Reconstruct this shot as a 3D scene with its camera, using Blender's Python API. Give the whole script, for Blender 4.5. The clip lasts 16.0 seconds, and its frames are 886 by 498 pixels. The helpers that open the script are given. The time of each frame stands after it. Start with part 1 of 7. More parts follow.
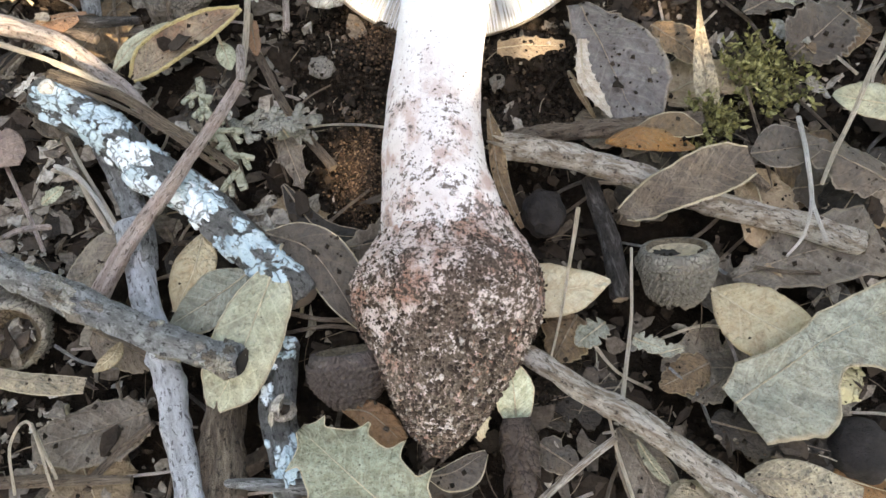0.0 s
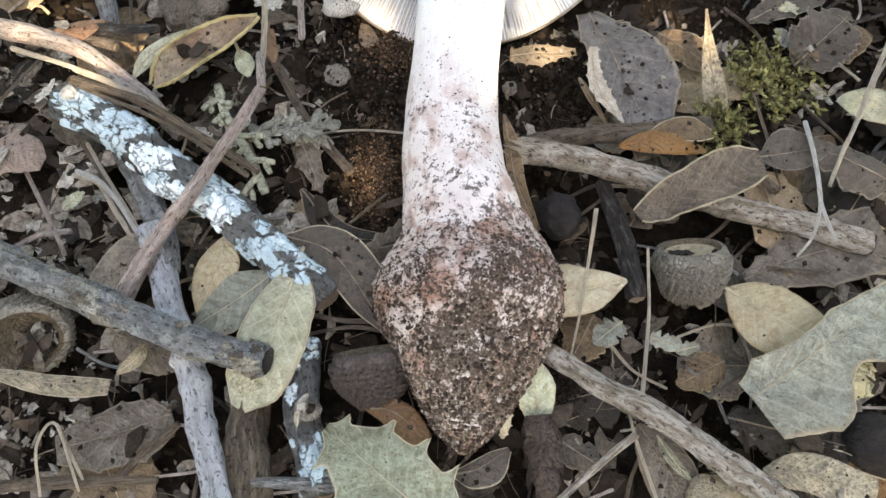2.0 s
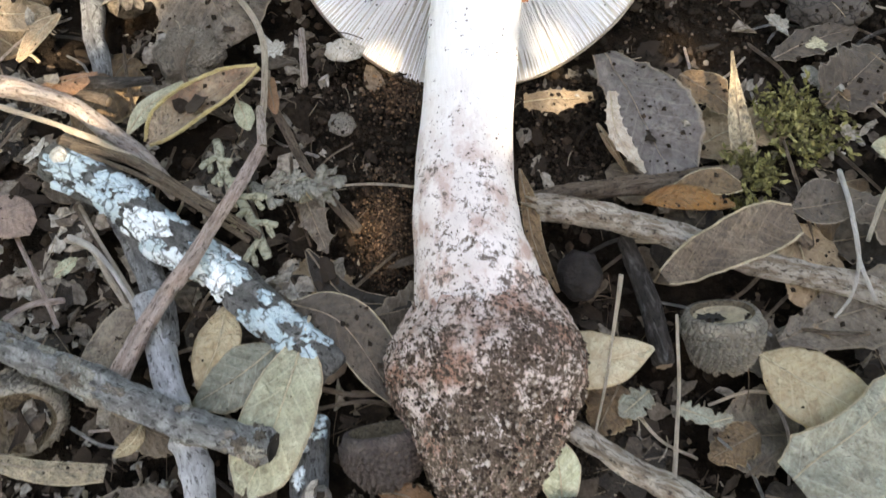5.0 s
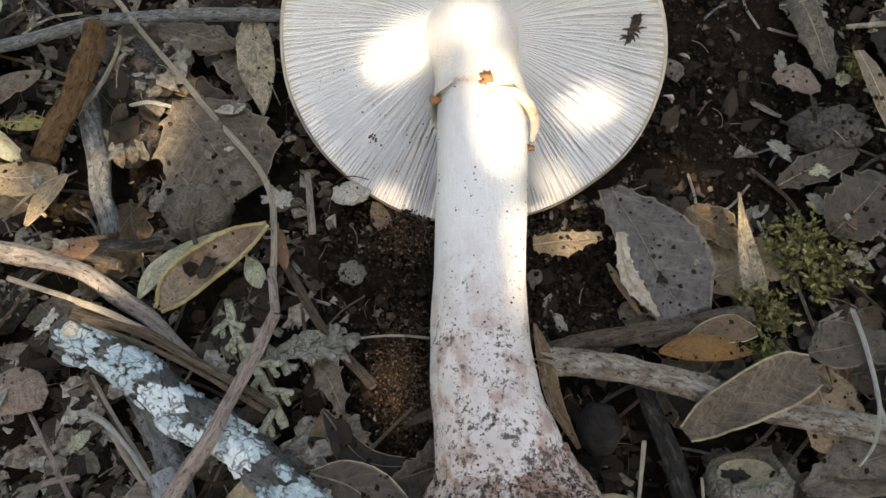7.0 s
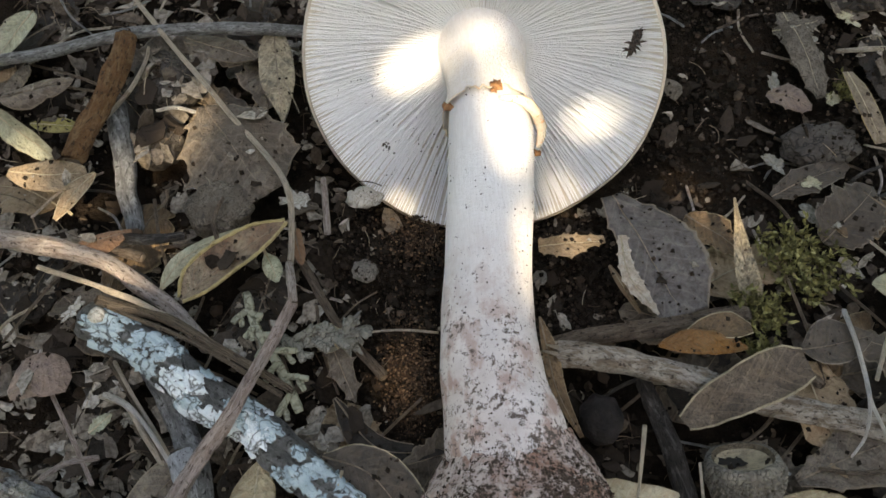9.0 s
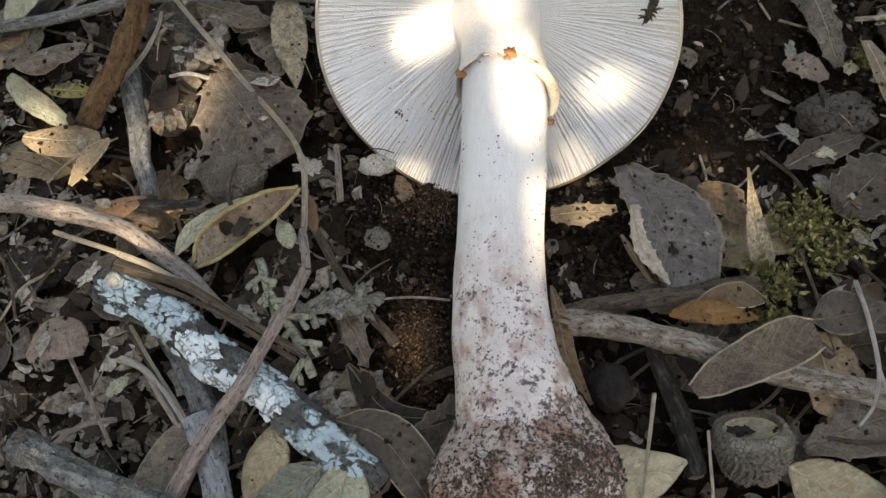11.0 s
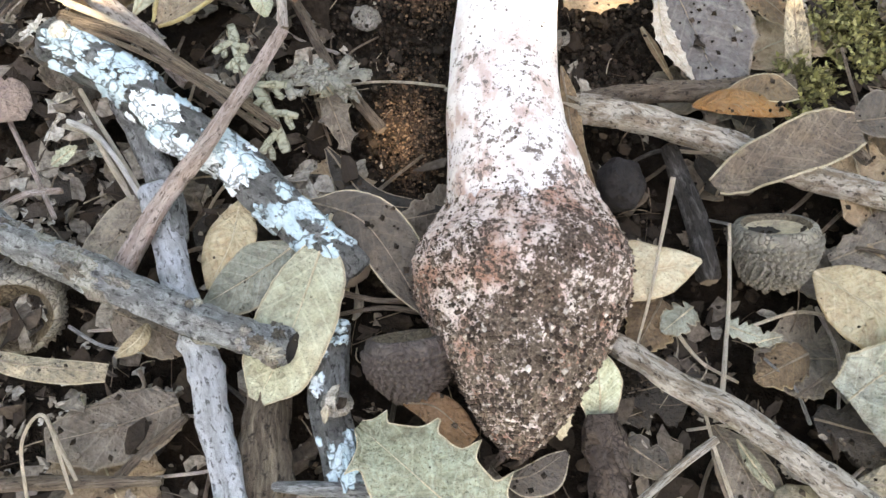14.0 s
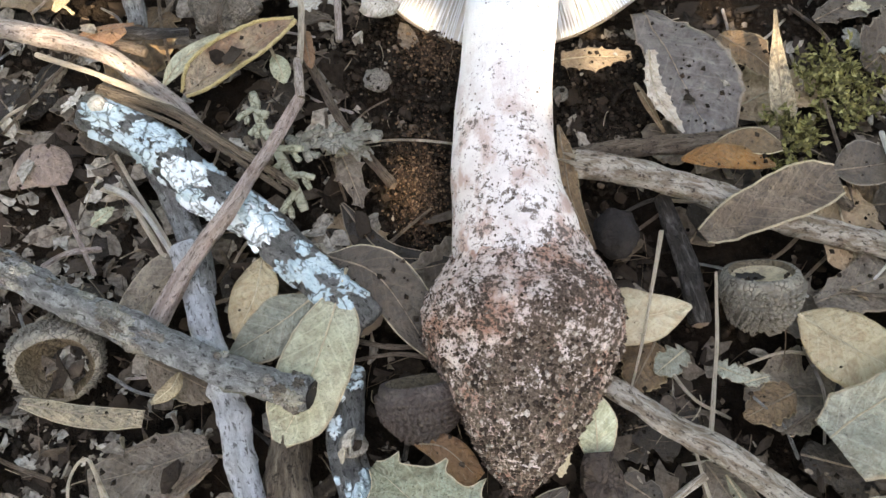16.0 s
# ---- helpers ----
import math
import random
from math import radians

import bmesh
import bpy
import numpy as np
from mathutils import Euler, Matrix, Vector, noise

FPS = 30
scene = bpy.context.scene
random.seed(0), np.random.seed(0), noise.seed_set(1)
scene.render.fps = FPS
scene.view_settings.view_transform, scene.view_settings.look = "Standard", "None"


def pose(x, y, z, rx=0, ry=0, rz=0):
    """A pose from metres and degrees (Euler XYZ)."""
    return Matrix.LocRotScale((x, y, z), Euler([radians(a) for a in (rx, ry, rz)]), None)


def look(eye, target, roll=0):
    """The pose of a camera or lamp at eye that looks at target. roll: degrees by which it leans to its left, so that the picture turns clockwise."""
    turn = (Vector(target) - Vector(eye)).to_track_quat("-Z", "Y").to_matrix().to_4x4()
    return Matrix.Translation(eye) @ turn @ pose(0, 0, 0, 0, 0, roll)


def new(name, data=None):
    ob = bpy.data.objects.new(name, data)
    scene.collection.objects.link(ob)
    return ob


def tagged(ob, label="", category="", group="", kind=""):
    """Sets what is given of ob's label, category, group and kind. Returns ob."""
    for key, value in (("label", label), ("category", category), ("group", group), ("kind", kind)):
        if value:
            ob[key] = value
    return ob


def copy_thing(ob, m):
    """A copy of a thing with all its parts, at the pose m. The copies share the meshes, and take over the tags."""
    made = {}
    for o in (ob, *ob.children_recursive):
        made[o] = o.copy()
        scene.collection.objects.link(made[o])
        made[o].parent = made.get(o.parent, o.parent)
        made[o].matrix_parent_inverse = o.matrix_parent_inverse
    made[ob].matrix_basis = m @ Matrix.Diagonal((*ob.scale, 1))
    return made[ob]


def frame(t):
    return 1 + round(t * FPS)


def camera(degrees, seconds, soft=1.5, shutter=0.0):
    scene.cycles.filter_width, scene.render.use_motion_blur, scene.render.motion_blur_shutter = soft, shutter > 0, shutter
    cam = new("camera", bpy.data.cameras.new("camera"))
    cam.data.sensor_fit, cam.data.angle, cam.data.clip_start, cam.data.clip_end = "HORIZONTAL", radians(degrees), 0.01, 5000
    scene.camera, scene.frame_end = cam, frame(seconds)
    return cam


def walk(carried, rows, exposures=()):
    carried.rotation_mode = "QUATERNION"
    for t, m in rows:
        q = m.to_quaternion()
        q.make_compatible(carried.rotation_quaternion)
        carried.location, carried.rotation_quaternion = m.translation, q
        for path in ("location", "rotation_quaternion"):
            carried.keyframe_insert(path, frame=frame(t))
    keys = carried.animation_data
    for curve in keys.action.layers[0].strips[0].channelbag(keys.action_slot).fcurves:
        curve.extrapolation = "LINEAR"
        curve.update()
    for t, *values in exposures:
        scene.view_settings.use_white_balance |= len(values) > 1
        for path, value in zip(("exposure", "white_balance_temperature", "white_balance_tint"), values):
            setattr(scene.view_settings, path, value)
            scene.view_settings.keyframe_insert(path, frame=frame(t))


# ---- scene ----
CM = 0.01
cam = camera(58.2, 16.0, soft=1.5, shutter=0.5)
# seconds, eye in centimetres, turn in degrees
PATH = [
    (0, -0.000, 0.000, 16.325, 21.004, 0.003, -0.001),
    (0.5, -0.270, -0.016, 16.437, 21.697, -0.808, -0.553),
    (1, -0.595, -0.203, 16.308, 22.311, -1.322, -0.663),
    (1.5, -0.768, -0.474, 16.272, 22.812, -1.372, -0.870),
    (2, -0.762, -0.411, 16.472, 22.212, -0.905, -0.655),
    (2.5, -0.809, -0.630, 16.229, 22.615, -0.828, -0.623),
    (3, -0.662, -0.366, 16.020, 22.053, -0.178, -0.476),
    (5.3, -1.025, 1.938, 16.035, 22.244, -0.231, -1.722),
    (5.5, -1.107, 2.460, 15.975, 22.908, -0.459, -2.331),
    (6, -0.755, 3.642, 16.777, 22.974, 0.548, -2.794),
    (6.5, -0.792, 4.131, 17.104, 23.250, 0.644, -3.281),
    (7, -1.253, 3.821, 17.040, 24.664, 0.236, -3.495),
    (7.5, -1.359, 4.001, 16.934, 25.100, 0.101, -3.473),
    (8, -1.429, 3.744, 16.925, 26.125, -0.245, -3.269),
    (8.5, -1.128, 3.461, 17.446, 26.113, 0.595, -2.722),
    (9, -1.610, 2.450, 17.349, 27.892, -0.271, -2.759),
    (9.2, -1.555, 2.409, 17.220, 27.219, 0.062, -2.417),
    (11.5, -1.820, 2.441, 17.467, 24.338, 0.071, -1.855),
    (12, -2.191, 1.107, 13.855, 21.547, -3.471, 0.064),
    (12.2, -1.921, 1.182, 13.359, 20.310, -2.833, -0.220),
    (12.5, -1.372, 1.027, 12.695, 18.871, -1.263, 0.916),
    (13, -1.511, 1.149, 13.038, 17.837, -1.980, 0.642),
    (13.5, -1.594, 0.745, 14.143, 18.517, -1.559, 0.429),
    (14, -1.812, 0.584, 14.399, 19.550, -1.901, 0.164),
    (14.5, -1.873, 0.637, 14.629, 19.244, -1.106, 0.337),
    (15, -1.909, 0.799, 15.108, 20.334, -1.147, -0.121),
    (15.5, -1.619, 0.780, 15.516, 20.808, -0.419, -0.125),
    (16, -1.485, 0.815, 15.788, 20.754, 0.065, -0.141),
]
EXPOSURES = [(0.0, 3.8, 9000, 12), (0.5, 3.78, 9000, 12), (1.0, 3.7, 9050, 12), (3.0, 3.73, 9000, 12), (5.5, 3.48, 9050, 11), (6.0, 3.17, 9150, 10), (7.0, 2.85, 9200, 10), (9.0, 2.68, 9200, 10), (11.5, 2.86, 9200, 10), (12.0, 3.42, 9250, 12), (12.5, 3.74, 9200, 12), (13.0, 4.22, 9050, 12), (14.0, 4.16, 9050, 12), (14.5, 3.95, 9050, 12), (15.0, 3.8, 9050, 12), (16.0, 3.74, 9050, 12)]
walk(cam, [(t, pose(x * CM, y * CM, z * CM, rx, ry, rz)) for t, x, y, z, rx, ry, rz in PATH], EXPOSURES)

# ---- light: open shade under an added, unseen shrub, with sun flecks ----
SUN_TO = Vector((0.08, -0.66, 0.75)).normalized()
SUN_EL = math.asin(SUN_TO.z)
SUN_AZ = math.atan2(SUN_TO.x, SUN_TO.y)
world = bpy.data.worlds.new("sky")
scene.world = world
world.use_nodes = True
wn = world.node_tree.nodes
sky = wn.new("ShaderNodeTexSky")
sky.sky_type, sky.sun_disc = "NISHITA", False
sky.sun_elevation, sky.sun_rotation = SUN_EL, SUN_AZ
wn["Background"].inputs["Strength"].default_value = 0.15
world.node_tree.links.new(sky.outputs["Color"], wn["Background"].inputs["Color"])
sun = new("sun", bpy.data.lights.new("sun", "SUN"))
sun.data.energy, sun.data.angle, sun.data.color = 2.2, radians(0.53), (1.0, 0.95, 0.87)
sun.matrix_world = look(SUN_TO * 3.0, (0, 0, 0))


# ---- materials ----
class Nodes:
    """A small wrapper that builds a principled material."""

    def __init__(self, name, rough=0.8, spec=0.3):
        self.mat = bpy.data.materials.new(name)
        self.mat.use_nodes = True
        self.t = self.mat.node_tree
        self.b = self.t.nodes["Principled BSDF"]
        self.b.inputs["Roughness"].default_value = rough
        self.b.inputs["Specular IOR Level"].default_value = spec

    def add(self, kind, **values):
        n = self.t.nodes.new(kind)
        for k, v in values.items():
            n.inputs[k.replace("_", " ")].default_value = v
        return n

    def link(self, a, b):
        self.t.links.new(a, b)

    def coords(self, stretch=(1, 1, 1), kind="Object"):
        c = self.t.nodes.new("ShaderNodeTexCoord")
        m = self.t.nodes.new("ShaderNodeMapping")
        m.inputs["Scale"].default_value = stretch
        self.link(c.outputs[kind], m.inputs["Vector"])
        return m.outputs["Vector"]

    def noise(self, scale, detail=4.0, rough=0.6, at=None, distort=0.0):
        n = self.add("ShaderNodeTexNoise", Scale=scale, Detail=detail, Roughness=rough, Distortion=distort)
        if at is not None:
            self.link(at, n.inputs["Vector"])
        return n.outputs["Fac"]

    def ramp(self, fac, stops):
        r = self.t.nodes.new("ShaderNodeValToRGB")
        e = r.color_ramp.elements
        while len(e) < len(stops):
            e.new(0.5)
        for el, (p, col) in zip(e, stops):
            el.position = p
            el.color = (*col, 1) if len(col) == 3 else col
        self.link(fac, r.inputs["Fac"])
        return r.outputs["Color"]

    def mix(self, fac, a, b, mode="MIX"):
        m = self.t.nodes.new("ShaderNodeMix")
        m.data_type, m.blend_type = "RGBA", mode
        for sock, v in ((m.inputs["Factor"], fac), (m.inputs["A"], a), (m.inputs["B"], b)):
            if isinstance(v, (int, float)):
                sock.default_value = v
            elif isinstance(v, tuple):
                sock.default_value = (*v, 1)
            else:
                self.link(v, sock)
        return m.outputs["Result"]

    def bump(self, height, distance, strength=1.0):
        n = self.add("ShaderNodeBump", Strength=strength, Distance=distance)
        self.link(height, n.inputs["Height"])
        if self.b.inputs["Normal"].is_linked:
            self.link(self.b.inputs["Normal"].links[0].from_socket, n.inputs["Normal"])
        self.link(n.outputs["Normal"], self.b.inputs["Normal"])

    def colour(self, out):
        self.link(out, self.b.inputs["Base Color"])

    def done(self):
        return self.mat


def mul(c, k):
    return tuple(min(1.0, v * k) for v in c)


def bark(name, base, dark, pale, pale_amount=0.45, rough=0.85, cracks=0.35, peel_at=(0.8, 1.5)):
    """Bark along the stick: mottling, worn pale patches, dark specks, short cracks and a few cross cracks."""
    n = Nodes(name, rough, 0.2)
    along = n.coords((1, 1, 1), "UV")
    mottle = n.noise(3.2, 8, 0.72, n.coords((0.8, 1.5, 1), "UV"), 0.3)
    peel = n.noise(2.6, 9, 0.74, n.coords((*peel_at, 1), "UV"), 0.5)
    speck = n.noise(6.0, 7, 0.72, n.coords((1.0, 1.3, 1), "UV"), 0.4)
    fine = n.noise(30, 4, 0.75, along)
    crack = n.noise(5.5, 6, 0.7, n.coords((0.55, 2.6, 1), "UV"), 0.6)
    ring = n.noise(5, 5, 0.7, n.coords((1.9, 0.35, 1), "UV"))
    c = n.mix(n.ramp(mottle, [(0.32, (0, 0, 0)), (0.58, (1, 1, 1))]), mul(base, 0.5), base)
    c = n.mix(n.ramp(peel, [(pale_amount - 0.03, (0, 0, 0)), (pale_amount + 0.14, (1, 1, 1))]), c, n.mix(n.ramp(fine, [(0.35, (0, 0, 0)), (0.6, (1, 1, 1))]), mul(pale, 0.78), pale))
    c = n.mix(n.ramp(crack, [(0.35, (cracks * 2,) * 3), (0.40, (0, 0, 0))]), c, dark)
    c = n.mix(n.ramp(speck, [(0.40, (0.9, 0.9, 0.9)), (0.45, (0, 0, 0))]), c, dark)
    c = n.mix(n.ramp(ring, [(0.25, (0.9, 0.9, 0.9)), (0.30, (0, 0, 0))]), c, mul(dark, 0.6))
    c = n.mix(n.ramp(fine, [(0.3, (0.35, 0.35, 0.35)), (0.42, (0, 0, 0))]), c, mul(dark, 0.8))
    n.colour(c)
    n.bump(peel, 0.004)
    n.bump(crack, 0.003)
    n.bump(speck, 0.003)
    n.bump(fine, 0.0004)
    return n.done()


BARK_DARK = bark("bark_dark", (0.17, 0.166, 0.152), (0.036, 0.033, 0.029), (0.33, 0.33, 0.305), 0.5)
BARK_GREY = bark("bark_grey", (0.27, 0.265, 0.25), (0.05, 0.047, 0.043), (0.56, 0.56, 0.535), 0.5, cracks=0.5, peel_at=(1.3, 1.5))
BARK_WHITE = bark("bark_white", (0.5, 0.5, 0.5), (0.11, 0.105, 0.1), (0.74, 0.75, 0.755), 0.43, cracks=0.12)
BARK_PALE = bark("bark_pale", (0.35, 0.265, 0.19), (0.06, 0.042, 0.03), (0.74, 0.67, 0.57), 0.45, cracks=0.35, peel_at=(0.8, 1.6))
BARK_BROWN = bark("bark_brown", (0.182, 0.134, 0.0962), (0.036, 0.026, 0.019), (0.329, 0.262, 0.201), 0.50)
BARK_RED = bark("bark_red", (0.48, 0.36, 0.3), (0.13, 0.088, 0.07), (0.7, 0.58, 0.51), 0.46)
BARK_PINK = bark("bark_pink", (0.46, 0.36, 0.3), (0.11, 0.08, 0.063), (0.7, 0.61, 0.53), 0.44)
BARK_BLACK = bark("bark_black", (0.072, 0.0624, 0.054), (0.018, 0.016, 0.014), (0.3, 0.285, 0.26), 0.54)
WOOD_SPLIT = bark("wood_split", (0.155, 0.115, 0.08), (0.035, 0.025, 0.018), (0.4, 0.32, 0.23), 0.5, cracks=0.5, peel_at=(0.35, 3.0))
WOOD_ORANGE = bark("wood_orange", (0.25, 0.13, 0.06), (0.06, 0.035, 0.02), (0.42, 0.27, 0.14), 0.52)
STRAW_DRY = bark("straw_dry", (0.585, 0.488, 0.358), (0.27, 0.21, 0.15), (0.708, 0.61, 0.476), 0.44, 0.6)
STRAW_WHITE = bark("straw_white", (0.715, 0.663, 0.585), (0.36, 0.32, 0.28), (0.805, 0.769, 0.708), 0.46, 0.6)
END_GRAIN = bark("end_grain", (0.17, 0.13, 0.095), (0.055, 0.04, 0.03), (0.3, 0.24, 0.18), 0.55)
# near-black, for the stick's hollow end and the cup's hole
HOLLOW = bark("hollow_wood", (0.03, 0.026, 0.022), (0.012, 0.01, 0.009), (0.07, 0.06, 0.05), 0.6)


def leaf_material(name, main, second, spot, spots=0.4, rough=0.68, edge=None, vein=0.25):
    """A leathery oak leaf: mottled blade, side veins, dark specks, worn patches."""
    n = Nodes(name, rough - 0.1, 0.28)
    at = n.coords((100, 100, 100))
    info = n.t.nodes.new("ShaderNodeObjectInfo")
    shift = n.t.nodes.new("ShaderNodeVectorMath")
    shift.operation = "ADD"
    n.link(at, shift.inputs[0])
    many = n.add("ShaderNodeMath")
    many.operation = "MULTIPLY"
    many.inputs[1].default_value = 37.0
    n.link(info.outputs["Random"], many.inputs[0])
    n.link(many.outputs[0], shift.inputs[1])
    at = shift.outputs[0]
    big = n.noise(0.9, 5, 0.62, at)
    mid = n.noise(4.0, 5, 0.7, at)
    fine = n.noise(18, 3, 0.65, at)
    c = n.mix(n.ramp(big, [(0.38, (0, 0, 0)), (0.62, (1, 1, 1))]), main, second)
    c = n.mix(n.ramp(mid, [(0.34, (0.8, 0.8, 0.8)), (0.58, (0, 0, 0))]), c, mul(spot, 1.7))
    net = n.add("ShaderNodeTexVoronoi", Scale=6.5)
    net.feature = "DISTANCE_TO_EDGE"
    n.link(at, net.inputs["Vector"])
    c = n.mix(n.ramp(net.outputs["Distance"], [(0.0, (vein, vein, vein)), (0.09, (0, 0, 0))]), c, mul(spot, 1.2))
    c = n.mix(n.ramp(fine, [(0.24 + 0.14 * spots, (0.85, 0.85, 0.85)), (0.30 + 0.14 * spots, (0, 0, 0))]), c, spot)
    dusty = n.noise(1.7, 7, 0.78, at, 0.6)
    c = n.mix(n.ramp(dusty, [(0.36, (0.75 * spots + 0.25,) * 3), (0.5, (0, 0, 0))]), c, mul(spot, 1.15))
    # side veins run obliquely from the midrib to the edge
    uv = n.t.nodes.new("ShaderNodeUVMap")
    sep = n.t.nodes.new("ShaderNodeSeparateXYZ")
    n.link(uv.outputs["UV"], sep.inputs["Vector"])
    half = n.add("ShaderNodeMath")
    half.operation = "SUBTRACT"
    n.link(sep.outputs["Y"], half.inputs[0])
    half.inputs[1].default_value = 0.5
    away = n.add("ShaderNodeMath")
    away.operation = "ABSOLUTE"
    n.link(half.outputs[0], away.inputs[0])
    lean = n.add("ShaderNodeMath")
    lean.operation = "MULTIPLY_ADD"
    n.link(away.outputs[0], lean.inputs[0])
    lean.inputs[1].default_value = -0.45
    n.link(sep.outputs["X"], lean.inputs[2])
    wave = n.add("ShaderNodeMath")
    wave.operation = "MULTIPLY"
    n.link(lean.outputs[0], wave.inputs[0])
    wave.inputs[1].default_value = 50.0
    sine = n.add("ShaderNodeMath")
    sine.operation = "SINE"
    n.link(wave.outputs[0], sine.inputs[0])
    veins = n.ramp(sine.outputs[0], [(0.86, (0, 0, 0)), (1.0, (vein, vein, vein))])
    c = n.mix(veins, c, mul(second, 1.35))
    if edge:
        e = n.ramp(away.outputs[0], [(0.455, (0, 0, 0)), (0.49, (0.8, 0.8, 0.8))])
        c = n.mix(e, c, edge)
    hsv = n.add("ShaderNodeHueSaturation", Saturation=1.04)
    rng = n.add("ShaderNodeMapRange")
    rng.inputs["To Min"].default_value, rng.inputs["To Max"].default_value = 0.8, 1.2
    n.link(info.outputs["Random"], rng.inputs["Value"])
    n.link(rng.outputs["Result"], hsv.inputs["Value"])
    n.link(c, hsv.inputs["Color"])
    n.colour(hsv.outputs["Color"])
    n.bump(sine.outputs[0], 0.00012, 0.6)
    n.bump(mid, 0.0013)
    n.bump(net.outputs["Distance"], 0.0004)
    n.bump(fine, 0.0004)
    return n.done()


LEAF_OLIVE = leaf_material("leaf_olive", (0.31, 0.3, 0.2), (0.38, 0.365, 0.26), (0.12, 0.11, 0.075), 0.45, edge=(0.25, 0.2, 0.13))
LEAF_BEIGE = leaf_material("leaf_beige", (0.399, 0.329, 0.207), (0.351, 0.296, 0.194), (0.17, 0.12, 0.07), 0.4, edge=(0.3, 0.22, 0.12))
LEAF_CREAM = leaf_material("leaf_cream", (0.494, 0.423, 0.293), (0.437, 0.385, 0.270), (0.22, 0.16, 0.1), 0.25, edge=(0.36, 0.27, 0.16))
LEAF_GREEN = leaf_material("leaf_green", (0.285, 0.305, 0.21), (0.36, 0.37, 0.265), (0.1, 0.085, 0.05), 0.8, edge=(0.38, 0.34, 0.23))
LEAF_PALEGREEN = leaf_material("leaf_palegreen", (0.42, 0.44, 0.31), (0.48, 0.48, 0.35), (0.16, 0.15, 0.09), 0.35)
LEAF_GREYGREEN = leaf_material("leaf_greygreen", (0.215, 0.22, 0.168), (0.3, 0.297, 0.23), (0.08, 0.068, 0.05), 0.5, edge=(0.33, 0.26, 0.17))
LEAF_YELLOWGREEN = leaf_material("leaf_yellowgreen", (0.34, 0.3, 0.09), (0.4, 0.34, 0.13), (0.14, 0.11, 0.05), 0.3)
LEAF_MOTTLED = leaf_material("leaf_mottled", (0.304, 0.242, 0.156), (0.377, 0.310, 0.213), (0.07, 0.058, 0.042), 0.9)
LEAF_GREYBROWN = leaf_material("leaf_greybrown", (0.13, 0.103, 0.076), (0.195, 0.16, 0.122), (0.042, 0.032, 0.024), 0.6, edge=(0.22, 0.175, 0.125))
LEAF_SLATE = leaf_material("leaf_slate_brown", (0.115, 0.1, 0.09), (0.165, 0.145, 0.13), (0.045, 0.037, 0.032), 0.5, edge=(0.28, 0.225, 0.17))
LEAF_PATCHED = leaf_material("leaf_patched_brown", (0.27, 0.22, 0.15), (0.15, 0.078, 0.045), (0.06, 0.042, 0.03), 0.7)
LEAF_GOLD = leaf_material("leaf_gold", (0.42, 0.33, 0.15), (0.48, 0.4, 0.21), (0.2, 0.14, 0.06), 0.4)
LEAF_BROWN = leaf_material("leaf_brown", (0.129, 0.082, 0.044), (0.189, 0.126, 0.071), (0.045, 0.03, 0.019), 0.6, edge=(0.3, 0.23, 0.14))
LEAF_DARK = leaf_material("leaf_dark", (0.024, 0.018, 0.013), (0.042, 0.032, 0.024), (0.012, 0.01, 0.008), 0.55)
LEAF_DARKGREY = leaf_material("leaf_darkgrey", (0.071, 0.055, 0.041), (0.107, 0.085, 0.063), (0.036, 0.029, 0.024), 0.5, edge=(0.22, 0.185, 0.145))
LEAF_PURPLE = leaf_material("leaf_purple", (0.198, 0.142, 0.110), (0.258, 0.194, 0.152), (0.07, 0.05, 0.043), 0.4)
LEAF_TAN = leaf_material("leaf_tan", (0.25, 0.18, 0.112), (0.33, 0.25, 0.165), (0.12, 0.08, 0.048), 0.5)
LEAF_ORANGE = leaf_material("leaf_orange", (0.2, 0.09, 0.026), (0.14, 0.066, 0.024), (0.1, 0.055, 0.025), 0.4, 0.45)
LEAF_AMBER = leaf_material("leaf_amber", (0.2, 0.11, 0.05), (0.15, 0.08, 0.04), (0.1, 0.058, 0.032), 0.4, 0.5)
LEAF_RUST = leaf_material("leaf_rust", (0.221, 0.119, 0.067), (0.276, 0.162, 0.095), (0.1, 0.057, 0.036), 0.4)
LEAF_YELLOWEDGE = leaf_material("leaf_yellowedge", (0.21, 0.16, 0.11), (0.3, 0.24, 0.17), (0.085, 0.06, 0.04), 0.5, edge=(0.36, 0.27, 0.12))
LEAF_SPOTTED = leaf_material("leaf_spotted", (0.125, 0.093, 0.065), (0.215, 0.165, 0.115), (0.05, 0.037, 0.028), 1.0, edge=(0.3, 0.23, 0.14))
LEAF_WHITE = leaf_material("leaf_white", (0.4, 0.35, 0.285), (0.46, 0.41, 0.34), (0.18, 0.135, 0.095), 0.5)
RIB = leaf_material("leaf_rib", (0.4, 0.34, 0.235), (0.35, 0.295, 0.2), (0.3, 0.24, 0.16), 0.1, vein=0.0)
RIB_DARK = leaf_material("leaf_rib_dark", (0.21, 0.165, 0.12), (0.18, 0.14, 0.105), (0.17, 0.13, 0.09), 0.1, vein=0.0)


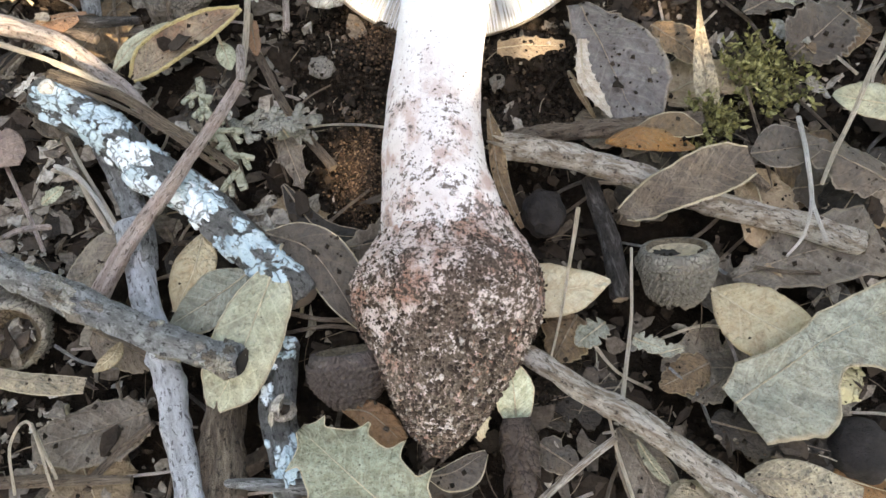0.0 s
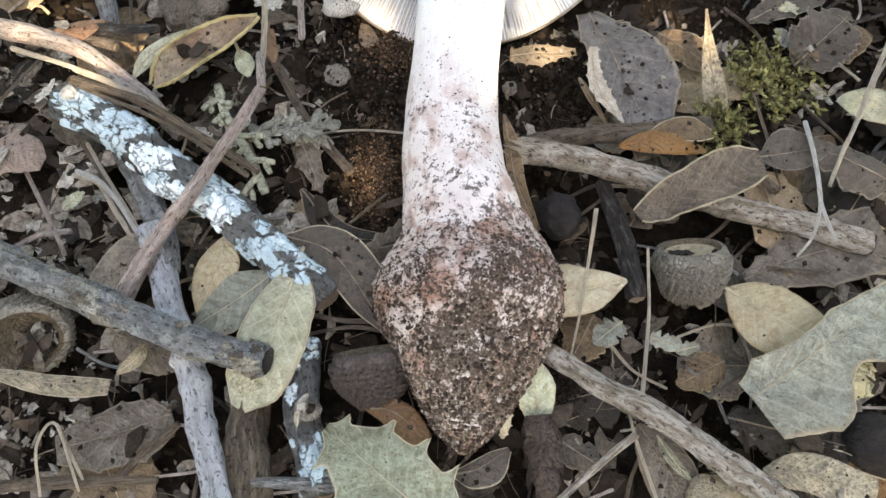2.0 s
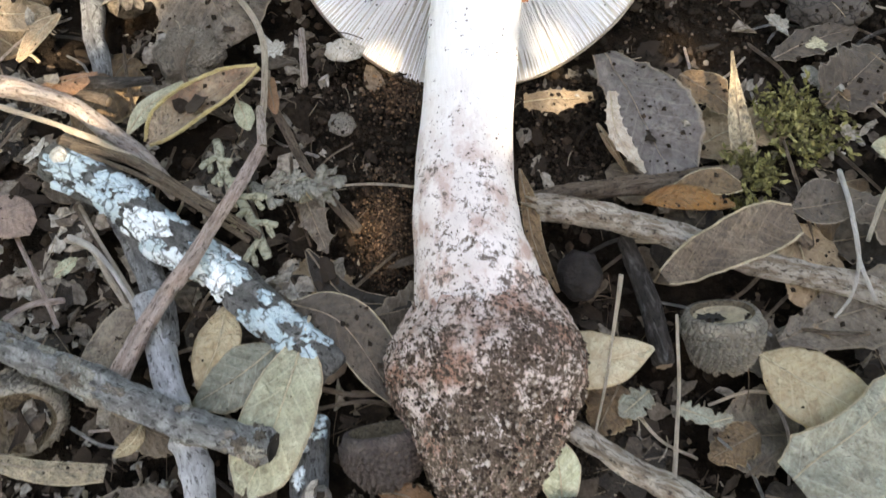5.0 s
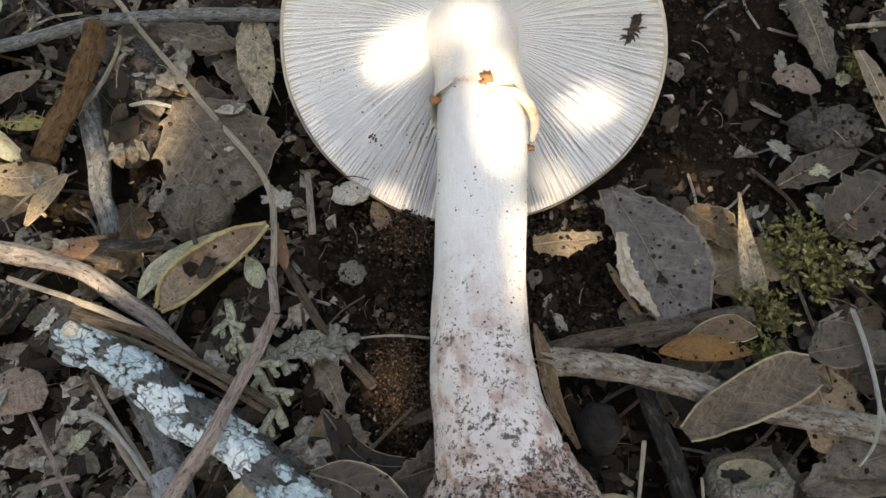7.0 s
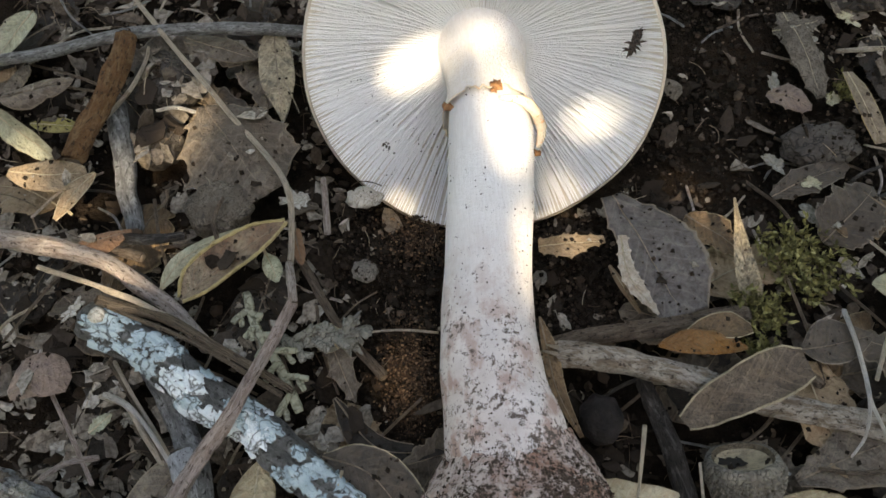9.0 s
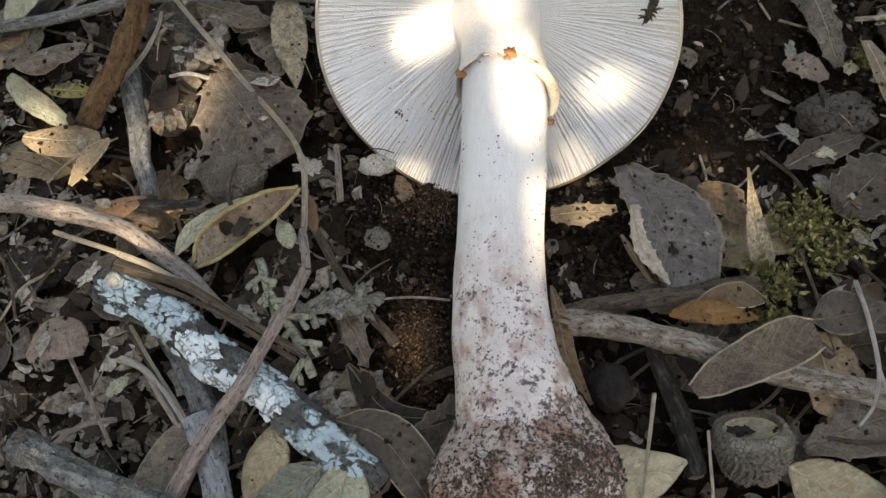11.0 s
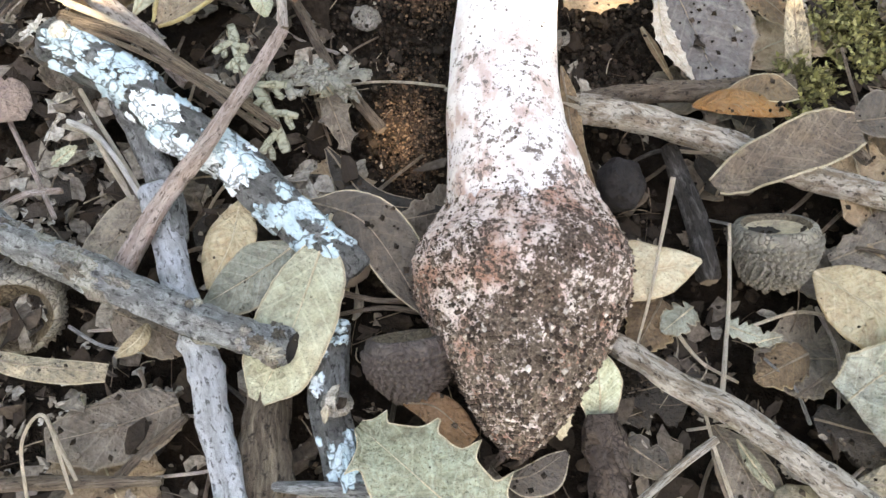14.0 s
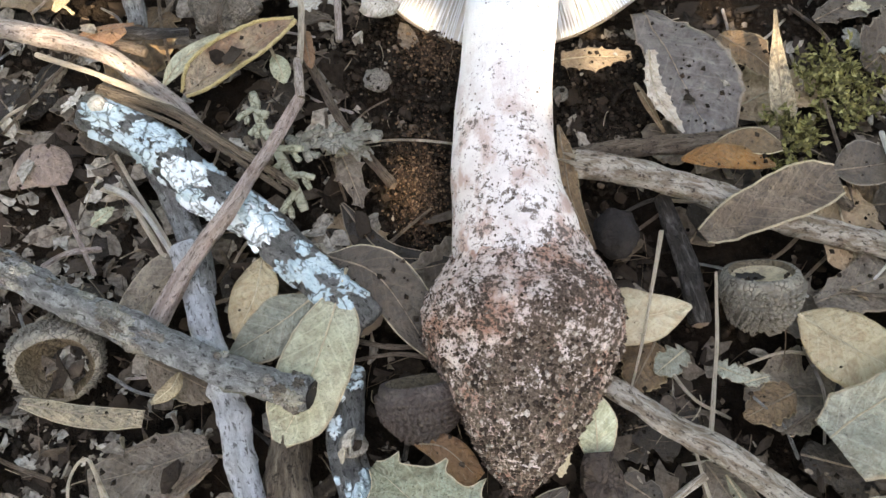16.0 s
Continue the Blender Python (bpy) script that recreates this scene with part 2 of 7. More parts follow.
def crust(name, main, second, gap, scale=14.0):
    """Lichen and dry crumbs: pale lobes with fine cracks."""
    n = Nodes(name, 0.9, 0.15)
    at = n.coords((100, 100, 100))
    big = n.noise(1.4, 4, 0.6, at)
    fine = n.noise(scale, 4, 0.7, at)
    vor = n.add("ShaderNodeTexVoronoi", Scale=scale * 0.28)
    vor.feature = "DISTANCE_TO_EDGE"
    bent = n.t.nodes.new("ShaderNodeVectorMath")
    bent.operation = "ADD"
    warp = n.add("ShaderNodeTexNoise", Scale=2.2, Detail=3.0)
    n.link(at, warp.inputs["Vector"])
    n.link(at, bent.inputs[0])
    n.link(warp.outputs["Color"], bent.inputs[1])
    n.link(bent.outputs[0], vor.inputs["Vector"])
    c = n.mix(n.ramp(big, [(0.38, (0, 0, 0)), (0.62, (1, 1, 1))]), main, second)
    part_of = n.mix(n.ramp(n.noise(2.6, 3, 0.6, at), [(0.4, (0, 0, 0)), (0.48, (1, 1, 1))]), (0, 0, 0), n.ramp(vor.outputs["Distance"], [(0.0, (1, 1, 1)), (0.1, (0, 0, 0))]))
    c = n.mix(part_of, c, gap)
    c = n.mix(n.ramp(fine, [(0.26, (1, 1, 1)), (0.36, (0, 0, 0))]), c, gap)
    n.colour(c)
    n.bump(fine, 0.0005)
    n.bump(vor.outputs["Distance"], 0.0008)
    return n.done()


LICHEN_BLUE = crust("lichen_blue", (0.3, 0.385, 0.4), (0.38, 0.455, 0.46), (0.06, 0.064, 0.06), 8)
LICHEN_PALE = crust("lichen_pale", (0.5, 0.565, 0.565), (0.6, 0.64, 0.63), (0.1, 0.1, 0.09), 8)
LICHEN_GREEN = crust("lichen_green", (0.27, 0.3, 0.225), (0.35, 0.37, 0.285), (0.12, 0.12, 0.09), 9)
LICHEN_OAK = crust("lichen_oak", (0.21, 0.21, 0.15), (0.3, 0.292, 0.21), (0.12, 0.11, 0.075), 12)
LICHEN_DULL = crust("lichen_dull", (0.14, 0.13, 0.105), (0.21, 0.2, 0.165), (0.08, 0.07, 0.055), 14)
LICHEN_GREY = crust("lichen_grey", (0.19, 0.18, 0.15), (0.28, 0.265, 0.22), (0.13, 0.12, 0.095), 16)
LICHEN_WHITE = crust("lichen_white", (0.4, 0.37, 0.31), (0.54, 0.51, 0.44), (0.25, 0.22, 0.18), 16)
LICHEN_YELLOW = crust("lichen_yellow", (0.38, 0.35, 0.235), (0.48, 0.45, 0.32), (0.24, 0.21, 0.14), 16)
STONE_DARK = crust("stone_dark", (0.05, 0.043, 0.037), (0.08, 0.07, 0.06), (0.02, 0.018, 0.016), 9)
STONE_PALE = crust("stone_pale", (0.17, 0.152, 0.128), (0.25, 0.228, 0.196), (0.09, 0.08, 0.066), 26)
GALL = crust("gall_skin", (0.1, 0.083, 0.064), (0.18, 0.152, 0.118), (0.045, 0.037, 0.03), 24)
GALL_YELLOW = crust("gall_yellow", (0.33, 0.29, 0.17), (0.4, 0.36, 0.22), (0.15, 0.13, 0.08), 9)
ACORN_DARK = Nodes("acorn_dark", 0.8, 0.12)
_at = ACORN_DARK.coords((100, 100, 100))
ACORN_DARK.colour(ACORN_DARK.ramp(ACORN_DARK.noise(1.6, 5, 0.6, _at), [(0.3, (0.012, 0.01, 0.009)), (0.7, (0.034, 0.029, 0.026))]))
ACORN_DARK.bump(ACORN_DARK.noise(4, 5, 0.7, _at), 0.002)
ACORN_DARK = ACORN_DARK.done()
CUP_SCALE = crust("cup_scale", (0.135, 0.118, 0.095), (0.21, 0.19, 0.155), (0.05, 0.042, 0.033), 16)
CUP_BROWN = crust("cup_brown", (0.06, 0.046, 0.04), (0.1, 0.081, 0.07), (0.05, 0.038, 0.032), 16)
CUP_INSIDE = crust("cup_inside", (0.11, 0.085, 0.055), (0.17, 0.135, 0.09), (0.06, 0.045, 0.032), 20)
BUD_SCALE = crust("bud_scale", (0.05, 0.036, 0.028), (0.085, 0.063, 0.048), (0.03, 0.022, 0.018), 12)


def soil_material():
    n = Nodes("soil", 0.95, 0.02)
    at = n.coords((100, 100, 100))
    big = n.noise(0.22, 5, 0.6, at)
    mid = n.noise(1.6, 6, 0.7, at)
    fine = n.noise(8, 5, 0.75, at)
    c = n.mix(n.ramp(mid, [(0.35, (0, 0, 0)), (0.66, (1, 1, 1))]), (0.006, 0.005, 0.004), (0.026, 0.019, 0.014))
    c = n.mix(n.ramp(big, [(0.52, (0, 0, 0)), (0.7, (0.6, 0.6, 0.6))]), c, (0.05, 0.033, 0.022))
    c = n.mix(n.ramp(fine, [(0.62, (0, 0, 0)), (0.72, (0.4, 0.4, 0.4))]), c, (0.13, 0.1, 0.075))
    n.colour(c)
    n.bump(mid, 0.004)
    n.bump(fine, 0.0015)
    return n.done()


def island_material(name, stops, rough=0.9):
    """One colour for each loose piece, with fine mottling."""
    n = Nodes(name, rough, 0.05)
    geo = n.t.nodes.new("ShaderNodeNewGeometry")
    at = n.coords((100, 100, 100))
    c = n.ramp(geo.outputs["Random Per Island"], stops)
    c = n.mix(n.ramp(n.noise(7, 5, 0.7, at), [(0.35, (0.75, 0.75, 0.75)), (0.6, (0, 0, 0))]), c, (0.035, 0.027, 0.02))
    n.colour(c)
    n.bump(n.noise(12, 4, 0.7, at), 0.0004)
    return n.done()


SOIL = soil_material()
CRUMB = island_material("soil_crumb", [(0.0, (0.006, 0.005, 0.004)), (0.66, (0.02, 0.0145, 0.0105)), (0.95, (0.055, 0.039, 0.028)), (1.0, (0.22, 0.17, 0.125))])
CRUMB_ORANGE = island_material("rotten_crumb", [(0.0, (0.018, 0.011, 0.008)), (0.65, (0.075, 0.043, 0.025)), (1.0, (0.22, 0.145, 0.088))])
FLAKE = island_material("leaf_flake", [(0.0, (0.012, 0.009, 0.007)), (0.45, (0.035, 0.026, 0.02)), (0.7, (0.11, 0.086, 0.066)), (0.88, (0.25, 0.21, 0.165)), (1.0, (0.44, 0.39, 0.32))])
LEAF_BITS = island_material("leaf_bits", [(0.0, (0.1, 0.08, 0.06)), (0.4, (0.19, 0.165, 0.135)), (0.75, (0.3, 0.27, 0.225)), (1.0, (0.45, 0.42, 0.36))])
PALE_FLAKE = island_material("pale_flake", [(0.0, (0.17, 0.14, 0.105)), (0.6, (0.3, 0.26, 0.205)), (1.0, (0.52, 0.48, 0.41))])
FIBRE = island_material("plant_fibre", [(0.0, (0.08, 0.06, 0.045)), (0.5, (0.17, 0.13, 0.095)), (0.85, (0.3, 0.25, 0.18)), (1.0, (0.52, 0.45, 0.35))])
MOSS = island_material("moss_leaf", [(0.0, (0.055, 0.052, 0.018)), (0.5, (0.13, 0.12, 0.038)), (1.0, (0.32, 0.295, 0.125))], 0.7)


def flesh_material(name, main, second, dirt, dirt_lo, dirt_hi, streak=(1, 1, 1), axis_dirt=None):
    """Mushroom flesh in centimetres along y: fibres, stains and clinging soil grains."""
    n = Nodes(name, 0.62, 0.35)
    at = n.coords((100, 100, 100))
    fibre = n.noise(5, 5, 0.65, n.coords((100 * streak[0], 100 * streak[1], 100 * streak[2])))
    big = n.noise(0.8, 4, 0.6, at)
    c = n.mix(n.ramp(fibre, [(0.3, (0, 0, 0)), (0.7, (1, 1, 1))]), second, main)
    if axis_dirt:
        sep = n.t.nodes.new("ShaderNodeSeparateXYZ")
        n.link(at, sep.inputs["Vector"])
        rng = n.add("ShaderNodeMapRange")
        rng.inputs["From Min"].default_value, rng.inputs["From Max"].default_value = axis_dirt
        rng.inputs["To Min"].default_value, rng.inputs["To Max"].default_value = 0.0, 1.0
        n.link(sep.outputs["Y"], rng.inputs["Value"])
        less = rng.outputs["Result"]
    else:
        less = None
    grain = n.noise(8.0, 6, 0.78, at)
    clump = n.noise(1.5, 4, 0.7, at)
    mixd = n.add("ShaderNodeMath")
    mixd.operation = "MULTIPLY_ADD"
    n.link(clump, mixd.inputs[0])
    mixd.inputs[1].default_value = 0.55
    n.link(grain, mixd.inputs[2])
    value = mixd.outputs[0]
    if less is not None:
        m = n.add("ShaderNodeMath")
        m.operation = "MULTIPLY_ADD"
        n.link(less, m.inputs[0])
        m.inputs[1].default_value = -0.2
        n.link(value, m.inputs[2])
        value = m.outputs[0]
        stain = n.ramp(less, [(0.0, (1, 1, 1)), (0.3, (0.75, 0.75, 0.75)), (0.7, (0, 0, 0))])
        c = n.mix(stain, c, n.mix(n.ramp(big, [(0.35, (0, 0, 0)), (0.62, (1, 1, 1))]), (0.48, 0.41, 0.375), (0.67, 0.6, 0.57)))
        rust = n.noise(1.9, 4, 0.65, n.coords((100, 70, 100)))
        red = n.mix(n.ramp(less, [(0.0, (1, 1, 1)), (0.3, (0.75, 0.75, 0.75)), (0.62, (0, 0, 0))]), (0, 0, 0), n.ramp(rust, [(0.48, (0, 0, 0)), (0.6, (0.8, 0.8, 0.8))]))
        c = n.mix(red, c, (0.34, 0.18, 0.13))
    mask = n.ramp(value, [(dirt_lo, (0, 0, 0)), (dirt_hi, (1, 1, 1))])
    c = n.mix(mask, c, n.ramp(n.noise(16, 3, 0.6, at), [(0.35, dirt), (0.65, mul(dirt, 2.6))]))
    n.colour(c)
    n.bump(fibre, 0.0003)
    n.bump(value, 0.0006)
    return n.done()


STEM = flesh_material("stem_flesh", (0.78, 0.755, 0.73), (0.68, 0.645, 0.61), (0.055, 0.04, 0.033), 0.79, 0.83, (4, 0.5, 4), (-4.4, 4.8))
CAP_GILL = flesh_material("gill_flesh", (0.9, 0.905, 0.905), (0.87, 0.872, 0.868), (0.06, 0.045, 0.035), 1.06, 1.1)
# creamier and darker than the gills: shade of the gaps put into colour
CAP_FLESH_SHADED = flesh_material("cap_flesh_shaded", (0.66, 0.62, 0.55), (0.58, 0.53, 0.46), (0.06, 0.045, 0.035), 1.06, 1.1)
CAP_SKIN = flesh_material("cap_skin", (0.68, 0.6, 0.5), (0.58, 0.48, 0.38), (0.08, 0.055, 0.04), 0.95, 1.05)
RING = flesh_material("ring_flesh", (0.8, 0.77, 0.73), (0.72, 0.66, 0.58), (0.3, 0.16, 0.06), 1.0, 1.06, (4, 0.6, 4))
RING_EDGE = flesh_material("ring_edge", (0.72, 0.58, 0.4), (0.8, 0.7, 0.55), (0.32, 0.13, 0.04), 0.84, 0.95)
RING_TEAR = flesh_material("ring_tear", (0.3, 0.13, 0.05), (0.4, 0.2, 0.085), (0.2, 0.07, 0.02), 0.85, 0.95)


def bulb_material():
    """Pinkish flesh, red stains, white scurf and clinging soil that thickens towards the tip."""
    n = Nodes("bulb_flesh", 0.85, 0.2)
    at = n.coords((100, 100, 100))
    big = n.noise(0.55, 4, 0.6, at)
    red = n.noise(0.9, 5, 0.65, n.coords((130, 90, 110)))
    mid = n.noise(2.6, 7, 0.77, at)
    fine = n.noise(11, 5, 0.77, at)
    tint = n.noise(20, 3, 0.6, at)
    base = n.mix(n.ramp(mid, [(0.4, (0, 0, 0)), (0.62, (1, 1, 1))]), (0.5, 0.355, 0.305), (0.77, 0.67, 0.62))
    base = n.mix(n.ramp(red, [(0.45, (0, 0, 0)), (0.57, (0.9, 0.9, 0.9))]), base, (0.38, 0.19, 0.13))
    sep = n.t.nodes.new("ShaderNodeSeparateXYZ")
    n.link(at, sep.inputs["Vector"])
    tip = n.add("ShaderNodeMapRange")
    tip.inputs["From Min"].default_value, tip.inputs["From Max"].default_value = -4.6, -7.4
    n.link(sep.outputs["Y"], tip.inputs["Value"])
    s = n.add("ShaderNodeMath")
    s.operation = "MULTIPLY_ADD"
    n.link(mid, s.inputs[0])
    s.inputs[1].default_value = -0.75
    n.link(fine, s.inputs[2])
    w = n.add("ShaderNodeMath")
    w.operation = "MULTIPLY_ADD"
    n.link(big, w.inputs[0])
    w.inputs[1].default_value = 0.42
    n.link(s.outputs[0], w.inputs[2])
    z = n.add("ShaderNodeMath")
    z.operation = "MULTIPLY_ADD"
    n.link(tip.outputs["Result"], z.inputs[0])
    z.inputs[1].default_value = 0.07
    n.link(w.outputs[0], z.inputs[2])
    dirt = n.ramp(z.outputs[0], [(0.33, (0, 0, 0)), (0.38, (1, 1, 1))])
    earth = n.mix(tip.outputs["Result"], n.ramp(tint, [(0.35, (0.042, 0.028, 0.021)), (0.68, (0.15, 0.102, 0.078))]), n.ramp(tint, [(0.35, (0.055, 0.04, 0.028)), (0.6, (0.2, 0.15, 0.108)), (0.72, (0.4, 0.34, 0.28))]))
    n.colour(n.mix(dirt, base, earth))
    n.bump(mid, 0.0014)
    n.bump(fine, 0.0011)
    return n.done()


BULB = bulb_material()
GRIT = island_material("soil_grit", [(0.0, (0.022, 0.015, 0.012)), (0.5, (0.07, 0.047, 0.036)), (0.8, (0.18, 0.128, 0.097)), (1.0, (0.58, 0.5, 0.43))])
CANOPY_LEAF = leaf_material("canopy_leaf", (0.06, 0.09, 0.03), (0.08, 0.11, 0.04), (0.03, 0.04, 0.015), 0.3)


# ---- builders; all lengths in centimetres ----
def mesh_from(name, verts, faces, material, uvs=None, smooth=True):
    me = bpy.data.meshes.new(name)
    me.from_pydata([(x * CM, y * CM, z * CM) for x, y, z in verts], [], faces)
    me.materials.append(material)
    if smooth:
        me.polygons.foreach_set("use_smooth", [True] * len(me.polygons))
    if uvs is not None:
        layer = me.uv_layers.new(name="UVMap")
        idx = np.empty(len(me.loops), dtype=np.int32)
        me.loops.foreach_get("vertex_index", idx)
        layer.data.foreach_set("uv", np.asarray(uvs, dtype=np.float32)[idx].ravel())
    me.update()
    return me


def thing(name, at, label, category, group="", kind=""):
    ob = new(name)
    ob.location = (at[0] * CM, at[1] * CM, at[2] * CM)
    ob.empty_display_size = 0.005
    return tagged(ob, label, category, group, kind)


def part(name, me, parent, label=""):
    ob = new(name, me)
    ob.parent = parent
    return tagged(ob, label) if label else ob


def wob(p, s, seed=0.0):
    return noise.noise(Vector((p[0] * s + seed * 7.13, p[1] * s - seed * 3.7, p[2] * s + seed * 1.9)))


def spline(points, n):
    """Catmull-Rom through a few points."""
    pts = [Vector(p) for p in points]
    pts = [pts[0] * 2 - pts[1], *pts, pts[-1] * 2 - pts[-2]]
    out = []
    spans = len(pts) - 3
    for i in range(n):
        u = i / (n - 1) * spans
        k = min(int(u), spans - 1)
        f = u - k
        a, b, c, d = pts[k : k + 4]
        out.append(0.5 * (2 * b + (c - a) * f + (2 * a - 5 * b + 4 * c - d) * f * f + (3 * b - a - 3 * c + d) * f**3))
    return out


def frames(path):
    """Tangent, side and up along a path."""
    out = []
    up = Vector((0, 0, 1))
    for i, p in enumerate(path):
        t = (path[min(i + 1, len(path) - 1)] - path[max(i - 1, 0)]).normalized()
        side = t.cross(up)
        if side.length < 1e-3:
            side = t.cross(Vector((0, 1, 0)))
        side.normalize()
        out.append((t, side, side.cross(t).normalized()))
        up = out[-1][2]
    return out


def tube(path, radius, sides=12, closed=True):
    """Rings along a path; radius(i, angle) in centimetres. Gives verts, faces, uvs."""
    fr = frames(path)
    verts, faces, uvs = [], [], []
    run = 0.0
    for i, (p, (t, s, u)) in enumerate(zip(path, fr)):
        if i:
            run += (path[i] - path[i - 1]).length
        for k in range(sides):
            a = 2 * math.pi * k / sides
            r = radius(i, a)
            verts.append(p + (s * math.cos(a) + u * math.sin(a)) * r)
            uvs.append((run, 2.4 * abs(k / sides - 0.5)))
    n = len(path)
    for i in range(n - 1):
        for k in range(sides):
            a, b = i * sides + k, i * sides + (k + 1) % sides
            faces.append((a, b, b + sides, a + sides))
    if closed:
        faces.append(tuple(range(sides - 1, -1, -1)))
        faces.append(tuple((n - 1) * sides + k for k in range(sides)))
    return verts, faces, uvs


COUNT = [0]


def stick(name, points, r0, r1, material, label, lichen=0, knot=False, ridge=0.15, hollow=False, rings=False, frayed=False, crusts=None):
    """A twig or branch with uneven bark, broken ends and, where asked, lichen, knots or a hollow end."""
    COUNT[0] += 1
    seed = COUNT[0] * 1.37
    at = Vector(points[0])
    local = [Vector(p) - at for p in points]
    length = sum((b - a).length for a, b in zip(local, local[1:]))
    n = max(8, min(190, int(length / max(0.06, 0.13 * max(r0, r1)))))
    path = spline(local, n)
    sides = 26 if max(r0, r1) > 0.18 else (10 if max(r0, r1) > 0.08 else 7)
    big = max(r0, r1)
    for i, p in enumerate(path):
        path[i] = p + Vector((wob(p, 0.7, seed), wob(p, 0.7, seed + 5), 0.4 * wob(p, 0.7, seed + 9))) * (0.22 * big + 0.025)

    def radius(i, a):
        f = i / (n - 1)
        r = r0 + (r1 - r0) * f
        p = path[i]
        v = 1 + 0.16 * wob((f * length, math.cos(a), math.sin(a)), 0.9, seed)
        v += (0.12 + ridge * 0.4) * wob((f * length * 0.8, math.cos(a) * 3, math.sin(a) * 3), 1.0, seed + 2) + (0.07 + 0.12 * ridge) * wob((f * length * 3, math.cos(a) * 6, math.sin(a) * 6), 1.0, seed + 6)
        if rings:
            v += 0.10 * max(0.0, wob((f * length, 0, 0), 2.3, seed + 3)) ** 2 * 6
        if i in (0, n - 1):
            v *= 0.86 + 0.2 * wob((math.cos(a) * 2, math.sin(a) * 2, f), 1.5, seed + 4)
        return r * v

    ob = thing(name, at, label, name.replace("_", " "))
    tv, tf, tu = tube(path, radius, sides, closed=not hollow)
    part("bark" if "BARK" in material.name.upper() else "body", mesh_from(name, tv, tf, material, tu), ob)
    fr = frames(path)
    if big > 0.09:
        for end in (0, -1):
            p, (t, s, u) = path[end], fr[end]
            r = (r0 if end == 0 else r1) * 0.8
            if hollow and end == -1:
                # a dark hollow with a torn rim
                ev, ef = [], []
                for j, (q, rr) in enumerate([(0.04, 1.02), (0.0, 0.82), (-0.35 * r - 0.1, 0.62), (-1.2 * r, 0.35), (-1.4 * r, 0.02)]):
                    for k in range(16):
                        a = 2 * math.pi * k / 16
                        jag = 1 + 0.12 * wob((math.cos(a) * 3, math.sin(a) * 3, j), 1, seed)
                        ev.append(p + t * q * jag + (s * math.cos(a) + u * math.sin(a)) * r1 * rr * (0.97 if j == 0 else 1) * jag)
                for j in range(4):
                    for k in range(16):
                        a, b = j * 16 + k, j * 16 + (k + 1) % 16
                        ef.append((a, b, b + 16, a + 16))
                part("hollow_end", mesh_from("hollow_end", ev, ef, HOLLOW), ob, "dark hollow broken end")
                continue
            sign = -1 if end == 0 else 1
            ev, ef = [p + t * sign * 0.35 * r], []
            for j, rr in enumerate((0.45, 0.8, 1.06)):
                for k in range(12):
                    a = 2 * math.pi * k / 12
                    jag = 0.5 * r * wob((math.cos(a) * 3, math.sin(a) * 3, j), 1.2, seed + end)
                    ev.append(p + t * sign * (0.22 * r * (2 - j) * 0.5 + jag * 0.6 + 0.03) + (s * math.cos(a) + u * math.sin(a)) * r * rr)
            for k in range(12):
                ef.append((0, 1 + k, 1 + (k + 1) % 12))
                for j in range(2):
                    a, b = 1 + j * 12 + k, 1 + j * 12 + (k + 1) % 12
                    ef.append((a, a + 12, b + 12, b))
            part("broken_end", mesh_from("broken_end", ev, ef, END_GRAIN), ob, "splintered pale wood")
    if frayed:
        p, (t, s, u) = path[0], fr[0]
        for k in range(9):
            a = 2 * math.pi * k / 9 + 0.3
            q = p + (s * math.cos(a) + u * math.sin(a)) * r0 * 0.7
            tip = q - t * (0.15 + 0.3 * random.random()) + u * 0.08 * math.sin(a)
            fv, ff, fu = tube([q + t * 0.2, q, tip], lambda i, a: (0.06, 0.06, 0.015)[i], 5)
            part("splinter", mesh_from("splinter", fv, ff, STRAW_DRY, fu), ob)
    rnd = random.Random(int(seed * 100))
    for k in range(lichen):
        # lobed crusts that follow the round of the branch
        f0 = rnd.uniform(0.02, 0.6) if k % 3 else rnd.uniform(0.7, 0.97)
        a0 = math.pi * (0.42 + 0.5 * rnd.uniform(-1, 1))
        size = big * rnd.choice((0.14, 0.2, 0.3, 0.42, 0.55))
        lv, lf = [], []
        rings_n, seg = 6, 40
        for j in range(rings_n + 1):
            for m in range(seg):
                th = 2 * math.pi * m / seg
                lob = 1 + 0.55 * wob((math.cos(th) * 2.2, math.sin(th) * 2.2, k * 3.1), 1.3, seed) + 0.5 * wob((math.cos(th) * 6, math.sin(th) * 6, k), 1.1, seed)
                rr = size * lob * j / rings_n
                ds, da = rr * math.cos(th) * 1.35, rr * math.sin(th)
                f = min(0.999, max(0.0, f0 + ds / length))
                x = f * (n - 1)
                i = min(n - 2, int(x))
                w = x - i
                p = path[i].lerp(path[i + 1], w)
                t, s, u = fr[i]
                ang = a0 + da / (r0 + (r1 - r0) * f)
                lift = radius(i, ang) * (1 - w) + radius(min(i + 1, n - 1), ang) * w
                crinkle = 0.03 * wob((ds * 5, da * 5, k), 1.0, seed) + 0.016 * wob((ds * 13, da * 13, k), 1.0, seed) + (0.012 if j == rings_n - 1 else 0.0)
                lift += 0.03 + crinkle if j < rings_n else -0.02
                lv.append(p + (s * math.cos(ang) + u * math.sin(ang)) * lift)
        for j in range(rings_n):
            for m in range(seg):
                a, b = j * seg + m, j * seg + (m + 1) % seg
                lf.append((a, b, b + seg, a + seg))
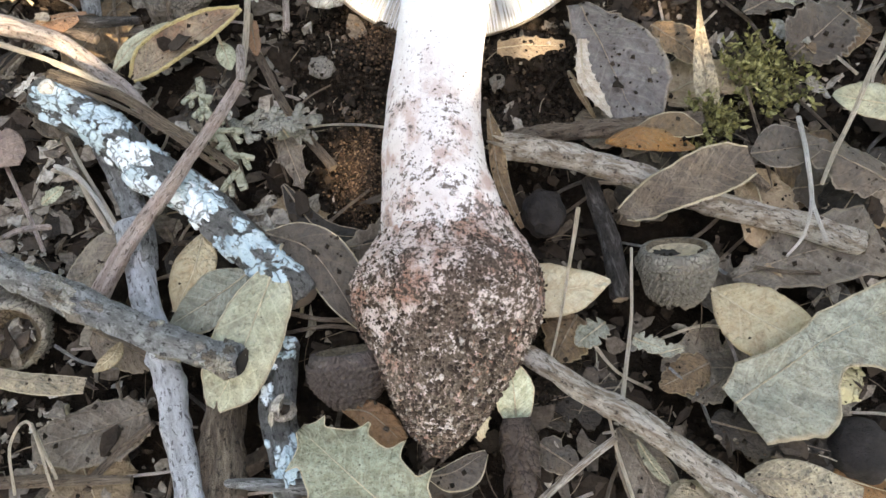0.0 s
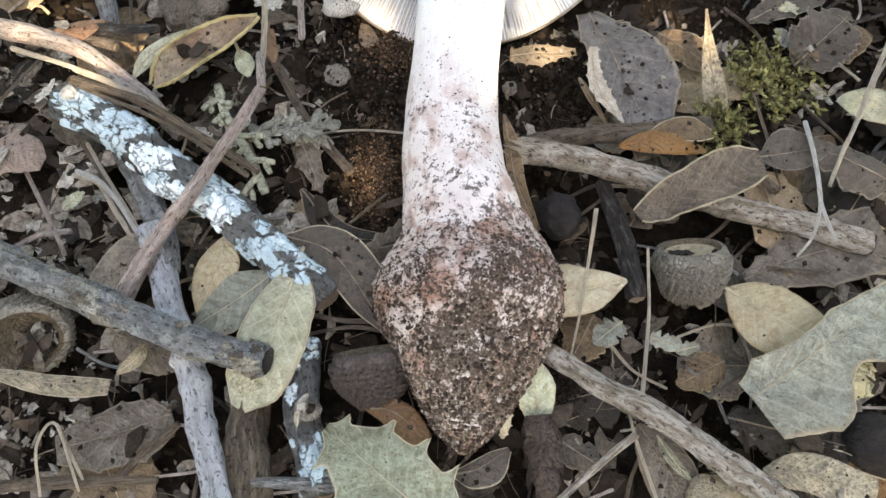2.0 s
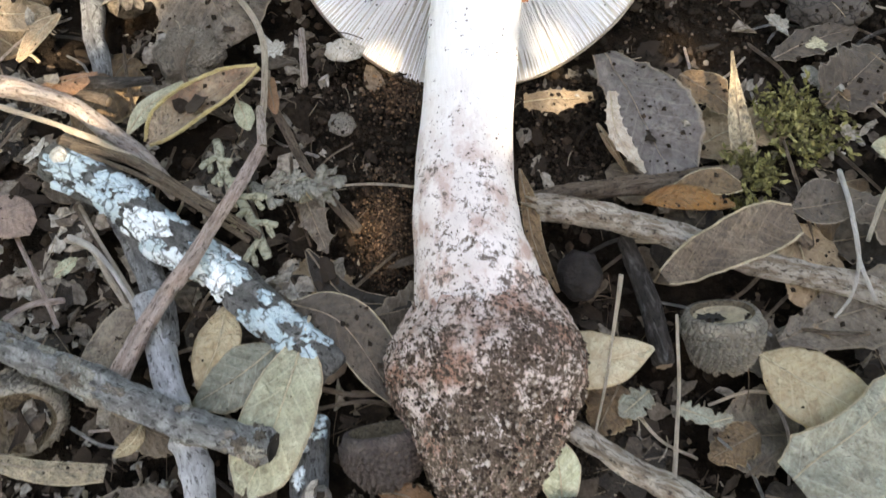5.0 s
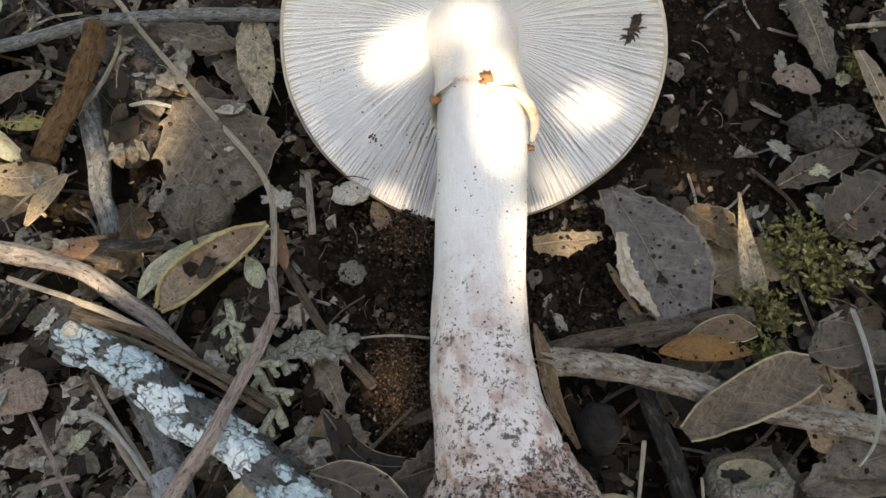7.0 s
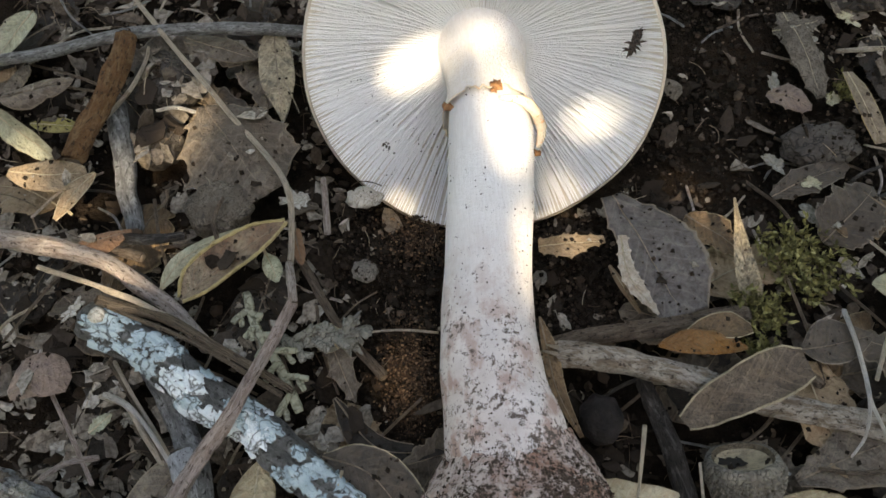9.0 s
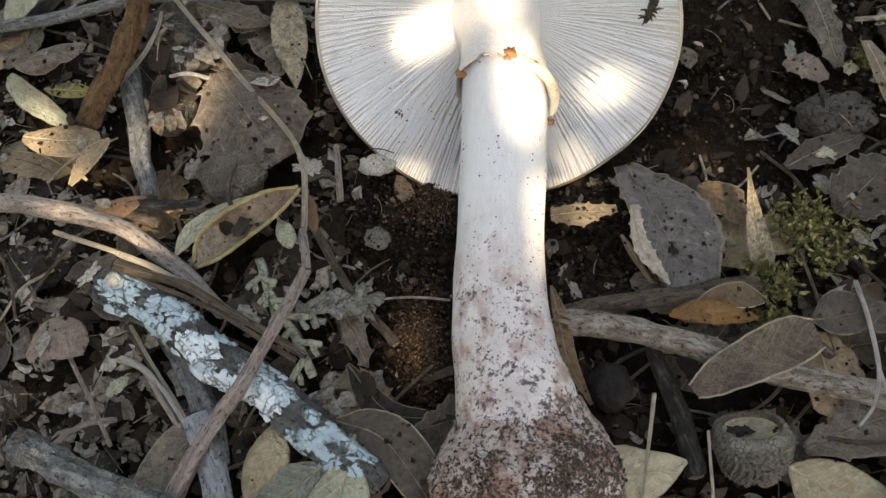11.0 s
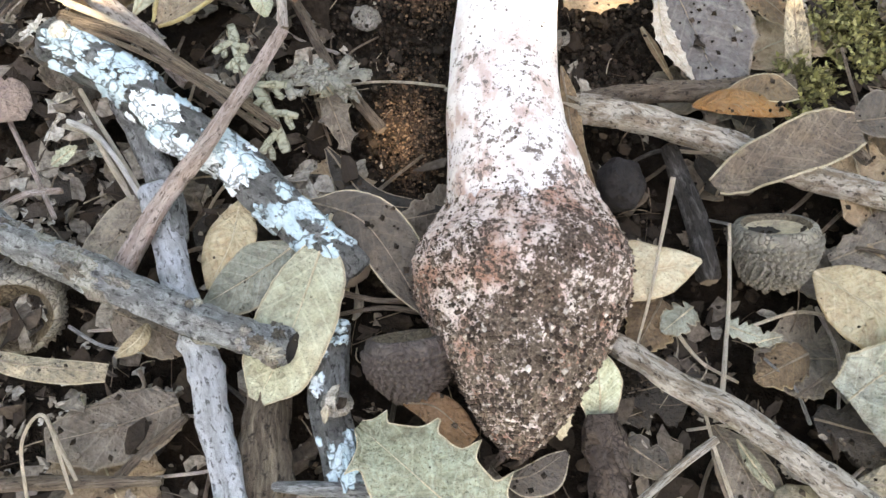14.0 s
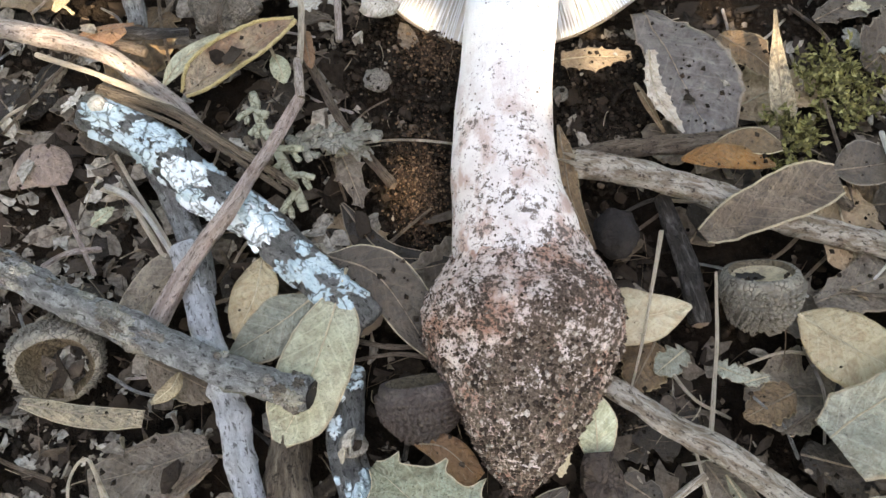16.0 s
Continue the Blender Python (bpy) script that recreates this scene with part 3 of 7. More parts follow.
        part("lichen_patch", mesh_from("lichen_patch", lv, lf, rnd.choice(crusts) if crusts else LICHEN_PALE if 0.26 < f0 < 0.6 and rnd.random() < 0.7 else LICHEN_BLUE), ob, "grey bark crust" if crusts else "pale blue grey crust")
    if knot:
        p, (t, s, u) = path[6], fr[6]
        q = p + (u * 1.08 - s * 0.12) * r0
        ax = (u * 0.9 - t * 0.35).normalized()
        kv, kf, ku = tube([q - ax * 0.1, q + ax * 0.12, q + ax * 0.16, q + ax * 0.12, q - ax * 0.02], lambda i, a: (0.2, 0.18, 0.15, 0.115, 0.09)[i], 14)
        part("knot_ring", mesh_from("knot_ring", kv, kf, LICHEN_WHITE, ku), ob, "small round pale cup rim")
        dv, df, du = tube([q - ax * 0.06, q + ax * 0.06, q + ax * 0.075], lambda i, a: (0.13, 0.125, 0.02)[i], 14)
        part("cup_disc", mesh_from("cup_disc", dv, df, LEAF_AMBER, du), ob, "orange brown cup disc")
    return ob


def blade_mesh(length, width, curl, bend, spines, ragged, blunt, seed, material):
    """A leaf blade with thickness: u along, v across; curled, bent, toothed or torn."""
    nu, nv = (60 if spines > 0.05 else 30), 10
    thick = 0.028
    verts, uvs = [], []
    for side in (0, 1):
        for i in range(nu + 1):
            u = i / nu
            shape = math.sin(math.pi * min(1.0, u ** (0.75 + 0.1 * math.sin(seed)))) ** (1.15 - blunt) if 0 < u < 1 else 0.0
            for j in range(nv + 1):
                v = 2 * j / nv - 1
                sgn = 1 if v >= 0 else -1
                edge = 1.0
                if spines:
                    saw = (u * 4.6 + 0.25 * sgn + 0.3 * math.sin(seed)) % 1.0
                    edge += spines * (1.1 * abs(2 * saw - 1) ** 4.5 - 0.2) * min(1, 4 * u) * min(1, 9 * (1 - u))
                if ragged:
                    edge += ragged * (1.3 * wob((u * 5, sgn * 3, 0), 1.6, seed) + 0.7 * wob((u * 16, sgn * 3, 1), 1.5, seed))
                edge += 0.05 * wob((u * 3, sgn * 2, 2), 1.2, seed)
                if ragged >= 0.08:
                    for b in range(3):
                        at = 0.5 + 0.42 * math.sin(seed * 3.1 + b * 2.3 + sgn)
                        edge -= (0.2 + 0.2 * math.sin(seed + b)) * math.exp(-(((u - at) / 0.045) ** 2))
                w = 0.5 * width * shape * max(0.1, edge)
                y = v * w
                x = u * length + (0.03 * length * wob((u * 4, v * 2, 0), 1.0, seed + 3))
                rad = v * (w / (0.5 * width + 1e-6))
                z = curl * 0.5 * width * rad * rad
                if curl > 0.8:
                    ang = rad * curl * 1.1
                    y = math.sin(ang) / (curl * 1.1) * 0.5 * width
                    z = (1 - math.cos(ang)) / (curl * 1.1) * 0.5 * width
                z += bend * length * 0.5 * (1 - (2 * u - 1) ** 2) * -1.0
                z += (0.09 + 0.6 * max(0.0, ragged - 0.05)) * width * wob((x * 0.9, y * 0.9, 0), 1.0, seed) + (0.03 + 0.25 * max(0.0, ragged - 0.05)) * width * wob((x * 3, y * 3, 1), 1.0, seed)
                rim = 1.0 if 0 < j < nv and 0 < i < nu else 0.25
                verts.append((x, y, z + (thick * 0.5 * rim if side == 0 else -thick * 0.5 * rim)))
                uvs.append((u, 0.5 + 0.5 * v))
    row = nv + 1
    off = (nu + 1) * row

    faces = []
    for i in range(nu):
        for j in range(nv):
            a = i * row + j
            faces.append((a, a + row, a + row + 1, a + 1))
            faces.append((off + a, off + a + 1, off + a + row + 1, off + a + row))
    for i in range(nu):
        a = i * row
        faces.append((a, off + a, off + a + row, a + row))
        b = i * row + nv
        faces.append((b, b + row, off + b + row, off + b))
    return mesh_from("blade", verts, faces, material, uvs), verts, row


def leaf(base, tip, width, material, label, curl=0.2, bend=0.0, roll=0.0, spines=0.0, ragged=0.045, petiole=0.4, blunt=0.62, name="oak_leaf", group=""):
    """A fallen leaf from its base to its tip: blade, midrib and stalk."""
    COUNT[0] += 1
    seed = COUNT[0] * 2.11
    base, tip = Vector(base), Vector(tip)
    x = (tip - base).normalized()
    length = (tip - base).length
    y = Vector((0, 0, 1)).cross(x).normalized()
    z = x.cross(y)
    turn = Matrix((x, y, z)).transposed() @ Matrix.Rotation(radians(roll), 3, "X")
    if ragged < 0.1 and any(k in material.name for k in ("brown", "dark", "tan", "rust", "purple")):
        ragged = 0.1
    ob = thing(name, base, label, "leaf", group)
    ob.matrix_basis = Matrix.Translation(base * CM) @ turn.to_4x4()
    me, verts, row = blade_mesh(length, width, curl, bend, spines, ragged, blunt, seed, material)
    blade = part("blade", me, ob)
    mid = row // 2
    step = 2 if spines <= 0.05 else 4
    ribs = [Vector(verts[i * row + mid]) + Vector((0, 0, 0.012)) for i in range(0, 15 * step - 1, step)]
    rib_mat = RIB_DARK if any(k in material.name for k in ("dark", "brown", "rust", "purple")) else RIB
    rv, rf, ru = tube(ribs, lambda i, a: 0.026 * (1 - 0.8 * i / 14), 6)
    part("midrib", mesh_from("midrib", rv, rf, rib_mat, ru), ob)
    if petiole:
        b = ribs[0]
        pv, pf, pu = tube([b + Vector((0.1, 0, 0)), b + Vector((-petiole * 0.5, 0.06, 0.04)), b + Vector((-petiole, 0.05 + 0.2 * math.sin(seed), -0.05))], lambda i, a: (0.05, 0.04, 0.05)[i], 6)
        part("leaf_stalk", mesh_from("leaf_stalk", pv, pf, rib_mat, pu), ob)
    return ob


def smooth_steps(values, n):
    """n values eased through a few evenly spaced ones."""
    pts = spline([(0, v, 0) for v in values], n)
    return [max(0.012, q.y) for q in pts]


def shaped_leaf(points, left, right, material, label, curl=0.1, teeth=None, stalk=0.0, margin=None, wave=0.07, kind="oak_leaf", rim=0.014, rib=True):
    """A leaf along its midrib, with its own width on each side: curled across, toothed, wavy, with a rim and veins."""
    COUNT[0] += 1
    seed = COUNT[0] * 1.91
    base = Vector(points[0])
    nu, nv = 72, 18
    path = spline([Vector(q) - base for q in points], nu + 1)
    fr = frames(path)
    wl, wr = smooth_steps(left, nu + 1), smooth_steps(right, nu + 1)
    length = sum((b - a).length for a, b in zip(path, path[1:]))
    big = max(max(wl), max(wr))
    thick = 0.032
    top, low, uvs = [], [], []
    for i in range(nu + 1):
        u = i / nu
        t, s, n = fr[i]
        for j in range(nv + 1):
            v = 2 * j / nv - 1
            side = 1 if v > 0 else -1
            w = wr[i] if v > 0 else wl[i]
            if teeth:
                saw = (u * teeth[0] + 0.37 * side + 0.2 * math.sin(seed)) % 1.0
                w += teeth[1] * (1.15 * abs(2 * saw - 1) ** 5 - 0.22) * min(1.0, w / (0.4 * big))
            w *= 1 + 0.05 * wob((u * length * 1.6, side * 3, 0), 1.0, seed) + 0.03 * wob((u * length * 6, side * 3, 1), 1.0, seed)
            r = v * w
            k = curl if abs(curl) > 1e-3 else 1e-3
            a = max(-2.6, min(2.6, k * r))
            y, z = math.sin(a) / k, (1 - math.cos(a)) / k
            q = path[i] + s * y + n * z
            q = q + n * (wave * big * wob((q.x * 1.1, q.y * 1.1, 0), 1.0, seed) + 0.4 * wave * big * wob((q.x * 3.2, q.y * 3.2, 1), 1.0, seed) + 0.05 * big * (1 - min(1.0, abs(v) * 3.5)) * -0.5)
            edge = 0.3 if j in (0, nv) or i in (0, nu) else 1.0
            top.append(q + n * thick * 0.5 * edge)
            low.append(q - n * thick * 0.5 * edge)
            uvs.append((u, 0.5 + 0.5 * v))
    row, off = nv + 1, (nu + 1) * (nv + 1)
    faces = []
    for i in range(nu):
        for j in range(nv):
            a = i * row + j
            faces.append((a, a + 1, a + row + 1, a + row))
            faces.append((off + a, off + a + row, off + a + row + 1, off + a + 1))
    loop = [j for j in range(row)] + [i * row + nv for i in range(1, nu + 1)] + [nu * row + j for j in range(nv - 1, -1, -1)] + [i * row for i in range(nu - 1, 0, -1)]
    for a, b in zip(loop, loop[1:] + loop[:1]):
        faces.append((a, off + a, off + b, b))
    ob = thing(kind, base, label, "leaf" if kind == "oak_leaf" else "bark")
    part("blade", mesh_from("blade", top + low, faces, material, uvs + uvs), ob)
    dark = any(k in material.name for k in ("orange", "amber", "dark", "brown", "rust", "purple", "spotted", "mottled"))
    rib_mat = RIB_DARK if dark else RIB
    if rib:
        line = [top[i * row + nv // 2] + fr[i][2] * 0.006 for i in range(0, nu - 3, 3)]
        rv, rf, ru = tube(line, lambda i, a: 0.023 * (1 - 0.8 * i / 23), 6)
        part("midrib", mesh_from("midrib", rv, rf, rib_mat, ru), ob)
    if margin:
        for col in (0, nv):
            line = [(top[i * row + col] + low[i * row + col]) * 0.5 for i in range(nu + 1)]
            rv, rf, ru = tube(line, lambda i, a: rim * (1 + 0.5 * wob((i * 0.3, a, 0), 1.0, seed)), 6)
            part("rim", mesh_from("rim", rv, rf, margin, ru), ob, "thin pale rim")
    if stalk:
        b, t = path[0], fr[0][0]
        pv, pf, pu = tube(spline([b + t * 0.1, b - t * stalk * 0.5 + Vector((0, 0, 0.04)), b - t * stalk], 6), lambda i, a: 0.04, 6)
        part("leaf_stalk", mesh_from("leaf_stalk", pv, pf, rib_mat, pu), ob)
    return ob


def lathe(profile, seg, bumpy=0.0, seed=0.0):
    verts, faces = [], []
    for r, z in profile:
        for k in range(seg):
            a = 2 * math.pi * k / seg
            q = 1 + bumpy * wob((math.cos(a) * 1.5, math.sin(a) * 1.5, z * 2), 1.1, seed)
            verts.append((r * q * math.cos(a), r * q * math.sin(a), z))
    for i in range(len(profile) - 1):
        for k in range(seg):
            a, b = i * seg + k, i * seg + (k + 1) % seg
            faces.append((a, b, b + seg, a + seg))
    return verts, faces


def acorn_cup(at, r, tilt, az, label, deep=0.95, membrane=False):
    """A cup with overlapping scales outside and a smooth hollow inside."""
    COUNT[0] += 1
    seed = COUNT[0] * 1.7
    ob = thing("acorn_cup", at, label, "acorn cup", "acorn cups on the litter")
    ob.matrix_basis = Matrix.Translation(Vector(at) * CM) @ pose(0, 0, 0, tilt, 0, az)
    skin = CUP_BROWN if "brown" in label else CUP_SCALE
    h = r * deep
    outer = [(0.04 * r, -h)] + [(r * math.sin(f * 1.5) ** 0.8, -h * math.cos(f * 1.53)) for f in (0.12, 0.25, 0.4, 0.55, 0.7, 0.85, 1.0)] + [(r * 0.93, 0.1 * r), (r * 0.8, 0.12 * r)]
    ov, of = lathe(outer, 28, 0.08, seed)
    part("shell", mesh_from("shell", ov, of, skin), ob)
    inner = [(r * 0.8, 0.12 * r), (r * 0.72, 0.0), (r * 0.66, -0.25 * h), (r * 0.5, -0.55 * h), (r * 0.25, -0.7 * h), (0.01, -0.74 * h)]
    iv, jf = lathe(inner, 28, 0.08, seed)
    part("inside", mesh_from("inside", iv, jf, CUP_INSIDE), ob, "smooth brown hollow")
    if membrane:
        mv, mf = lathe([(r * 0.8, 0.03 * r), (r * 0.6, -0.06 * r), (r * 0.3, -0.1 * r), (r * 0.02, -0.11 * r)], 28, 0.1, seed)
        part("membrane", mesh_from("membrane", mv, mf, LEAF_MOTTLED), ob, "tan papery membrane under the dark disc")
        # no opening is cut: a near-black disc carries the hole's shade
        hv, hf = lathe([(r * 0.3, 0.0), (r * 0.26, -0.02 * r), (r * 0.2, -0.03 * r), (r * 0.01, -0.03 * r)], 22, 0.9, seed + 3)
        hole = part("hole", mesh_from("hole", hv, hf, HOLLOW), ob, "dark disc for the shade in a torn hole")
        hole.location = (-0.3 * r * CM, 0.1 * r * CM, -0.03 * r * CM)
    # scales in staggered rows, each its own piece
    w, l = 0.085 * r, 0.11 * r
    pts = [(-l, 0.9 * w, -0.02 * r), (-l, -0.9 * w, -0.02 * r), (0.1 * l, w, 0.03 * r), (0.1 * l, -w, 0.03 * r), (1.1 * l, 0, 0.075 * r), (0.1 * l, 0, 0.11 * r), (1.2 * l, 0, -0.01 * r)]
    me = mesh_from("scale", pts, [(0, 1, 3, 5), (0, 5, 2), (2, 5, 4), (5, 3, 4), (3, 6, 4), (2, 4, 6)], skin)
    rows = 11
    for m in range(rows):
        f = 0.14 + 0.84 * m / rows
        rr, zz = r * math.sin(f * 1.5) ** 0.8, -h * math.cos(f * 1.53)
        count = max(6, int(2 * math.pi * rr / (0.175 * r)))
        for k in range(count):
            a = 2 * math.pi * (k + 0.5 * (m % 2)) / count + 0.05 * math.sin(k * 7.0)
            n = Vector((math.cos(a) * math.sin(f * 1.5), math.sin(a) * math.sin(f * 1.5), -math.cos(f * 1.5) * 0.8)).normalized()
            side = Vector((-math.sin(a), math.cos(a), 0))
            up = side.cross(n) * -1
            p = Vector((rr * math.cos(a), rr * math.sin(a), zz)) * (1 + 0.08 * wob((math.cos(a) * 1.5, math.sin(a) * 1.5, zz * 2), 1.1, seed))
            sc = part("scale", me, ob)
            sc.matrix_basis = Matrix.Translation(p * CM) @ Matrix((up, n.cross(up), n)).transposed().to_4x4()
    return ob


def lump(name, at, r, h, material, label):
    """A rounded stone, gall or acorn with an uneven skin."""
    COUNT[0] += 1
    seed = COUNT[0] * 0.77
    bm = bmesh.new()
    bmesh.ops.create_icosphere(bm, subdivisions=4, radius=1.0)
    rough = 0.14 if "acorn" in name else 0.25
    for v in bm.verts:
        d = v.co.normalized()
        k = 1 + rough * wob(d, 1.7, seed) + 0.4 * rough * wob(d, 5.0, seed)
        v.co = Vector((d.x * r * k, d.y * h * k, d.z * 0.8 * min(r, h) * k))
    me = bpy.data.meshes.new(name)
    for v in bm.verts:
        v.co *= CM
    bm.to_mesh(me)
    bm.free()
    me.materials.append(material)
    me.polygons.foreach_set("use_smooth", [True] * len(me.polygons))
    ob = new(name, me)
    ob.location = Vector(at) * CM
    return tagged(ob, label, name)


def bud(a, b):
    """A dark scaly stub below the small green leaf."""
    a, b = Vector(a), Vector(b)
    ob = thing("bud_stub", a, "dark brown scaly bud stub pushed into the soil", "bud")
    path = spline([Vector((0, 0, 0)), (b - a) * 0.5, b - a], 14)
    v, f, u = tube(path, lambda i, ang: 0.33 * (0.75 + 0.25 * math.sin(i * 0.35)) * (1 + 0.75 * wob((math.cos(ang) * 2, math.sin(ang) * 2, i * 0.3), 1.2, 3)), 14)
    part("core", mesh_from("core", v, f, BUD_SCALE, u), ob)
    fr = frames(path)
    for k in range(16):
        i = 2 + (k * 5) % 11
        ang = k * 2.4
        t, s, up = fr[i]
        n = s * math.cos(ang) + up * math.sin(ang)
        p = path[i] + n * 0.27
        side = t.cross(n)
        sv = [p - t * 0.25 + side * 0.14, p - t * 0.25 - side * 0.14, p + t * 0.05 + side * 0.17 + n * 0.08, p + t * 0.05 - side * 0.17 + n * 0.08, p + t * 0.32 + n * 0.16, p + n * 0.13]
        part("scale", mesh_from("scale", sv, [(0, 1, 3, 5), (0, 5, 2), (2, 5, 4), (5, 3, 4)], BUD_SCALE), ob)
    return ob


def lichen_scrap(at, size, material, label):
    """A loose lichen: one crinkled sheet cut into deep lobes."""
    COUNT[0] += 1
    seed = COUNT[0] * 1.3
    rnd = random.Random(COUNT[0])
    tilt = Euler((rnd.uniform(-0.3, 0.3), rnd.uniform(-0.3, 0.3), rnd.uniform(0, 6.28))).to_matrix()
    verts, faces = [], []
    ring, seg = 8, 72
    for side in (0, 1):
        for j in range(ring + 1):
            for k in range(seg):
                th = 2 * math.pi * k / seg
                edge = 0.72 + 0.7 * wob((math.cos(th) * 1.2, math.sin(th) * 1.2, 0), 1.3, seed) + 0.22 * wob((math.cos(th) * 4.5, math.sin(th) * 4.5, 1), 1.2, seed) + 0.12 * wob((math.cos(th) * 11, math.sin(th) * 11, 1), 1.2, seed)
                r = size * 1.15 * max(0.15, edge) * j / ring
                x, y = r * math.cos(th), 0.6 * r * math.sin(th)
                z = 0.12 * size * wob((x * 3, y * 3, 0), 1.2, seed) + 0.10 * size * wob((x * 8, y * 8, 2), 1.0, seed) + 0.05 * (j / ring) ** 2
                verts.append(tilt @ Vector((x, y, z - (0.03 if side else 0.0))))
    off = (ring + 1) * seg
    for j in range(ring):
        for k in range(seg):
            a, b = j * seg + k, j * seg + (k + 1) % seg
            faces.append((a, b, b + seg, a + seg))
            faces.append((off + a, off + a + seg, off + b + seg, off + b))
    for k in range(seg):
        a, b = ring * seg + k, ring * seg + (k + 1) % seg
        faces.append((a, b, off + b, off + a))
    ob = new("lichen", mesh_from("lichen", verts, faces, material))
    ob.location = Vector(at) * CM
    return tagged(ob, label, "lichen", "loose lichen scraps")


def oakmoss(points, material=None, label="pale yellow green branching lichen strands", wide=0.11):
    """Flat forked lichen strands along a line."""
    COUNT[0] += 1
    rnd = random.Random(COUNT[0] * 5)
    base = Vector(points[0])
    ob = thing("branching_lichen", base, label, "lichen")
    trunk = spline([Vector(q) - base for q in points], 30)
    strands = [(trunk, wide)]
    for k in range(9):
        i = 4 + k * 25 // 9
        t = (trunk[min(i + 1, 29)] - trunk[i - 1]).normalized()
        side = Vector((-t.y, t.x, 0)) * (1 if k % 2 else -1)
        l = rnd.uniform(0.3, 0.65)
        tip = trunk[i] + (t * 0.6 + side * 0.8).normalized() * l + Vector((0, 0, 0.12))
        strands.append((spline([trunk[i], trunk[i].lerp(tip, 0.5) + Vector((0, 0, 0.06)), tip], 10), wide * 0.75))
        fork = tip.lerp(trunk[i], 0.4)
        strands.append((spline([fork, fork + (t * 0.9 - side * 0.1).normalized() * l * 0.3, fork + t * l * 0.55], 8), wide * 0.6))
    for path, w in strands:
        n = len(path)
        seed = rnd.random() * 40
        verts, faces, uvs = tube(path, lambda i, a: w * (0.55 + 0.45 * abs(math.cos(a)) - 0.25 * abs(math.sin(a))) * (1 + 0.35 * wob((i * 0.35, math.cos(a), 0), 1.2, seed)) * (0.75 if i in (0, n - 1) else 1.0), 10)
        part("strand", mesh_from("strand", verts, faces, material or LICHEN_OAK), ob)
    return ob


def moss(at, size, count, label):
    """A tuft of short leafy moss shoots."""
    COUNT[0] += 1
    rnd = random.Random(COUNT[0] * 3)
    verts, faces = [], []
    for _ in range(count):
        a, r = rnd.uniform(0, 6.283), size * math.sqrt(rnd.random()) * rnd.uniform(0.5, 1.3)
        p = Vector((r * math.cos(a), r * math.sin(a), rnd.uniform(-0.25, 0.05)))
        d = Vector((rnd.uniform(-0.9, 0.9), rnd.uniform(-0.9, 0.9), rnd.uniform(0.3, 1.0))).normalized()
        l = rnd.uniform(0.25, 0.6)
        for k in range(7):
            c = p + d * l * k / 6
            b = rnd.uniform(0, 6.283)
            o = (Vector((math.cos(b), math.sin(b), 0)) + d * 0.7).normalized()
            s = o.cross(d).normalized() * 0.045
            i = len(verts)
            tip = c + o * rnd.uniform(0.12, 0.22)
            verts.extend([c - s * 0.5, c.lerp(tip, 0.5) - s, tip, c.lerp(tip, 0.5) + s, c + s * 0.5])
            faces.append((i, i + 1, i + 2, i + 3, i + 4))
    ob = new("moss", mesh_from("moss", verts, faces, MOSS, smooth=False))
    ob.location = Vector(at) * CM
    return tagged(ob, label, "moss", kind="stuff")


# ---- ground ----
SOIL_BARE = [(-2.2, 10.5, 2.0, 4.6), (2.6, 11.3, 1.7, 2.2), (8.0, 17.3, 4.6, 4.6), (1.8, 4.8, 1.6, 1.6)]


def bare(x, y):
    """How far a place lies inside the bare soil patches (1 at their middle)."""
    return max(0.0, max(1 - ((x - cx) / rx) ** 2 - ((y - cy) / ry) ** 2 for cx, cy, rx, ry in SOIL_BARE))


def soil_height(x, y):
    z = -1.6 + 0.35 * noise.noise(Vector((x * 0.28, y * 0.28, 0))) + 0.22 * noise.noise(Vector((x * 0.9, y * 0.9, 4)))
    z -= 1.2 * math.exp(-(((x + 0.2) / 4.6) ** 2 + ((y - 14.6) / 2.4) ** 2))
    z -= 0.35 * math.exp(-((x / 1.6) ** 2 + ((y - 4.4) / 2.2) ** 2))
    return z


def ground_sheet():
    n = 300

    def spread(k):
        u = 2 * k / n - 1
        return 17 * u + 2200 * abs(u) ** 9 * (1 if u > 0 else -1)

    verts, faces = [], []
    for j in range(n + 1):
        y = spread(j) + 10
        for i in range(n + 1):
            x = spread(i)
            z = soil_height(x, y)
            if abs(x) < 20 and abs(y - 10) < 20:
                z += 0.10 * noise.noise(Vector((x * 3.1, y * 3.1, 2))) + 0.06 * noise.noise(Vector((x * 8, y * 8, 2)))
            verts.append((x, y, z))
    for j in range(n):
        for i in range(n):
            a = j * (n + 1) + i
            faces.append((a, a + 1, a + n + 2, a + n + 1))
    ob = new("ground", mesh_from("ground", verts, faces, SOIL))
    return tagged(ob, "dark crumbly forest soil", "soil", kind="structure")


ground_sheet()


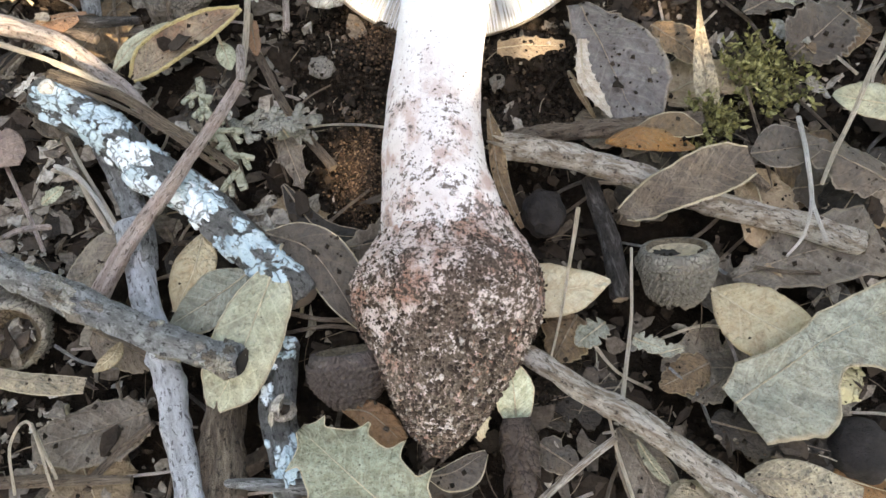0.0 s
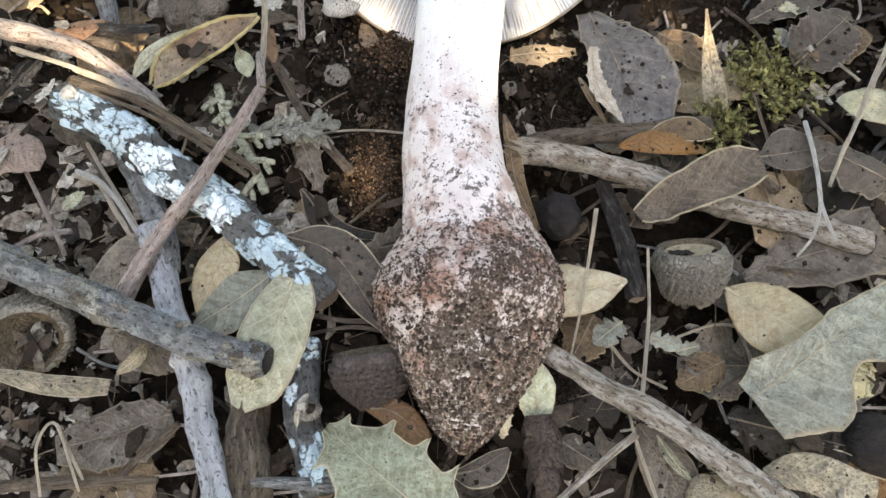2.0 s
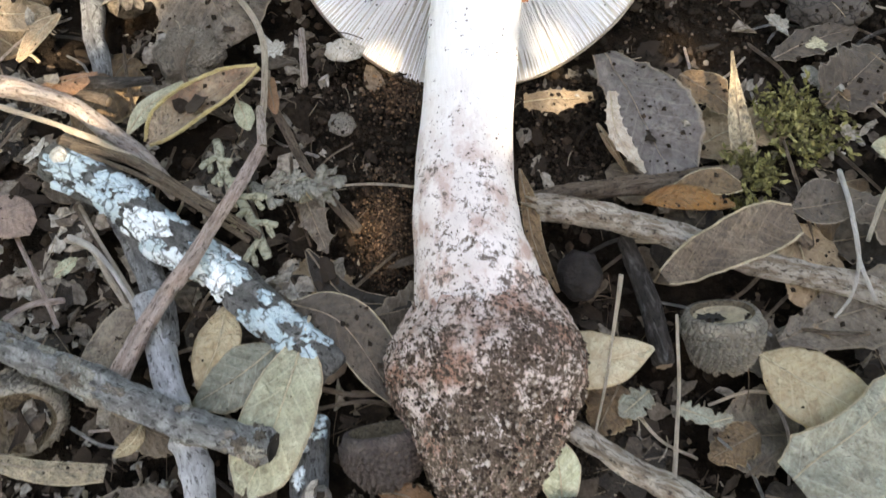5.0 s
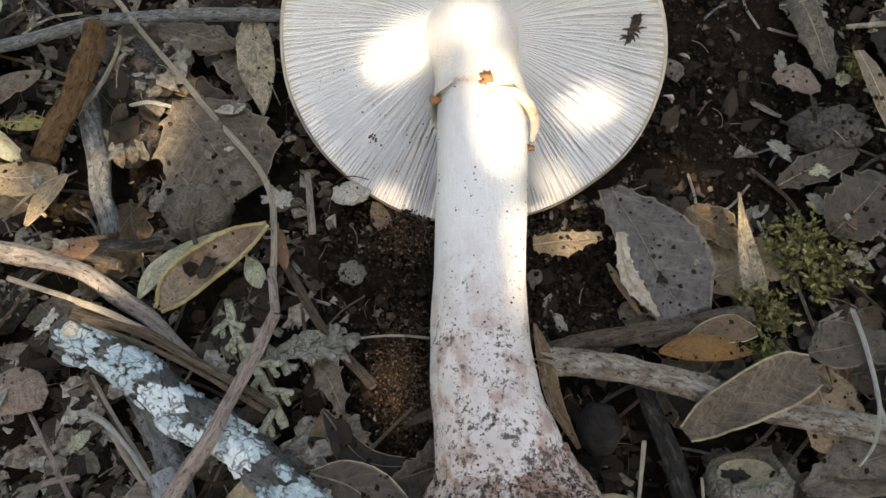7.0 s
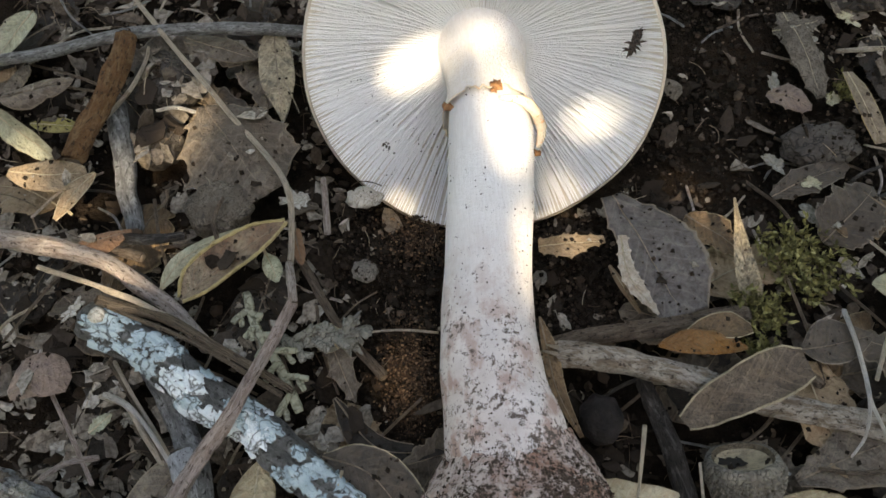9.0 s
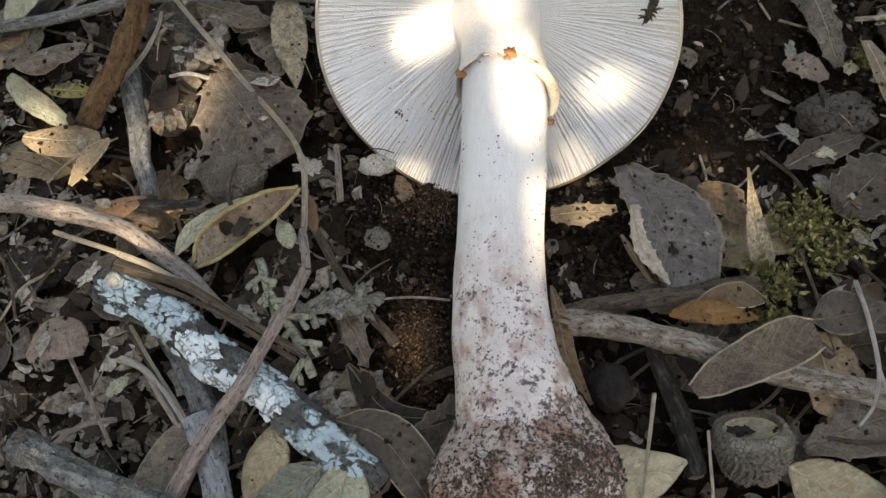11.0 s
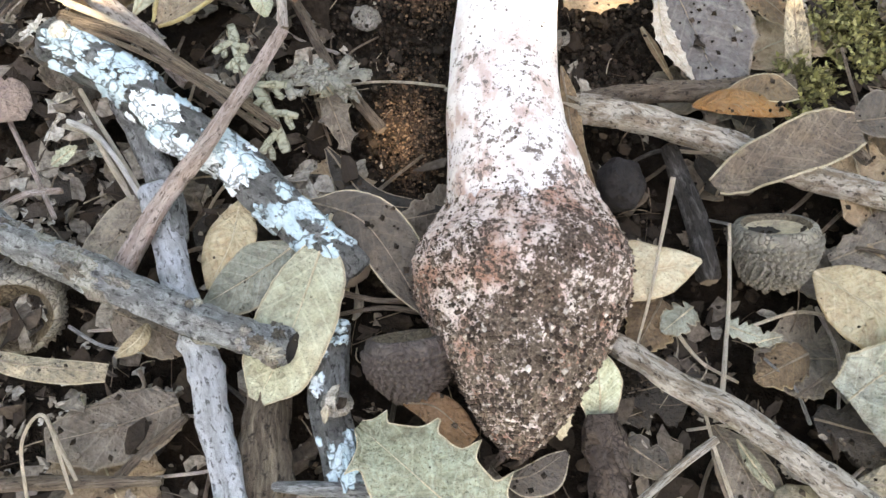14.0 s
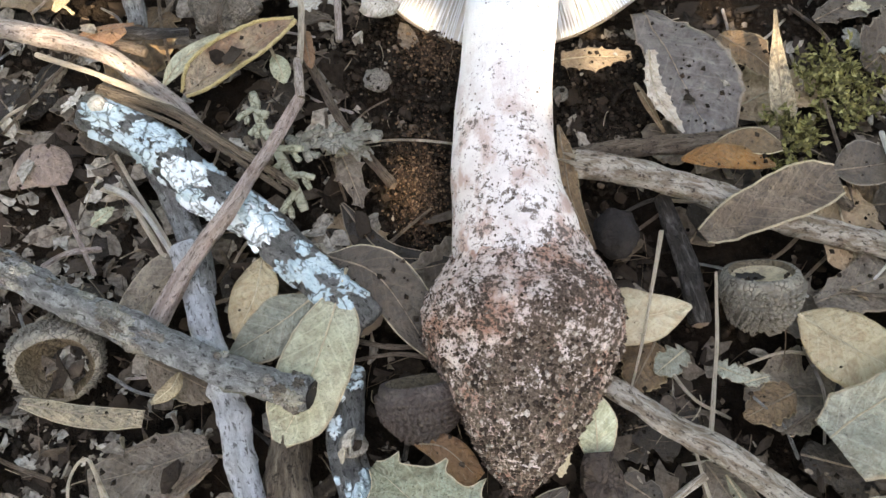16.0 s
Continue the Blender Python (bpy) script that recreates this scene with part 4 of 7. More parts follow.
# ---- the mushroom ----
def mushroom():
    ob = thing("mushroom", (0, 10, 0.9), "white gilled mushroom lying on leaf litter with a soil crusted bulb", "mushroom")
    base = Vector((0, 10, 0.9))
    rnd = random.Random(5)
    # stem: axis and radius along its length
    axis = [(0.14, 5.3, 0.72), (0.0, 6.5, 0.93), (-0.2, 7.8, 1.0), (-0.22, 9.1, 0.98), (-0.1, 10.6, 0.98), (0.08, 12.4, 0.98), (0.24, 14.2, 0.95), (0.25, 15.8, 0.82), (0.24, 17.9, 0.7)]
    radii = [1.5, 1.3, 1.13, 1.05, 1.01, 1.04, 1.06, 0.98, 1.32]
    path = [p - base for p in spline(axis, 90)]

    def stem_r(i, a):
        f = i / 89 * (len(radii) - 1)
        k = min(int(f), len(radii) - 2)
        w = f - k
        w = w * w * (3 - 2 * w)
        r = radii[k] * (1 - w) + radii[k + 1] * w
        return r * (1 + 0.03 * wob((math.cos(a), math.sin(a), i * 0.05), 1.3, 2) + 0.012 * wob((math.cos(a) * 6, math.sin(a) * 6, i * 0.04), 1.0, 4))

    v, f, u = tube(path, stem_r, 64)
    part("stem", mesh_from("stem", v, f, STEM, u), ob, "white stem speckled with soil")
    # bulb: a turnip shape that tapers to a soil covered tip
    ys = [6.75, 6.45, 6.1, 5.7, 5.2, 4.7, 4.2, 3.7, 3.2, 2.7, 2.3, 2.0, 1.75]
    rs = [1.2, 1.38, 1.62, 1.86, 1.98, 1.93, 1.74, 1.48, 1.2, 0.92, 0.66, 0.36, 0.08]
    bpath = [p - base for p in spline([(0.1, 6.75, 0.92), (0.14, 5.6, 0.62), (0.1, 4.5, 0.5), (0.02, 3.3, 0.55), (-0.1, 1.75, 0.5)], 96)]

    def bulb_r(i, a):
        y = bpath[i].y + base.y
        r = float(np.interp(-y, [-q for q in ys], rs))
        d = (math.cos(a) * 1.5, math.sin(a) * 1.5, y * 0.8)
        k = 1 + 0.07 * wob(d, 1.0, 8) + 0.045 * wob(d, 3.2, 9) + 0.03 * wob(d, 8.0, 10) + 0.02 * wob(d, 17.0, 11)
        return r * k

    v, f, u = tube(bpath, bulb_r, 110)
    part("bulb", mesh_from("bulb", v, f, BULB, u), ob, "swollen bulb crusted with dark soil over pinkish flesh")
    # grit that clings to the bulb and the lower stem
    fr = frames(bpath)
    gv, gf = [], []

    def grain(p, r):
        q = len(gv)
        dirs = [Vector(d) for d in ((1, 0, 0), (-1, 0, 0), (0, 1, 0), (0, -1, 0), (0, 0, 1), (0, 0, -1))]
        for d in dirs:
            gv.append(p + d * r * rnd.uniform(0.6, 1.3))
        for a, b, c in ((0, 2, 4), (2, 1, 4), (1, 3, 4), (3, 0, 4), (2, 0, 5), (1, 2, 5), (3, 1, 5), (0, 3, 5)):
            gf.append((q + a, q + b, q + c))

    for _ in range(6500):
        i = int(95 * rnd.random() ** 0.85)
        a = rnd.uniform(-0.5, math.pi + 0.5)
        t, s, up = fr[i]
        r = bulb_r(i, a)
        d = (math.cos(a) * 1.5, math.sin(a) * 1.5, bpath[i].y * 0.8)
        if wob(d, 2.2, 21) + 0.25 * rnd.uniform(-1, 1) + 0.5 * (i / 95) > 0.26:
            grain(bpath[i] + (s * math.cos(a) + up * math.sin(a)) * (r + 0.005), rnd.choice((0.012, 0.016, 0.02, 0.025, 0.03, 0.042)) * (1 + 0.6 * (i > 45)))
    frs = frames(path)
    for _ in range(900):
        i = int(8 + 70 * rnd.random() ** 2.2)
        a = rnd.uniform(0, math.pi)
        t, s, up = frs[i]
        if wob((math.cos(a) * 2, math.sin(a) * 2, i * 0.15), 1.5, 33) > -0.05 + 0.004 * i:
            grain(path[i] + (s * math.cos(a) + up * math.sin(a)) * stem_r(i, a), rnd.choice((0.012, 0.018, 0.025, 0.03)))
    tagged(part("clinging_soil", mesh_from("clinging_soil", gv, gf, GRIT, smooth=False), ob, "dark soil grains"), kind="stuff")
    # root threads below the bulb tip
    for k in range(7):
        p = Vector((-0.1 + rnd.uniform(-0.25, 0.25), 1.9 + rnd.uniform(-0.1, 0.3), 0.5)) - base
        q = p + Vector((rnd.uniform(-0.4, 0.3), -rnd.uniform(0.2, 0.5), -rnd.uniform(0.1, 0.5)))
        v, f, u = tube([p, p.lerp(q, 0.5) + Vector((0.05, 0, 0.05)), q], lambda i, a: (0.07, 0.04, 0.015)[i], 6)
        part("root_thread", mesh_from("root_thread", v, f, BUD_SCALE, u), ob)

    # cap: gills face the stem; its axis leans up and a little aside
    el, yaw = radians(27), radians(-9)
    n = Vector((math.sin(yaw) * math.cos(el), -math.cos(yaw) * math.cos(el), math.sin(el)))
    a1 = Vector((math.cos(yaw), math.sin(yaw), 0))
    b1 = n.cross(a1)
    centre = Vector((-0.03, 15.4, 1.78)) - base
    big = 4.47

    def cap_point(r, th, depth):
        return centre + a1 * r * math.cos(th) + b1 * r * math.sin(th) + n * depth

    def rim(th):
        return big * (1 + 0.012 * math.sin(3 * th + 1) + 0.014 * wob((math.cos(th) * 2, math.sin(th) * 2, 0), 1.2, 40))

    def under(f):
        return -2.05 * (1 - f**1.7) - 0.12

    # cap skin: a domed shell behind the gills
    v, f = [], []
    seg, prof = 120, [(1.0, -0.06), (1.018, -0.12), (1.012, -0.3), (0.97, -0.62), (0.88, -1.15), (0.74, -1.75), (0.55, -2.35), (0.3, -2.75), (0.05, -2.9)]
    for pr, d in prof:
        for k in range(seg):
            th = 2 * math.pi * k / seg
            v.append(cap_point(rim(th) * pr, th, d))
    for i in range(len(prof) - 1):
        for k in range(seg):
            a, b = i * seg + k, i * seg + (k + 1) % seg
            f.append((a, a + seg, b + seg, b))
    part("cap", mesh_from("cap", v, f, CAP_SKIN), ob, "brownish domed cap skin")
    # flesh between the gills, its colour darkened to add shade in the gaps
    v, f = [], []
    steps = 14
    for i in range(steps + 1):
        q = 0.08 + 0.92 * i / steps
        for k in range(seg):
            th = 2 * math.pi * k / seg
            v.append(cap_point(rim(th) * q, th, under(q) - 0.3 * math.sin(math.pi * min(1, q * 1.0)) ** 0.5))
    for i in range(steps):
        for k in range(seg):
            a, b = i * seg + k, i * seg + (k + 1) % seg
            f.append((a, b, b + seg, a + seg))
    part("cap_flesh_shaded", mesh_from("cap_flesh_shaded", v, f, CAP_FLESH_SHADED), ob)
    # gills: thin blades, whole ones and short ones between them
    total = 320
    gills = []
    for g in range(total):
        th0 = 2 * math.pi * (g + 0.25 * rnd.uniform(-1, 1)) / total
        q0 = 0.23 if g % 2 == 0 else (0.5 if g % 4 == 1 else 0.68)
        m = 13
        v, f = [], []
        ph = rnd.uniform(0, 6)
        for i in range(m):
            q = q0 + (0.998 - q0) * i / (m - 1)
            th = th0 + 0.006 * math.sin(ph + 4 * q)
            r = rim(th) * q
            h = 0.2 * min(1.0, 6 * (1 - q) + 0.25) * min(1.0, (i + 0.6) / 2.5 if q0 > 0.3 else 1)
            w = 0.017
            top = under(q) + h * 0.5
            dth = w / max(r, 0.3)
            v += [cap_point(r, th - dth * 1.3, under(q) - 0.33), cap_point(r, th - dth * 0.7, top - 0.02), cap_point(r, th, top), cap_point(r, th + dth * 0.7, top - 0.02), cap_point(r, th + dth * 1.3, under(q) - 0.33)]
        for i in range(m - 1):
            for c in range(4):
                a = i * 5 + c
                f.append((a, a + 1, a + 6, a + 5))
        part("gill", mesh_from("gill", v, f, CAP_GILL), ob)
    # ring: a torn skirt round the upper stem
    v, f = [], []
    segr = 72
    lines = [(2.6, 1.0), (1.9, 1.03), (1.1, 1.06), (0.5, 1.10), (0.1, 1.14)]
    mid = [p for p in path]

    def stem_at(y):
        best = min(range(90), key=lambda i: abs(mid[i].y + base.y - y))
        return best

    for row_i, (back, k) in enumerate(lines):
        for m in range(segr):
            th = 2 * math.pi * m / segr
            jag = 0.0
            if row_i >= 3:
                jag = 0.28 * wob((math.cos(th) * 2.5, math.sin(th) * 2.5, 0), 1.3, 50) + 0.14 * wob((math.cos(th) * 8, math.sin(th) * 8, 0), 1.2, 51)
            droop = 0.75 * math.exp(-(((th - 0.25) / 0.5) ** 2)) if row_i >= 2 else 0.0
            i = stem_at(14.85 + back * 0.62 - jag - droop * (0.4 if row_i == 2 else 1.0))
            t, s, up = frs[i]
            swell = 0.10 * math.exp(-(((th - 0.3) / 0.6) ** 2)) if row_i >= 2 else 0.0
            v.append(path[i] + (s * math.cos(th) + up * math.sin(th)) * (stem_r(i, th) * k + 0.015 + swell))
    for i in range(len(lines) - 1):
        for m in range(segr):
            a, b = i * segr + m, i * segr + (m + 1) % segr
            f.append((a, b, b + segr, a + segr))
    part("ring", mesh_from("ring", v, f, RING), ob, "white torn ring with an orange brown edge")
    last = (len(lines) - 1) * segr
    edge = [Vector(v[last + m]) for m in range(segr)] + [Vector(v[last])]
    ev, ef, eu = tube(edge, lambda i, a: 0.008 + 0.03 * max(0, wob((i * 0.3, 0, 0), 1, 52)), 6)
    part("ring_edge", mesh_from("ring_edge", ev, ef, RING_EDGE, eu), ob, "orange brown torn edge")
    # the torn flap that hangs from the ring
    flap = [p - base for p in spline([(0.39, 14.62, 2.05), (0.96, 14.60, 1.95), (1.33, 14.48, 1.60), (1.50, 14.23, 1.20), (1.40, 13.90, 0.90)], 26)]
    v, f, u = tube(flap, lambda i, a: (0.05 + 0.09 * math.sin(math.pi * i / 25) ** 0.7) * (1 + 0.25 * wob((math.cos(a) * 2, math.sin(a) * 2, i * 0.3), 1.3, 55)), 12)
    part("ring_flap", mesh_from("ring_flap", v, f, RING_EDGE, u), ob, "curled cream and orange ring flap")
    # orange brown tears at the ring and a brown curl on its other side
    for spot, size in (((0.36, 14.98, 2.1), 0.2), ((0.3, 14.82, 2.1), 0.1), ((1.32, 13.55, 1.2), 0.13), ((-0.86, 14.72, 1.62), 0.16)):
        v, f = [], []
        for side in (0.03, -0.03):
            for k in range(14):
                a = 2 * math.pi * k / 14
                r = size * (0.75 + 0.9 * wob((math.cos(a) * 2, math.sin(a) * 2, 0), 1.4, 57 + size * 9))
                v.append(Vector(spot) - base + Vector((r * math.cos(a), r * math.sin(a) * 0.8, side + 0.02 * math.sin(3 * a))))
        f = [tuple(range(14)), tuple(range(27, 13, -1))] + [(k, 14 + k, 14 + (k + 1) % 14, (k + 1) % 14) for k in range(14)]
        part("ring_tear", mesh_from("ring_tear", v, f, RING_TEAR), ob, "orange brown torn scrap of the ring")
    # dirt specks on the gills
    gv, gf = [], []
    for _ in range(150):
        th = rnd.uniform(math.pi, 1.6 * math.pi) if rnd.random() < 0.75 else rnd.uniform(0, 6.283)
        q = rnd.uniform(0.55, 0.97)
        grain(cap_point(rim(th) * q, th, under(q) + 0.07), rnd.choice((0.012, 0.016, 0.022, 0.03)))
    for _ in range(26):
        grain(cap_point(big * 0.78 + rnd.gauss(0, 0.07), radians(226) + rnd.gauss(0, 0.025), under(0.78) + 0.08), rnd.uniform(0.02, 0.05))
    tagged(part("gill_dirt", mesh_from("gill_dirt", gv, gf, STONE_DARK, smooth=False), ob), kind="stuff")
    return ob, cap_point, under, big


MUSHROOM, cap_point, under, CAP_R = mushroom()


def soil_clot():
    """A dark rooty clod that clings to the gills near the rim."""
    rnd = random.Random(8)
    at = cap_point(CAP_R * 0.88, radians(19), under(0.88) + 0.12) + Vector((0, 10, 0.9))
    ob = thing("soil_clot", at, "dark rooty soil clot stuck on the gills", "soil clot")
    v, f = [], []
    path = spline([(-0.25, -0.55, 0.0), (-0.1, -0.2, 0.1), (0.08, 0.15, 0.08), (0.3, 0.75, 0.15)], 26)
    v, f, u = tube(path, lambda i, a: (0.045 + 0.05 * math.sin(math.pi * i / 25)) * (1 + 1.0 * wob((math.cos(a) * 2, math.sin(a) * 2, i * 0.5), 1.5, 60)), 12)
    part("clod", mesh_from("clod", v, f, STONE_DARK, u), ob)
    for k in range(22):
        p = path[rnd.randrange(2, 22)]
        q = p + Vector((rnd.uniform(-0.35, 0.35), rnd.uniform(-0.3, 0.2), rnd.uniform(0, 0.15)))
        v, f, u = tube([p, p.lerp(q, 0.6) + Vector((0, 0, 0.04)), q], lambda i, a: (0.05, 0.03, 0.008)[i], 5)
        part("root_thread", mesh_from("root_thread", v, f, BUD_SCALE, u), ob)


soil_clot()

# sticks and twigs
stick("fallen_branch", [(-9.32, 10.03, 0.30), (-7.39, 8.79, 0.35), (-5.66, 7.43, 0.30), (-4.29, 6.27, 0.15), (-3.00, 5.13, -0.10)], 0.49, 0.42, BARK_DARK, "thick dark fallen branch crusted with pale blue lichen", lichen=78, knot=True)
stick("wood_strip", [(-9.01, 10.29, 0.72), (-7.56, 9.78, 0.85), (-6.20, 8.97, 0.80), (-4.56, 7.99, 0.55)], 0.15, 0.09, WOOD_SPLIT, "split brown strip of weathered wood on the lichen branch", ridge=0.8)
stick("wood_strip", [(-8.69, 10.06, 0.78), (-6.78, 9.11, 0.86), (-4.80, 7.90, 0.50)], 0.06, 0.06, WOOD_SPLIT, "thin dark fibre strip on the lichen branch", ridge=0.8)
stick("wood_strip", [(-10.58, 11.20, 0.70), (-9.23, 10.65, 0.85), (-8.19, 10.22, 0.90), (-7.45, 9.79, 0.80)], 0.06, 0.05, STRAW_DRY, "pale split strip of dry wood", ridge=0.5)
stick("wood_strip", [(-8.97, 10.54, 0.85), (-7.91, 10.02, 0.95), (-7.29, 9.73, 0.85)], 0.06, 0.05, STRAW_DRY, "pale split strip of dry wood", ridge=0.6)
stick("rotten_stub", [(-9.06, 12.22, 0.10), (-8.21, 12.06, 0.25), (-7.42, 12.16, 0.20)], 0.14, 0.11, BARK_BLACK, "dark rotten stub of wood beside a curled leaf", ridge=0.8)
stick("rotten_stub", [(-9.21, 11.87, 0.10), (-8.70, 11.72, 0.20), (-8.37, 11.60, 0.20)], 0.13, 0.13, BARK_BROWN, "short broken brown stub of wood", ridge=0.6)
stick("splinter", [(-8.83, 8.26, 0.10), (-8.19, 7.91, 0.25), (-7.73, 7.42, 0.25), (-7.24, 6.64, 0.00)], 0.07, 0.05, STRAW_WHITE, "frayed pale splinter of bark", ridge=0.6)
stick("splinter", [(-8.78, 9.08, -0.10), (-7.88, 7.75, 0.10), (-7.26, 6.81, 0.00)], 0.05, 0.04, STRAW_DRY, "thin pale splinter beside the branch")
stick("stick", [(-10.67, 6.31, 0.45), (-8.36, 5.18, 0.65), (-6.00, 4.16, 0.80), (-3.96, 3.54, 0.90)], 0.32, 0.28, BARK_GREY, "grey cracked bark stick with a hollow dark end", lichen=40, crusts=(LICHEN_GREY, STONE_PALE, GALL), hollow=True, rings=True, ridge=0.5)
stick("twig", [(-4.56, 9.86, 1.00), (-5.18, 8.45, 1.10), (-5.75, 7.28, 1.10), (-6.45, 6.43, 0.80), (-7.29, 4.98, 0.30)], 0.11, 0.20, BARK_RED, "reddish brown twig lying across the lichen branch", ridge=0.35)
stick("twig", [(-4.73, 11.07, 0.70), (-4.62, 10.46, 0.95), (-4.53, 9.87, 1.05)], 0.08, 0.11, BARK_PINK, "short grey stub at the end of the red twig", ridge=0.3)
stick("stick", [(-6.94, 6.86, 0.10), (-6.13, 4.72, 0.20), (-5.47, 2.80, 0.15), (-4.78, 0.51, 0.00)], 0.29, 0.29, BARK_WHITE, "smooth whitish grey stick under the bark stick", rings=True)
stick("stick", [(-8.84, 10.10, -0.70), (-7.67, 8.46, -0.40), (-6.87, 7.04, -0.10), (-6.45, 5.79, 0.10)], 0.27, 0.30, BARK_GREY, "bluish grey stick passing under the lichen branch")
stick("stick", [(1.35, 4.11, 0.20), (2.91, 3.00, 0.55), (4.54, 1.89, 0.75), (6.07, 0.61, 0.80)], 0.19, 0.27, BARK_PALE, "pale brown stick with peeling whitish bark", ridge=0.4, rings=True)
stick("stick", [(1.36, 8.74, 0.25), (2.81, 8.45, 0.25), (5.03, 7.71, 0.10), (6.91, 7.22, -0.10), (9.43, 6.49, -0.20)], 0.30, 0.28, BARK_PALE, "broken stick with frayed pale end", ridge=0.4, frayed=True)
stick("root", [(1.13, 9.08, -0.20), (2.47, 9.24, -0.10), (4.12, 9.40, -0.15), (6.09, 9.57, -0.25)], 0.17, 0.24, BARK_BROWN, "dark brown root with soil clinging to it", ridge=0.5)
stick("twig", [(-14.20, 18.08, -0.10), (-11.81, 18.34, 0.10), (-9.23, 18.66, 0.40), (-6.90, 18.82, 0.30), (-4.40, 18.98, -0.10)], 0.16, 0.18, BARK_GREY, "long grey twig behind the mushroom cap")
stick("stick", [(-9.52, 18.40, 0.60), (-9.92, 16.45, 0.40), (-10.58, 14.59, 0.10)], 0.27, 0.29, WOOD_ORANGE, "orange brown rotten stick with flaking bark", ridge=0.6)
stick("twig", [(-10.02, 16.98, -0.50), (-9.35, 14.54, -0.30), (-8.83, 12.60, -0.30)], 0.30, 0.21, BARK_GREY, "short grey twig with a pale worn patch", ridge=0.3)
stick("dry_stem", [(-9.86, 20.38, 0.40), (-8.36, 18.18, 0.50), (-6.48, 15.64, 0.40), (-5.07, 13.69, 0.30), (-4.82, 12.07, 0.10), (-4.85, 10.85, -0.10)], 0.07, 0.08, STRAW_DRY, "thin dry straw coloured stem")
stick("twig", [(-4.93, 12.24, -0.50), (-3.90, 10.21, -0.60), (-3.08, 9.18, -0.70), (-2.67, 8.65, -0.75)], 0.10, 0.13, BARK_BROWN, "slender brown twig with a rounded broken end")
stick("twig", [(-3.76, 10.02, -0.70), (-3.27, 10.43, -0.50), (-2.74, 10.71, -0.40)], 0.03, 0.02, BARK_BROWN, "fine brown side twig on soil")
stick("twig", [(-12.83, 12.51, 0.10), (-11.05, 12.11, 0.20), (-9.16, 11.44, 0.25), (-7.60, 10.29, 0.10), (-6.63, 9.27, -0.10)], 0.24, 0.18, BARK_PINK, "brown twig with pale pinkish bark", ridge=0.3)
stick("twig", [(-10.26, 15.94, -0.20), (-9.47, 16.77, 0.10), (-9.10, 17.76, 0.20), (-9.10, 18.37, 0.10)], 0.07, 0.05, STRAW_DRY, "thin pale forked side twig")
stick("twig", [(3.39, 8.18, -0.50), (3.64, 7.36, -0.50), (3.80, 6.24, -0.40), (3.86, 5.27, -0.40)], 0.17, 0.22, BARK_BLACK, "knobbly blackened twig by the stem", ridge=0.8)
stick("twig", [(-9.57, 1.32, -0.20), (-7.86, 1.38, -0.10), (-6.24, 1.41, -0.10)], 0.14, 0.09, BARK_BROWN, "brown twig among dead leaves")
stick("twig", [(-4.33, 1.31, 0.20), (-3.42, 1.25, 0.20), (-2.09, 1.16, 0.10)], 0.09, 0.15, BARK_GREY, "grey twig with a pale broken tip")
stick("twig", [(1.72, 0.85, 0.30), (2.47, 1.47, 0.40), (3.36, 2.11, 0.60)], 0.07, 0.08, BARK_PALE, "thin pale twig leaning on the peeling stick")
stick("twig", [(-7.13, 1.29, -0.30), (-6.54, 1.97, -0.30), (-5.94, 2.50, -0.20)], 0.10, 0.08, BARK_BROWN, "brown twig under dead leaves")
stick("wood_slab", [(-4.47, 3.24, -0.30), (-4.47, 2.05, -0.20), (-4.50, 0.63, -0.20)], 0.38, 0.47, WOOD_SPLIT, "dark brown slab of split wood", ridge=0.8)
stick("fallen_branch", [(-3.37, 4.34, -0.30), (-3.41, 3.09, -0.20), (-3.02, 1.04, -0.20)], 0.34, 0.36, BARK_DARK, "short dark branch with blue lichen patches", lichen=22)
stick("grass_stalk", [(2.78, 6.66, 1.40), (2.55, 5.25, 0.70), (2.24, 3.69, -0.10)], 0.05, 0.02, STRAW_DRY, "stiff dry grass stalk")
stick("grass_stalk", [(3.91, 5.94, 0.90), (3.86, 4.43, 0.50), (3.54, 2.83, 0.50)], 0.03, 0.05, STRAW_DRY, "stiff dry grass stalk")
stick("dry_grass", [(8.22, 9.48, 0.20), (8.12, 8.35, 0.50), (8.12, 7.34, 0.40), (7.89, 6.58, 0.20), (7.50, 6.10, 0.00)], 0.06, 0.03, STRAW_WHITE, "white shredded grass blade")
stick("dry_grass", [(8.31, 9.32, 0.15), (8.18, 8.12, 0.40), (8.13, 7.29, 0.35), (8.42, 6.40, 0.10)], 0.03, 0.05, STRAW_WHITE, "white shredded grass blade")
stick("grass_stalk", [(10.78, 11.86, 0.40), (9.53, 9.77, 0.60), (8.93, 8.69, 0.50), (8.45, 7.70, 0.30)], 0.06, 0.05, STRAW_DRY, "dry grass stalk bent over the leaves")
stick("twig", [(6.49, 8.94, -0.10), (6.83, 8.33, 0.00), (7.39, 7.79, -0.10)], 0.11, 0.12, BARK_BROWN, "short grey brown twig by the moss")
stick("twig", [(-3.37, 4.92, -0.30), (-2.46, 4.72, -0.20), (-1.48, 4.81, -0.20)], 0.06, 0.04, BARK_BROWN, "thin dark twig among dead leaves")
stick("twig", [(-3.40, 4.50, -0.40), (-2.47, 4.62, -0.30), (-1.72, 4.52, -0.30)], 0.04, 0.05, BARK_BROWN, "thin dark twig among dead leaves")
stick("rootlet", [(-3.72, 9.73, -0.90), (-2.88, 9.82, -0.80), (-2.05, 9.83, -0.80), (-1.30, 9.71, -0.70)], 0.03, 0.03, STRAW_DRY, "fine pale rootlet on bare soil")
